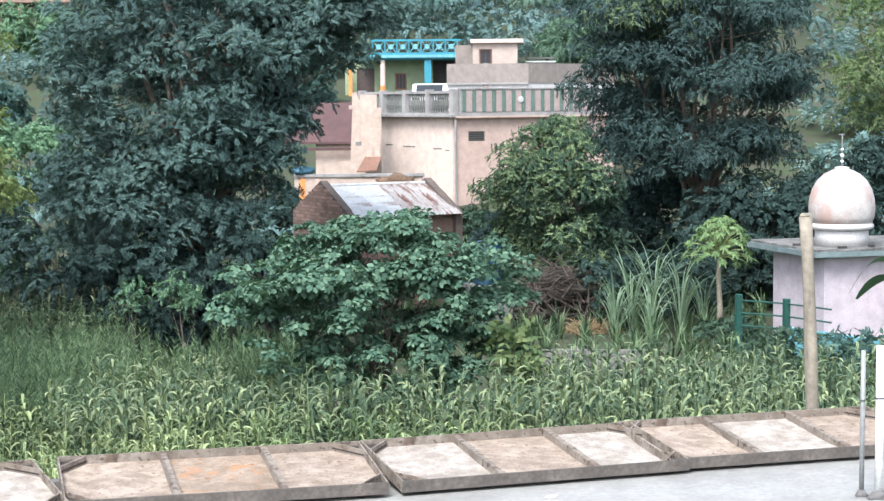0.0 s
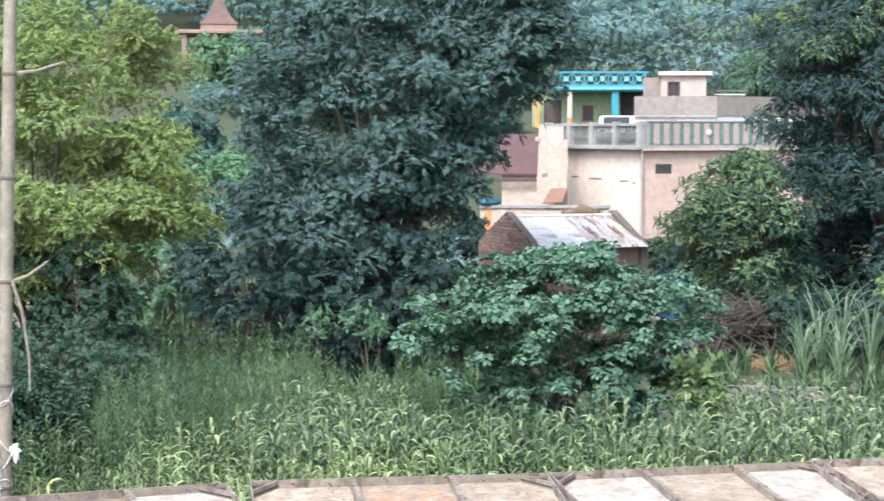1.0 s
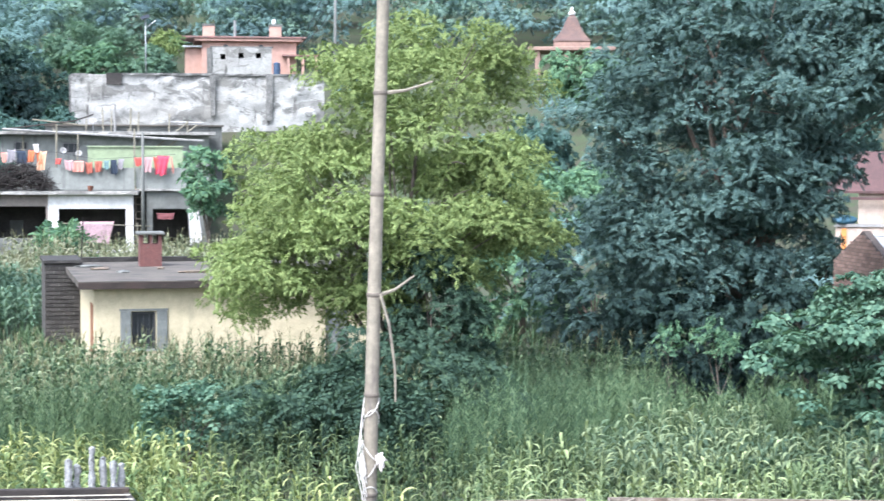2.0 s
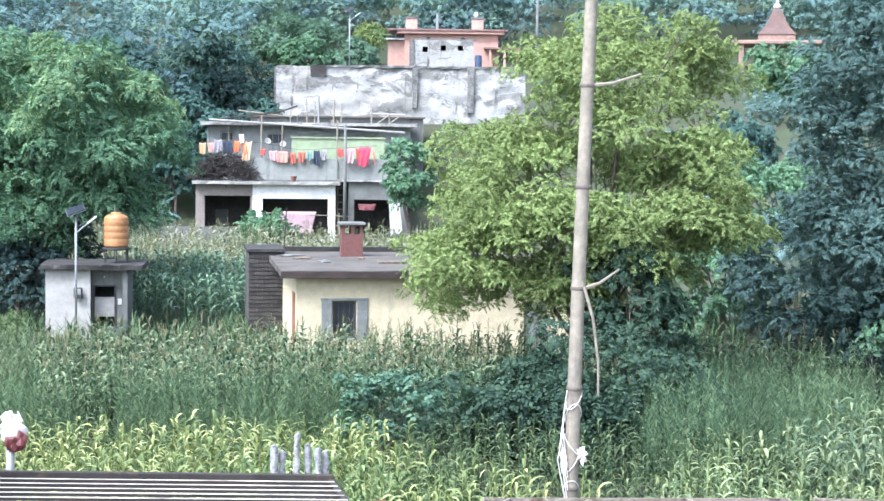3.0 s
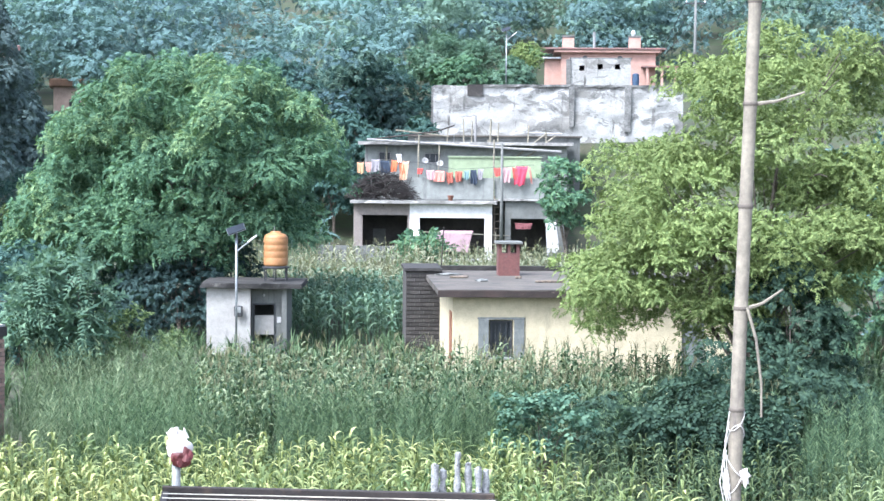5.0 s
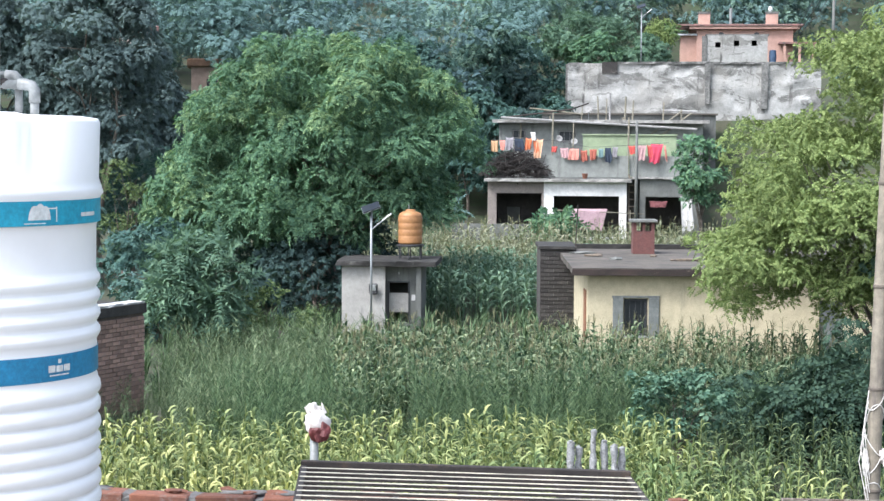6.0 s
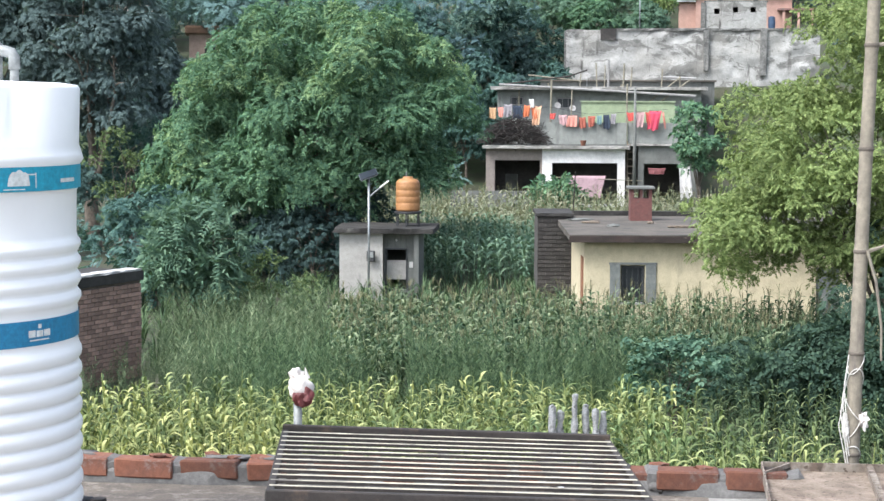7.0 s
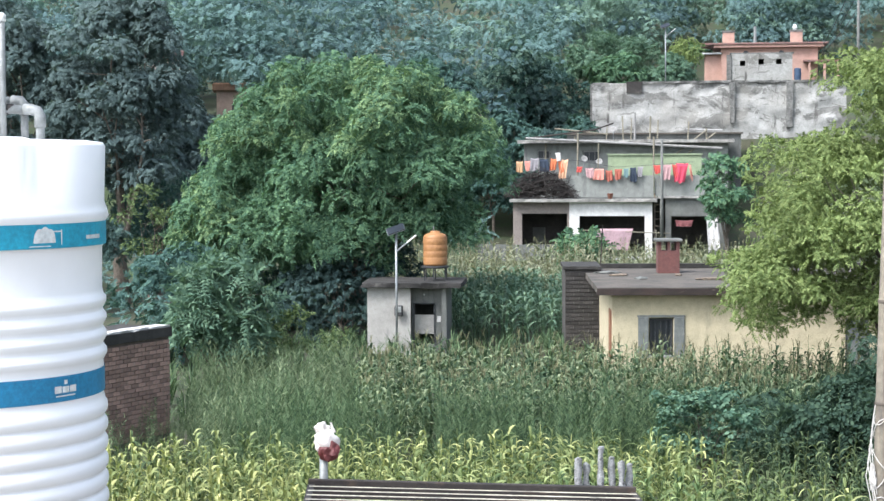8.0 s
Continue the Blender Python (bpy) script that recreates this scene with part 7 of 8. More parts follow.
brick_shed()
tagged(part("low_wall", rough_slab(bmesh.new(), 0, 2.3, 0, 0.2, 0, 0.8, 3, 0.09), MOULD, at=pose(18.7, 35.4, 0, 0, 0, -30)), "low grey cement wall beside the bush", "wall")
tagged(part("blue_tank", lathe(bmesh.new(), [(0.36, 0.0), (0.38, 0.3), (0.36, 0.34), (0.38, 0.7), (0.36, 0.74), (0.38, 1.05), (0.3, 1.15)], 24), plain("teal_blue_plastic", (0.012, 0.055, 0.1), 0.5), at=pose(22.2, 44.9, 1.25)), "teal-blue plastic drum by the hedge", "drum")
tagged(part("drum_plinth", boxed(21.7, 22.7, 44.4, 45.4, 0, 1.24), GREY), "grey cement plinth under the drum", "plinth")
twig_heap("log_pile", "heap of dry logs and brushwood behind the low wall", 24.1, 44.6, 0.1, 2.4, 2.2, 1.6, 360, 5, plain("dark_log_wood", (0.078, 0.064, 0.053), 0.95), (0.7, 1.8), 0.026)
twig_heap("straw_litter", "scattered pale orange straw on the ground", 24.3, 43.0, 0.02, 1.3, 1.0, 0.3, 300, 6, STRAW, (0.3, 0.6), 0.012, "straw")


# ---- trees and bushes ----
def at_ray(az, d):
    """The place on the ground at an azimuth (degrees right of +y) and a distance."""
    x, y = d * math.sin(radians(az)), d * math.cos(radians(az))
    return x, y, land(x, y)


ROSETTE = [spray(4, 0.2, 0.15, 0.055, 0.1, 50, s + 70, tilt=0.6) for s in range(4)]
DROOPING = [spray(4, 0.24, 0.14, 0.055, 0.5, 48, s + 80) for s in range(4)]
NEEM = [spray(4, 0.32, 0.13, 0.066, 0.4, 56, s + 90, tilt=0.6) for s in range(4)]
MANGO = [spray(3, 0.22, 0.16, 0.085, 0.15, 55, s, tilt=0.6) for s in range(4)]
PINNATE = [spray(6, 0.42, 0.15, 0.062, 0.55, 58, s, tilt=0.6) for s in range(4)]
FINE = [spray(4, 0.22, 0.085, 0.05, 0.1, 55, s) for s in range(4)]
BROAD = [spray(4, 0.42, 0.16, 0.095, 0.3, 62, s, full=True) for s in range(4)]
HEART = [rosette(7, 0.17, 0.135, 16, s) for s in range(5)]


def dark_tree():
    x, y, z = at_ray(17.4, 48)
    c = clump_cloud(x - 0.35, y, 6.6, 3.95, 3.8, 4.7, 190, 0.75, 3, low=-0.9)
    c += clump_cloud(x + 2.95, y - 1.4, 8.3, 1.9, 1.9, 2.3, 70, 0.65, 4)
    x2, y2, _ = at_ray(19.0, 47.5)
    c += clump_cloud(x2, y2, 5.5, 1.4, 1.4, 1.7, 40, 0.65, 14)
    c += clump_cloud(x - 1.6, y - 1.0, 3.6, 2.9, 2.2, 1.7, 60, 0.65, 5)
    c += clump_cloud(18.0, 46.4, 7.6, 1.1, 1.1, 1.3, 26, 0.55, 15)
    return tree("mango_tree", "large dense dark green tree beside the field", (x, y, z), c, ROSETTE, LEAF_MANGO, BARK, 0.3, 190, 11, size=(0.65, 1.0), droop=0.0, flat=0.6, under=-0.1, level=1.3)


def yellow_tree():
    x, y, z = at_ray(6.9, 42)
    c = clump_cloud(x + 0.05, y, 4.9, 4.0, 3.4, 2.0, 70, 0.8, 5, low=-0.75)
    c += clump_cloud(x + 0.8, y, 7.3, 2.4, 2.4, 1.75, 40, 0.75, 25, low=-0.6)
    c += clump_cloud(x - 1.7, y - 1.2, 3.7, 2.0, 1.6, 1.3, 26, 0.6, 6)
    c += clump_cloud(x + 2.2, y - 0.8, 4.6, 1.9, 1.6, 1.5, 22, 0.6, 7)
    c += clump_cloud(x + 0.9, y - 0.9, 3.6, 1.7, 1.2, 1.3, 26, 0.5, 27)
    c += clump_cloud(x - 2.9, y + 0.6, 3.1, 1.3, 1.1, 1.0, 22, 0.55, 28)
    c += clump_cloud(x - 0.7, y - 0.6, 3.0, 1.3, 1.0, 0.8, 18, 0.5, 30)
    c += clump_cloud(x - 2.8, y + 0.6, 2.65, 1.0, 0.9, 0.7, 18, 0.42, 32)
    c += clump_cloud(x - 0.8, y, 2.45, 0.9, 0.9, 0.8, 16, 0.42, 33)
    return tree("acacia_tree", "light yellow-green feathery tree in front of the yellow house", (x, y, z), c, FINE, LEAF_YELLOW, BARK, 0.2, 230, 12, size=(0.75, 1.1), droop=0.1, flat=0.6, under=-0.15, level=0.6)


def pinnate_tree():
    x, y, z = at_ray(-10.1, 64)
    c = clump_cloud(x, y, 5.6, 5.5, 5.0, 4.0, 280, 0.64, 6, low=-0.7)
    c += clump_cloud(x, y, 5.0, 3.2, 3.0, 2.6, 60, 0.9, 66, low=-0.9)
    c += clump_cloud(x - 3.2, y - 1.5, 3.4, 2.6, 2.0, 1.8, 44, 0.7, 8)
    c += clump_cloud(x + 2.6, y - 1.5, 4.3, 2.0, 1.8, 1.6, 30, 0.7, 9)
    c += clump_cloud(x - 0.6, y - 2.2, 3.2, 3.0, 1.4, 1.2, 30, 0.6, 29)
    return tree("neem_tree", "broad green tree behind the grey outhouse", (x, y, z), c, NEEM, LEAF_GREEN, BARK, 0.32, 170, 13, size=(0.75, 1.15), inner=0.1, flat=0.85, under=-0.15, level=0.7, young=(LEAF_NEEM_SUNLIT, [k for k in c if k[2] > 6.4 or k[0] < x - 3.8][::2], "yellow-green young leaves with sunlight painted into their colour"))


def right_tree():
    x, y, z = at_ray(32.6, 56)
    c = clump_cloud(x, y, 7.0, 3.7, 3.5, 4.6, 170, 0.8, 8, low=-0.9)
    c += clump_cloud(x - 2.0, y - 0.5, 8.6, 2.0, 1.8, 2.0, 22, 0.8, 18)
    return tree("mango_tree", "tall dark green tree behind the papaya", (x, y, z), c, DROOPING, LEAF_DARK, BARK, 0.3, 170, 15, size=(0.7, 1.05), droop=0.3, flat=0.6, under=-0.1, level=1.0, young=(LEAF_LEMON, [k for k in c if k[0] < x - 0.9 and k[2] > 7.6][::2], "yellow-green young leaves"))


def medium_tree():
    x, y, z = at_ray(28.3, 53)
    c = clump_cloud(x, y, 3.5, 1.9, 1.8, 2.0, 60, 0.55, 9, low=-0.9)
    c += clump_cloud(x + 0.5, y - 0.5, 1.9, 1.8, 1.3, 1.2, 22, 0.5, 19)
    return tree("lemon_tree", "medium yellow-green tree beside the cream house", (x, y, z), c, FINE, LEAF_SHADE, BARK, 0.14, 200, 16, level=1.0, young=(LEAF_LEMON, [k for k in c if k[0] < x + 0.6], "yellow-green young leaves"))


def sapling():
    x, y, z = at_ray(-14.0, 46)
    c = clump_cloud(x, y, 2.5, 1.0, 1.0, 1.5, 26, 0.42, 10, low=-0.9)
    return tree("young_tree", "young blue-green sapling with pinnate leaves at the field edge", (x, y, z), c, PINNATE, LEAF_BUSH, BARK, 0.06, 200, 17, size=(1.0, 1.4))


def big_bush():
    x, y, z = at_ray(23.0, 33.4)
    c = clump_cloud(x, y, 2.75, 3.1, 1.8, 1.55, 150, 0.34, 21, low=-0.75)
    c += clump_cloud(x + 0.1, y - 0.3, 1.6, 2.4, 1.5, 0.9, 70, 0.34, 22)
    c += clump_cloud(x - 0.2, y - 0.4, 3.2, 1.8, 1.1, 1.0, 50, 0.34, 23)
    return tree("broadleaf_bush", "wide teal-green bush with layered broad leaves in the field", (x, y, z), c, HEART, LEAF_HEART, BARK, 0.07, 150, 18, category="bush", limbs=24, droop=0.3, inner=0.15, flat=0.5, under=-0.15, size=(0.5, 0.8), level=2.0)


dark_tree(), yellow_tree(), pinnate_tree(), right_tree(), medium_tree(), sapling(), big_bush()


def bush(name, label, az, d, zc, rx, rz, mat, temps, seed, n=26, rad=0.55, per=110, thick=0.08, category="tree", ry=None, size=(0.8, 1.25), level=0.6):
    """A tree or bush whose crown's centre and half sizes are given."""
    x, y, z = at_ray(az, d)
    c = clump_cloud(x, y, zc, rx, ry or rx * 0.8, rz, n, rad, seed, low=-0.9)
    return tree(name, label, (x, y, z), c, temps, mat, BARK, thick, per, seed, category=category, size=size, limbs=8, level=level)


bush("shisham_tree", "tall dark green tree with bare lower trunks", -17.0, 76, 8.6, 2.9, 5.4, LEAF_SHISHAM_HAZED, MANGO, 31, 100, 0.85, 190, 0.28, size=(0.75, 1.1))
bush("shisham_tree", "tall dark tree at the wood edge", -20.2, 78, 8.0, 2.6, 5.4, LEAF_SHISHAM_HAZED, MANGO, 32, 90, 0.85, 190, 0.26, size=(0.75, 1.1))
bush("shisham_tree", "dark green tree behind the neem tree", -15.7, 84, 6.4, 2.0, 4.4, LEAF_SHISHAM_HAZED, MANGO, 33, 85, 0.85, 190, 0.26, size=(0.75, 1.1))
bush("young_tree", "slender light green young tree below the woods", -16.2, 68, 3.2, 0.9, 2.4, LEAF_OLIVE, FINE, 34, 18, 0.45, 120, 0.07)
bush("shrub", "dark hedge shrub beside the brick shed", -15.2, 56, 1.7, 2.2, 1.9, LEAF_TEAL, MANGO, 35, 28, 0.7, 110, 0.08, "bush")
bush("slim_tree", "slim blue-green tree beside the terrace house", 1.4, 88, 4.3, 1.05, 2.4, LEAF_GREEN, MANGO, 36, 26, 0.5, 110, 0.1, size=(1.0, 1.4))
bush("shrub", "green shrub between the two large trees", 11.0, 57, 2.4, 2.2, 2.4, LEAF_GREEN, MANGO, 37, 36, 0.7, 120, 0.1, "bush")
bush("shrub", "dark green shrub under the mango tree", 13.2, 53, 2.0, 2.2, 2.2, LEAF_DARK, MANGO, 38, 34, 0.7, 130, 0.1, "bush")
bush("shrub", "dark green undergrowth below the mango tree", 16.0, 45.5, 1.5, 2.2, 1.3, LEAF_HEDGE_SHADED, MANGO, 39, 34, 0.6, 150, 0.07, "bush")
bush("shrub", "dark green undergrowth by the mango tree", 19.6, 46, 1.5, 2.0, 1.5, LEAF_HEDGE_SHADED, MANGO, 40, 30, 0.6, 150, 0.07, "bush")
bush("sapling", "small sunlit yellow-green sapling in the undergrowth", 17.0, 43.2, 1.8, 0.4, 0.5, LEAF_GREEN, FINE, 41, 8, 0.28, 200, 0.03, "sapling")
bush("sapling", "small pale green sapling in the undergrowth", 15.5, 43.2, 1.7, 0.3, 0.42, LEAF_GREEN, MANGO, 42, 8, 0.22, 160, 0.03, "sapling", size=(0.5, 0.75))
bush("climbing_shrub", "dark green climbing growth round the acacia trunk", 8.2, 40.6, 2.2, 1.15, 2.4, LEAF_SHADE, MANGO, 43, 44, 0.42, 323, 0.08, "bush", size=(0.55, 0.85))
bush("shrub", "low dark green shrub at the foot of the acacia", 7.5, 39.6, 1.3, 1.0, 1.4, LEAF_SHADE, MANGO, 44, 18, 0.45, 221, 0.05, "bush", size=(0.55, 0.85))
bush("hedge_shrub", "dark shrub at the foot of the cream house", 25.9, 62.5, 1.6, 1.1, 0.9, LEAF_SHADE, MANGO, 48, 20, 0.5, 150, 0.05, "bush")
bush("hedge_shrub", "dark low hedge behind the cane", 31.4, 51.0, 0.9, 2.4, 1.0, LEAF_HEDGE_SHADED, MANGO, 49, 34, 0.5, 150, 0.05, "bush")
bush("hedge_shrub", "dark shrub beside the yard wall", 20.1, 63.5, 1.9, 1.0, 1.4, LEAF_HEDGE_SHADED, MANGO, 57, 22, 0.5, 130, 0.05, "bush")
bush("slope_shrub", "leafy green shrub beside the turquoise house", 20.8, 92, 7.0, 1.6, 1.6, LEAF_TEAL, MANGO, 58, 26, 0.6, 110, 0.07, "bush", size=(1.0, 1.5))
bush("hedge_shrub", "dark hedge below the tall tree", 31.0, 58, 1.9, 2.6, 2.0, LEAF_HEDGE_SHADED, MANGO, 45, 38, 0.75, 150, 0.09, "bush")
bush("hedge_shrub", "dark hedge beside the shrine", 34.6, 54, 1.9, 2.4, 2.2, LEAF_HEDGE_SHADED, MANGO, 46, 38, 0.75, 150, 0.09, "bush")
bush("hedge_shrub", "dark green hedge shrub behind the shrine", 38.5, 52, 2.6, 2.4, 2.8, LEAF_HEDGE_SHADED, MANGO, 47, 38, 0.75, 150, 0.09, "bush")
bush("shrub", "dark shrub behind the log pile", 27.0, 54, 1.4, 1.4, 1.5, LEAF_DARK, MANGO, 48, 20, 0.6, 120, 0.06, "bush")
bush("fading_tree", "brownish yellow-green tree behind the shrine", 38.3, 82, 7.6, 2.8, 4.6, LEAF_OLIVE, FINE, 49, 50, 0.9, 55, 0.2, size=(1.3, 1.9))
bush("bright_tree", "bright green rounded tree on the slope", 28.9, 92, 8.0, 1.9, 1.9, LEAF_BUSH, PINNATE, 50, 30, 0.8, 90, 0.14, size=(0.9, 1.3))
bush("bright_tree", "small yellow-leaved tree beside the salmon house", 0.15, 122, 12.6, 0.95, 1.1, LEAF_YELLOW, FINE, 51, 16, 0.42, 110, 0.08, size=(1.1, 1.6))
bush("bright_tree", "rounded green tree above the retaining wall", -1.3, 126, 12.6, 1.3, 1.3, LEAF_BUSH, PINNATE, 52, 20, 0.6, 80, 0.1, size=(0.9, 1.4))
bush("bright_tree", "rounded green tree on the bank", -2.4, 128, 12.9, 1.5, 1.5, LEAF_BUSH, PINNATE, 53, 20, 0.7, 80, 0.1, size=(0.9, 1.4))
bush("woodland_tree", "dark tree beside the retaining wall", -4.9, 113, 9.4, 2.3, 3.8, LEAF_TEAL, MANGO, 57, 40, 0.9, 90, 0.2, size=(1.1, 1.7))
bush("woodland_tree", "dark green tree behind the neem tree", -7.4, 108, 8.0, 2.8, 4.2, LEAF_TEAL, MANGO, 58, 40, 1.0, 80, 0.2, size=(1.1, 1.7))
bush("woodland_tree", "green tree on the slope by the neem tree", -9.6, 100, 7.0, 2.6, 4.0, LEAF_DARK, MANGO, 59, 40, 1.0, 80, 0.2, size=(1.1, 1.7))
bush("broadleaf_shrub", "low broad-leaved shrub in the crop strip", 0.75, 33.6, 1.35, 0.95, 0.8, LEAF_HEART, HEART, 54, 44, 0.27, 150, 0.04, "bush", size=(0.42, 0.62), level=3.0)
bush("broadleaf_shrub", "low broad-leaved shrub before the terrace house", -3.0, 89, 1.75, 1.3, 0.75, LEAF_GREEN, BROAD, 55, 14, 0.4, 90, 0.05, "bush", size=(1.2, 1.8))
bush("lime_sprig", "bright lime green sprigs on the bush's flank", 27.0, 32.6, 1.55, 0.35, 0.45, LEAF_OLIVE, BROAD, 56, 7, 0.2, 130, 0.03, "bush")
bush("shrub", "dark green shrub under the neem tree", -11.2, 67, 1.5, 2.4, 1.6, LEAF_DARK, MANGO, 180, 26, 0.7, 110, 0.06, "bush")
bush("shrub", "dark undergrowth in front of the neem trunk", -10.4, 61.2, 1.3, 2.1, 1.5, LEAF_DARK, MANGO, 186, 34, 0.6, 170, 0.06, "bush", size=(0.6, 0.95))
bush("shrub", "dark shrub beside the neem trunk", -8.8, 68, 1.4, 1.6, 1.6, LEAF_DARK, MANGO, 181, 22, 0.6, 110, 0.06, "bush")
bush("shrub", "dark green shrub near the neem tree", -13.2, 66, 1.8, 2.2, 1.9, LEAF_TEAL, MANGO, 182, 26, 0.7, 110, 0.06, "bush")
bush("shrub", "green shrub on the slope behind the acacia", 12.4, 80, 3.2, 2.6, 2.6, LEAF_GREEN, MANGO, 183, 30, 0.8, 90, 0.08, "bush", size=(1.1, 1.5))
bush("shrub", "green shrub on the upper slope", 11.0, 98, 5.2, 2.8, 2.8, LEAF_TEAL, MANGO, 184, 30, 0.9, 80, 0.08, "bush", size=(1.2, 1.7))
bush("shrub", "green shrub below the temple pavilion", 13.0, 122, 10.2, 3.0, 2.2, LEAF_GREEN, MANGO, 185, 30, 0.9, 70, 0.08, "bush", size=(1.3, 1.9))
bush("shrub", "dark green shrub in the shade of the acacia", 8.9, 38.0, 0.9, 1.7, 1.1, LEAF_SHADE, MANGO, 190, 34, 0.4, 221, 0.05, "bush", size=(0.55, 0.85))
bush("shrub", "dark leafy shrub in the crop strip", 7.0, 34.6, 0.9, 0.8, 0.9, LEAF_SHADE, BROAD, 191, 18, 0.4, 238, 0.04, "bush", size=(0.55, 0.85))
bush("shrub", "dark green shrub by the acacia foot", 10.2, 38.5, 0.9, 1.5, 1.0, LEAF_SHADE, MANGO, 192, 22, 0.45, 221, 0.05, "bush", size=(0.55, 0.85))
bush("vine", "leafy green vines along the shrine fence", 35.6, 42.2, 0.45, 1.3, 0.5, LEAF_SHADE, MANGO, 170, 18, 0.35, 255, 0.03, "vine", size=(0.55, 0.85))
bush("vine", "leafy green vines below the shrine wall", 38.4, 40.8, 0.45, 1.5, 0.5, LEAF_TEAL, BROAD, 171, 20, 0.35, 150, 0.03, "vine")
bush("shrub", "low green shrubs beside the papaya", 33.9, 46.4, 0.3, 1.2, 0.4, LEAF_SHADE, MANGO, 172, 16, 0.35, 221, 0.03, "bush", size=(0.55, 0.85))
bush("shrub", "dark green shrubs below the wood edge", -15.9, 80, 3.4, 2.6, 2.4, LEAF_TEAL, MANGO, 160, 30, 0.8, 100, 0.1, "bush")
bush("shrub", "dark green shrubs at the wood edge", -18.6, 72, 2.6, 2.4, 2.4, LEAF_MANGO, MANGO, 161, 30, 0.8, 100, 0.1, "bush")
bush("shrub", "green shrub on the bank beside the terrace house", -6.6, 102, 5.2, 2.2, 2.0, LEAF_TEAL, MANGO, 162, 26, 0.8, 90, 0.1, "bush", size=(1.1, 1.6))
bush("shrub", "green shrub climbing the bank", -5.2, 106, 7.0, 1.4, 1.6, LEAF_TEAL, MANGO, 163, 20, 0.7, 90, 0.1, "bush", size=(1.1, 1.6))
bush("shrub", "dark green shrub below the retaining wall", -5.7, 99, 4.6, 1.9, 2.2, LEAF_TEAL, MANGO, 195, 26, 0.75, 90, 0.08, "bush", size=(1.1, 1.6))
bush("shrub", "dark green shrub beside the lean-to", -4.6, 103, 5.6, 1.3, 1.7, LEAF_TEAL, MANGO, 196, 20, 0.7, 90, 0.08, "bush", size=(1.1, 1.6))
bush("young_tree", "small yellow-green tree beside the salmon house", 0.23, 123.5, 12.7, 0.85, 0.7, LEAF_PAPAYA, MANGO, 197, 22, 0.4, 130, 0.07, size=(0.9, 1.3))
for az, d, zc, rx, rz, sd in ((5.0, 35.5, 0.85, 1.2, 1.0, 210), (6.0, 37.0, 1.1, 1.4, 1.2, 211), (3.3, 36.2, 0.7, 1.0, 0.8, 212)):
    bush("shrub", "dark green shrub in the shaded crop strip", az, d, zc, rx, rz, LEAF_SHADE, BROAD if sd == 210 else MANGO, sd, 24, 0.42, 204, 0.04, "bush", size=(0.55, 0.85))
for az, d, zc, rx, rz, m, sd in ((-3.5, 113, 8.6, 1.6, 2.4, LEAF_TEAL, 200), (-3.15, 108.5, 6.6, 1.0, 1.7, LEAF_TEAL, 201), (-4.3, 112, 8.2, 1.8, 2.4, LEAF_DARK, 202), (-4.0, 106, 5.6, 1.3, 1.8, LEAF_DARK, 203),
                                 (-3.3, 121, 11.6, 2.2, 1.6, LEAF_BUSH, 204), (-1.9, 119, 11.0, 1.9, 1.3, LEAF_GREEN, 205), (-0.5, 119.5, 11.1, 1.7, 1.2, LEAF_BUSH, 206), (-4.6, 123, 12.0, 2.4, 2.2, LEAF_TEAL, 207)):
    bush("slope_shrub", "leafy green shrub on the slope by the retaining wall", az, d, zc, rx, rz, m, MANGO, sd, 24, 0.7, 90, 0.08, "bush", size=(1.1, 1.6))
for i, (az, d, h) in enumerate(((-11.9, 47, 2.6), (-12.5, 47.5, 2.3), (-10.6, 46.5, 2.0), (-13.2, 46.5, 2.0))):
    bush("tall_weed", "tall feathery light green weed at the field edge", az, d, h * 0.55, 0.4, h * 0.45, LEAF_OLIVE, FINE, 60 + i, 9, 0.24, 210, 0.02, "weed")


# ---- far woods on the hillside ----
def far_woods():
    r = rng(77)
    tones = {LEAF_WOODS_HAZED: [], LEAF_WOODS_HAZED_DARK: [], LEAF_WOODS_HAZED_PALE: []}
    near = [spray(2, 0.32, 0.23, 0.16, 0.3, 50, s, tilt=0.25) for s in range(3)]
    for i in range(450):
        az = r.uniform(-21, 43)
        first = 131 if -4.5 < az < 0.4 else 139 if 0.4 <= az < 6.2 else 147 if 6.2 <= az < 15.5 else 108
        d = first + (205 - first) * r.random() ** 1.4
        x, y, z = at_ray(az, d)
        h, w = r.uniform(5, 11.5), r.uniform(2.0, 4.4)
        c = clump_cloud(x, y, z + h * 0.5, w, w, h * 0.5, 16, w * 0.38, int(1000 + i), low=-0.6)
        p, dr = crown_points(c, 24 if d < 160 else 10, r, 0.5, 0.05, 0.0)
        pick = r.random()
        bits = tones[LEAF_WOODS_HAZED if pick < 0.45 else LEAF_WOODS_HAZED_DARK if pick < 0.78 else LEAF_WOODS_HAZED_PALE]
        bits.append(scatter(near[i % 3], p, shingled(dr, r, 0.3, 0.1, 1.2), r.uniform(0.8, 1.35, len(p)) * (0.85 if d < 160 else 1.35)))
    for (mat, bits), what in zip(tones.items(), ("mixed woods on the hillside, made blue-green by haze in their colour", "dark green trees among the hillside woods", "pale green trees among the hillside woods")):
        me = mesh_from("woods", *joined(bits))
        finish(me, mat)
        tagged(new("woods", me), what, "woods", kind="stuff")


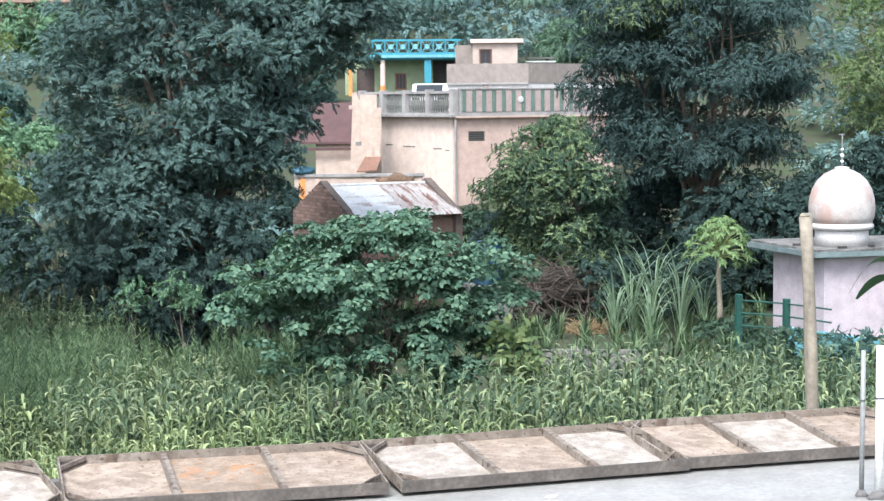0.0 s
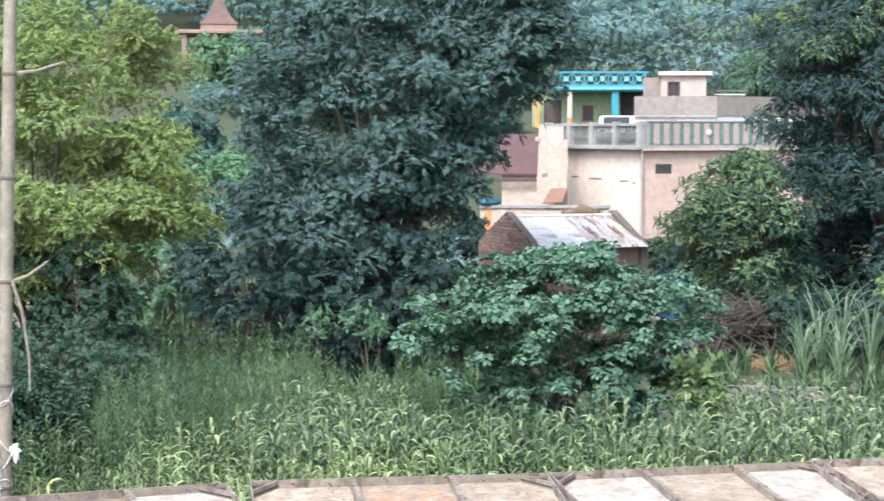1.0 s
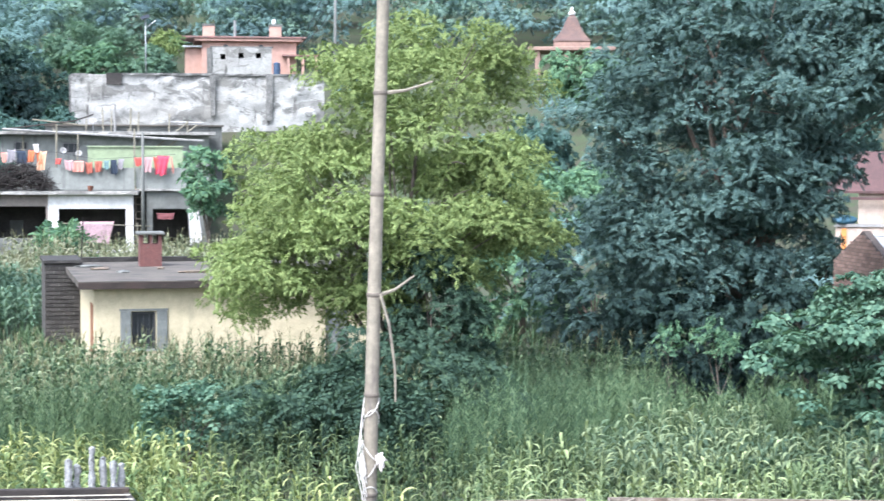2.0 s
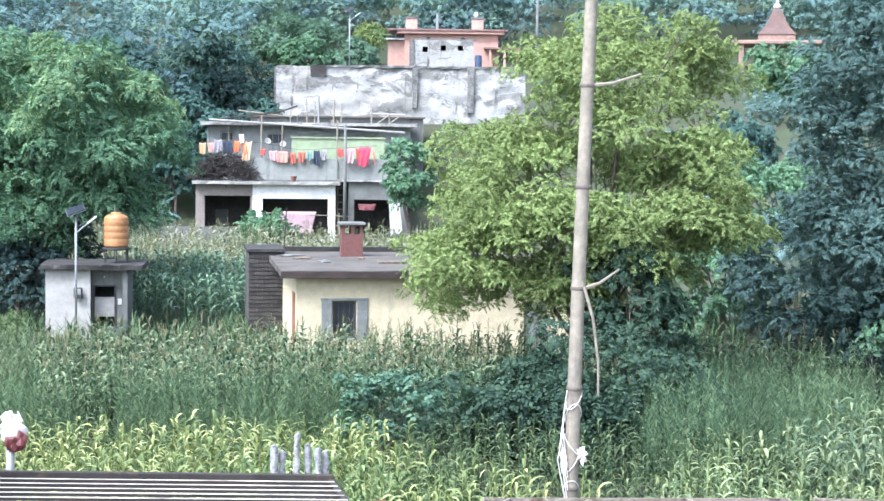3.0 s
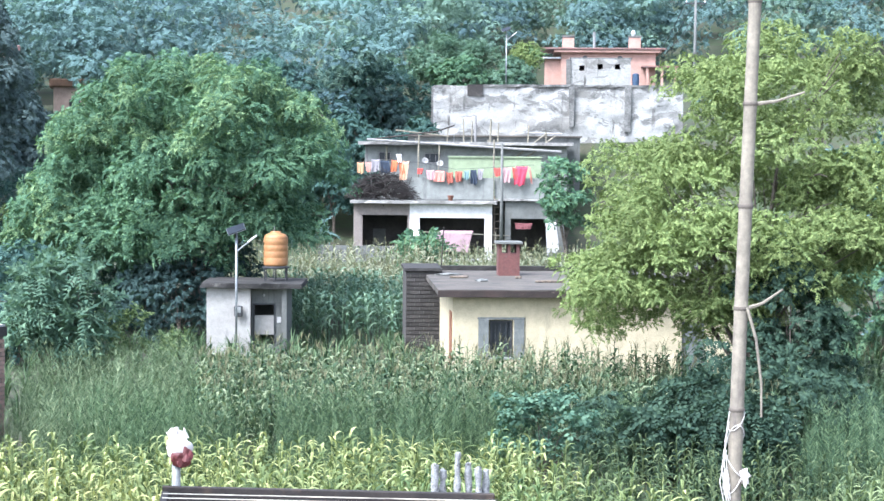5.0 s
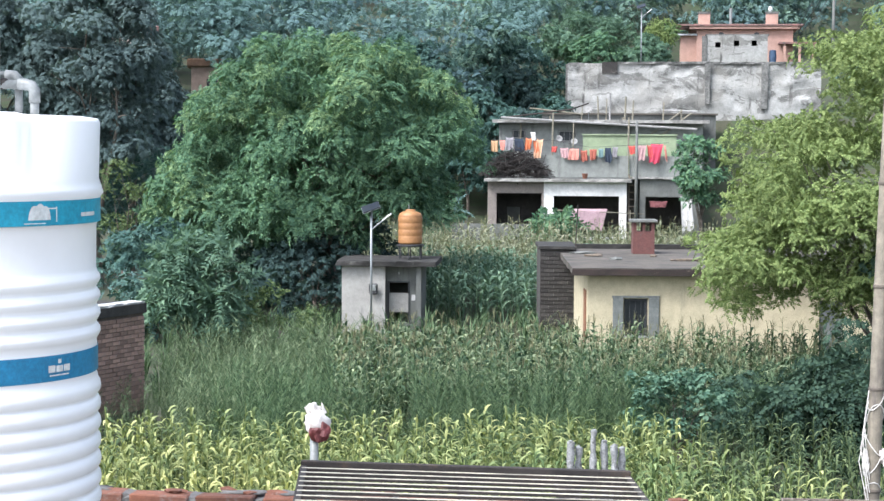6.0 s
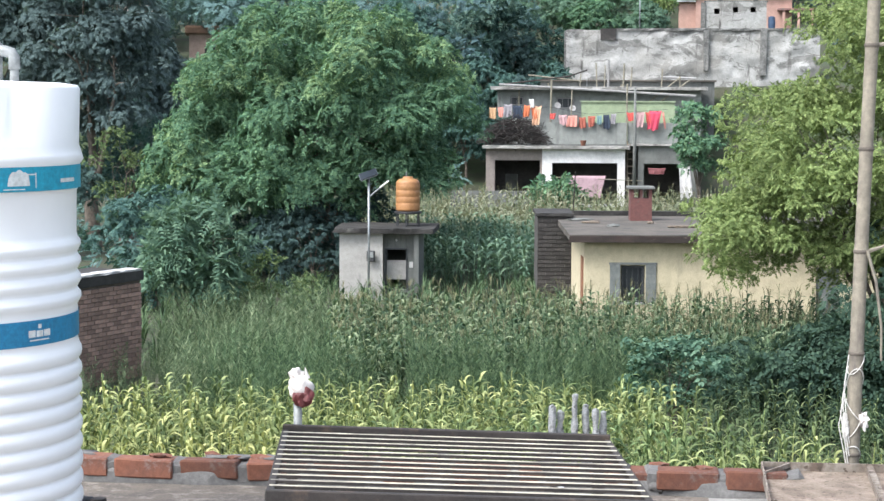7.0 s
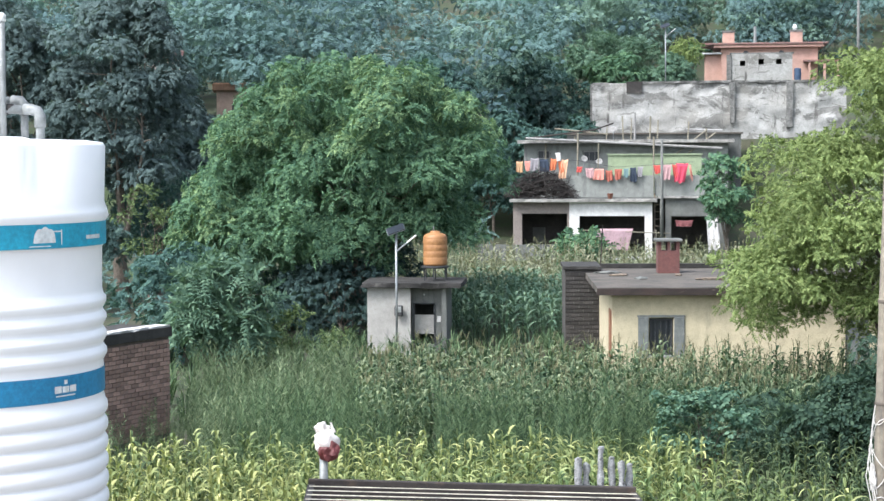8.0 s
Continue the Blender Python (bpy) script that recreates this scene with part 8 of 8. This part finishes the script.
def scrub():
    """Shrubs that cover the slopes between the houses."""
    r = rng(99)
    bits = []
    t = [spray(3, 0.4, 0.26, 0.13, 0.35, 55, s) for s in range(3)]
    for i in range(240):
        az, d = r.uniform(-21, 42), r.uniform(60, 136)
        if -10 < az < 5.5 and d < 95 or -6.3 < az < 5.5 and d < 116 or 1.2 < az < 5.0 and d < 136:
            continue
        if 19.5 < az < 31 and d < 100:
            continue
        x, y, z = at_ray(az, d)
        w, h = r.uniform(0.8, 1.7), r.uniform(0.8, 2.0)
        c = clump_cloud(x, y, z + h * 0.4, w, w, h * 0.6, 6, w * 0.42, int(3000 + i), low=-0.5)
        p, dr = crown_points(c, 30, r, inner=0.1)
        ax = frames(unit(dr * [1, 1, 0.6] + r.normal(0, 0.4, dr.shape)), unit(dr * 0.5 + [0, 0, 1] + r.normal(0, 0.3, dr.shape)))
        bits.append(scatter(t[i % 3], p, ax, r.uniform(0.8, 1.3, len(p))))
    me = mesh_from("scrub", *joined(bits))
    finish(me, LEAF_WOODS_HAZED)
    tagged(new("scrub", me), "green scrub on the slopes between the houses", "scrub", kind="stuff")


far_woods()
scrub()


def papaya():
    x, y, z = at_ray(33.37, 48)
    th = thing("papaya_tree", "papaya tree with a pale bare trunk and lobed leaves", "tree", pose(x, y, z))
    part("trunk", tube(bmesh.new(), [(0, 0, -0.1), (0.03, 0, 0.8), (-0.02, 0, 1.6), (0, 0, 2.3)], [0.085, 0.075, 0.065, 0.05], 10), PALE_BARK, th, smooth=True)
    r = random.Random(3)
    blades = []
    green = surface("papaya_stem", (0.35, 0.42, 0.18), (0.28, 0.36, 0.15), rough=0.6)
    for i in range(80):
        a, up = i * 2.4, -0.1 + 1.4 * (i / 80) ** 0.9 + r.uniform(-0.12, 0.12)
        ln = r.uniform(0.68, 0.88)
        d = Vector((math.cos(a) * math.cos(up), math.sin(a) * math.cos(up), math.sin(up)))
        s = Vector((0, 0, 2.12 + 0.3 * i / 80))
        e = s + Vector((d.x, d.y, d.z * 0.95)) * ln
        part("leaf_stem", tube(bmesh.new(), [s, s + d * ln * 0.5 + Vector((0, 0, 0.06)), e], [0.016, 0.013, 0.01], 5, caps=False), green, th)
        for k in range(11):
            b = math.radians(-140 + k * 28)
            m = Matrix.Translation(e) @ Euler((r.uniform(-0.75, -0.25), 0, a - math.pi / 2)).to_matrix().to_4x4() @ pose(0, 0, 0, r.uniform(-35, -5), 0, math.degrees(b))
            blades.append(turned(leaf(r.uniform(0.14, 0.24) * (1.2 if 3 < k < 7 else 0.85), 0.055), m))
    me = mesh_from("crown", *joined(blades))
    finish(me, LEAF_PAPAYA)
    new("crown", me).parent = th


papaya()


def banana():
    x, y, z = at_ray(39.2, 42.5)
    th = thing("banana_plant", "banana plant with large torn leaves beside the shrine", "plant", pose(x, y, z))
    part("stem", tube(bmesh.new(), [(0, 0, 0), (0, 0, 1.2), (0.02, 0, 2.2)], [0.12, 0.1, 0.06], 10), PALE_BARK, th, smooth=True)
    r = random.Random(5)
    for i in range(8):
        a = math.radians(150 + i * 47 + r.uniform(-10, 10))
        d = np.array((math.cos(a), math.sin(a), 0))
        ln, rise = r.uniform(1.1, 1.6), r.uniform(0.3, 1.0)
        pts = [d * ln * s + np.array((0, 0, 1.9 + rise * math.sin(s * 2.6) - 0.5 * s * s)) for s in np.linspace(0, 1, 12)]
        w = [0.05 + 0.42 * math.sin(math.pi * min(1, s * 0.95 + 0.04)) ** 0.7 for s in np.linspace(0, 1, 12)]
        me = mesh_from("leaf", *strip(pts, w, (-d[1], d[0], 0.3)))
        finish(me, LEAF_BANANA)
        new("leaf", me).parent = th


banana()


# ---- crops ----
def corn_plant(seed, h=1.9, leaves=9, tassel=True, wide=0.05, reach=1.0):
    """A maize plant: a stalk, arching ribbon leaves and a tassel. Returns leaf and tassel bits."""
    r = random.Random(seed)
    bits = []
    for a in (0, math.pi / 2):
        s = (math.cos(a), math.sin(a), 0)
        bits.append(strip([(0, 0, 0), (0.01, 0, h * 0.5), (0, 0.015, h * 0.92)], [0.03, 0.026, 0.012], s))
    for i in range(leaves):
        a = i * math.pi + r.uniform(-0.7, 0.7) + seed
        z0 = h * (0.22 + 0.66 * i / leaves)
        ln = reach * r.uniform(0.46, 0.68) * (0.72 if i > leaves - 3 else 1)
        d = np.array((math.cos(a), math.sin(a), 0))
        p, pts, w = np.array((0.0, 0.0, z0)), [], []
        start, bend = math.radians(r.uniform(58, 78)), math.radians(r.uniform(95, 165))
        for k in range(6):
            s = k / 5
            pts.append(p.copy())
            w.append(wide * (0.55 + 1.7 * s - 2.15 * s * s) + 0.005)
            q = start - bend * s
            p = p + (d * math.cos(q) + np.array((0, 0, math.sin(q)))) * ln / 5
        bits.append(strip(pts, w, (-d[1], d[0], 0.2)))
    tops = []
    if tassel:
        for k in range(4):
            a = r.uniform(0, 6.28)
            d = np.array((math.cos(a), math.sin(a), 0)) * r.uniform(0.06, 0.13)
            tops.append(strip([(0, 0, h * 0.9), d * 0.5 + np.array((0, 0, h * 0.9 + 0.14)), d + np.array((0, 0, h * 0.9 + 0.2))], [0.012, 0.014, 0.006], (-d[1] * 9, d[0] * 9, 0.2)))
    return joined(bits), (joined(tops) if tops else None)


def crop(name, label, category, places, plants, mat, seed, size):
    r = rng(seed)
    ax = upright(len(places), r)
    pick, sc = r.integers(0, len(plants), len(places)), r.uniform(*size, len(places))
    bits, tops = [], []
    for i, (body, top) in enumerate(plants):
        k = pick == i
        if k.any():
            bits.append(scatter(body, places[k], ax[k], sc[k]))
            if top is not None:
                tops.append(scatter(top, places[k], ax[k], sc[k]))
    n = sum(len(q) for _, q in bits)
    me = mesh_from(name, *joined(bits + tops))
    finish(me, [mat, TASSEL])
    if tops:
        idx = np.zeros(len(me.polygons), dtype=np.int32)
        idx[n:] = 1
        me.polygons.foreach_set("material_index", idx)
    return tagged(new(name, me), label, category, kind="stuff")


def polar_rows(az0, az1, d0, d1, gap, seed, keep=None):
    """Uneven rows of plants over a stretch of the fan in front of the house."""
    r = rng(seed)
    out = []
    x0, x1 = d1 * math.sin(radians(az0)), d1 * math.sin(radians(az1))
    for x in np.arange(min(x0, 0), x1, gap):
        for y in np.arange(d0 * 0.75, d1, gap * 0.75):
            px, py = x + r.normal(0, gap * 0.28), y + r.normal(0, gap * 0.28)
            d, az = math.hypot(px, py), math.degrees(math.atan2(px, py))
            if d0 < d < d1 and az0 < az < az1 and (keep is None or keep(az, d)):
                out.append((px, py, land(px, py)))
    return np.array(out)


CORN = [corn_plant(s, 1.7, 13, False, 0.05, 0.68) for s in range(8)]
CANE = [corn_plant(20 + s, 2.0, 13, True, 0.07, 0.62) for s in range(6)]
DEEP = [corn_plant(60 + s, 2.0, 9, False, 0.09) for s in range(5)]
LOW = [corn_plant(40 + s, 1.8, 6, True, 0.085) for s in range(5)]


def blade_clump(az, d, h, n, seed):
    """A clump of cane: long narrow leaves that rise and arch over."""
    x, y, z = at_ray(az, d)
    r = random.Random(seed)
    th = thing("cane_clump", "clump of tall arching pale green cane leaves", "cane", pose(x, y, z), "cane clumps beside the papaya")
    for i in range(n):
        a, ln = r.uniform(0, 6.28), h * r.uniform(0.5, 0.85)
        dd = np.array((math.cos(a), math.sin(a), 0))
        start, bend = math.radians(r.uniform(62, 86)), math.radians(r.uniform(50, 170))
        p, pts = dd * r.uniform(0.0, 0.15) + np.array((0, 0, h * r.uniform(0.0, 0.35))), []
        for k in range(9):
            pts.append(p.copy())
            q = start - bend * (k / 8) ** 2.0
            p = p + (dd * math.cos(q) + np.array((0, 0, math.sin(q)))) * ln / 8
        w = [0.024, 0.031, 0.036, 0.037, 0.036, 0.031, 0.023, 0.013, 0.003]
        me = mesh_from("leaf", *strip(pts, w, (-dd[1], dd[0], 0.25)))
        finish(me, LEAF_BLADE)
        new("leaf", me).parent = th


for i, (az, d, h, n) in enumerate(((30.2, 48.0, 2.1, 34), (30.7, 48.4, 2.5, 34), (31.4, 48.6, 3.2, 36), (31.3, 47.6, 2.0, 24), (32.2, 48.5, 2.7, 34), (32.9, 49.0, 2.1, 24))):
    blade_clump(az, d, h, n, 80 + i)


def bush_clear(az, d):
    return d < 32.5 or az > 27.2 and d < 35.6 or 14.5 < az < 18.5 and d < 35.5


crop("maize_field", "yellow-green young maize plants standing in the near field", "maize", polar_rows(-21, 9.5, 21.5, 32.5, 0.3, 1, lambda a, d: a < 0.3 or d < 30.8 - 0.7 * (a - 0.3) + 2.0 * noise.noise(Vector((a * 0.9, d * 0.7, 8.0))) and noise.noise(Vector((a * 3.0, d * 1.3, 5.0))) > -0.08), CORN, LEAF_CORN, 5, (0.6, 1.02))
crop("young_maize", "blue-green young maize plants in the near field", "maize", polar_rows(13, 40, 29.0, 39.5, 0.36, 11, bush_clear), CORN, LEAF_YOUNG, 15, (0.78, 1.15))
crop("front_maize", "yellow-green young maize along the near edge of the field", "maize", polar_rows(9.5, 40, 22.5, 33.0, 0.32, 12, lambda a, d: d < 29.0 + 6.0 * noise.noise(Vector((a * 0.35, d * 0.6, 4.0))) and (d < 32.5 or a > 28)), CORN, LEAF_FRONT, 16, (0.6, 1.0))
crop("sorghum_strip", "tall dark green sorghum plants with pale tassels", "sorghum", polar_rows(-9.8, 15, 36.5, 46, 0.42, 2, lambda a, d: a < 8.6 or d > 43.2), CANE, LEAF_CANE, 6, (0.74, 0.98))
crop("near_maize", "dark green maize standing behind the outhouse", "maize", polar_rows(-7.2, -1.8, 59.8, 72, 0.6, 13), DEEP, LEAF_DEEP, 14, (0.85, 1.05))
crop("far_maize", "pale ripening maize field in front of the terrace house", "maize", polar_rows(-9.5, 4.5, 69, 87, 0.72, 3), LOW, LEAF_FAR_CORN, 7, (0.85, 1.08))


def tuft(seed, h=1.0, blades=14, wide=0.02, spread=0.35):
    r = random.Random(seed)
    bits = []
    for i in range(blades):
        a, o = r.uniform(0, 6.28), r.uniform(0.2, 1.0) * spread
        d = np.array((math.cos(a), math.sin(a), 0))
        hh = h * r.uniform(0.65, 1.1)
        bits.append(strip([d * 0.06, d * o * 0.35 * h + np.array((0, 0, hh * 0.62)), d * o * h + np.array((0, 0, hh * r.uniform(0.8, 1.0)))], [wide, wide * 1.1, wide * 0.2], (-d[1], d[0], 0.1)))
    return joined(bits), None


def feather(seed, pairs=9, wide=0.028, long=0.2):
    """A few upright weed stems set with narrow leaflets."""
    r = random.Random(seed)
    bits = []
    for i in range(3):
        h = r.uniform(1.1, 1.9)
        m = pose(r.uniform(-0.15, 0.15), r.uniform(-0.15, 0.15), 0, 90 + r.uniform(-14, 14), r.uniform(-10, 10), r.uniform(0, 360))
        bits.append(turned(spray(pairs, h, long, wide, 0.05, 38, seed * 3 + i), Matrix.Rotation(r.uniform(0, 6.28), 4, "Z") @ m))
    return joined(bits), None


GRASS = [feather(90 + s, 20, 0.017, 0.15) for s in range(7)]
crop("tall_grass", "feathery tall green grass growing between the crop strips", "grass", polar_rows(-13.8, 21, 32.8, 37.4, 0.29, 4, lambda a, d: not 3.4 < a < 13 and noise.noise(Vector((a * 0.3, d * 0.25, 2.0))) > -0.2), GRASS, LEAF_GRASS, 8, (0.8, 1.2))
crop("shaded_grass", "dark feathery grass in the shade of the acacia", "grass", polar_rows(8.6, 13.2, 32.8, 38.4, 0.33, 4), GRASS, LEAF_SHADED_GRASS, 8, (0.8, 1.2))
crop("weeds", "low green weeds and grass covering the field edge", "grass", polar_rows(-20, 40, 40, 62, 1.05, 9), [tuft(30 + s, 0.8, 17, 0.028, 0.8) for s in range(4)], LEAF_GRASS, 10, (0.7, 1.2))


crop("feathery_grass", "tall feathery light green weeds beside the outhouse", "weeds", polar_rows(-14.8, -9.0, 33.5, 47.5, 0.4, 24), [feather(s, 16, 0.02, 0.17) for s in range(6)], LEAF_FEATHER, 25, (0.7, 1.15))
crop("meadow_grass", "feathery green grass in front of the mango tree", "grass", polar_rows(8.6, 15.5, 37.5, 43.6, 0.45, 34), GRASS, LEAF_GRASS, 35, (0.7, 1.05))
crop("edge_weeds", "leafy green weeds at the foot of the brick shed", "weeds", polar_rows(-20.5, -13.6, 32.6, 40.5, 0.4, 44), GRASS, LEAF_FEATHER, 45, (0.5, 0.85))
crop("wall_weeds", "low weeds before the grey cement wall", "grass", polar_rows(26.6, 38, 35.4, 39.4, 0.5, 64), GRASS, LEAF_SHADE, 65, (0.25, 0.5))
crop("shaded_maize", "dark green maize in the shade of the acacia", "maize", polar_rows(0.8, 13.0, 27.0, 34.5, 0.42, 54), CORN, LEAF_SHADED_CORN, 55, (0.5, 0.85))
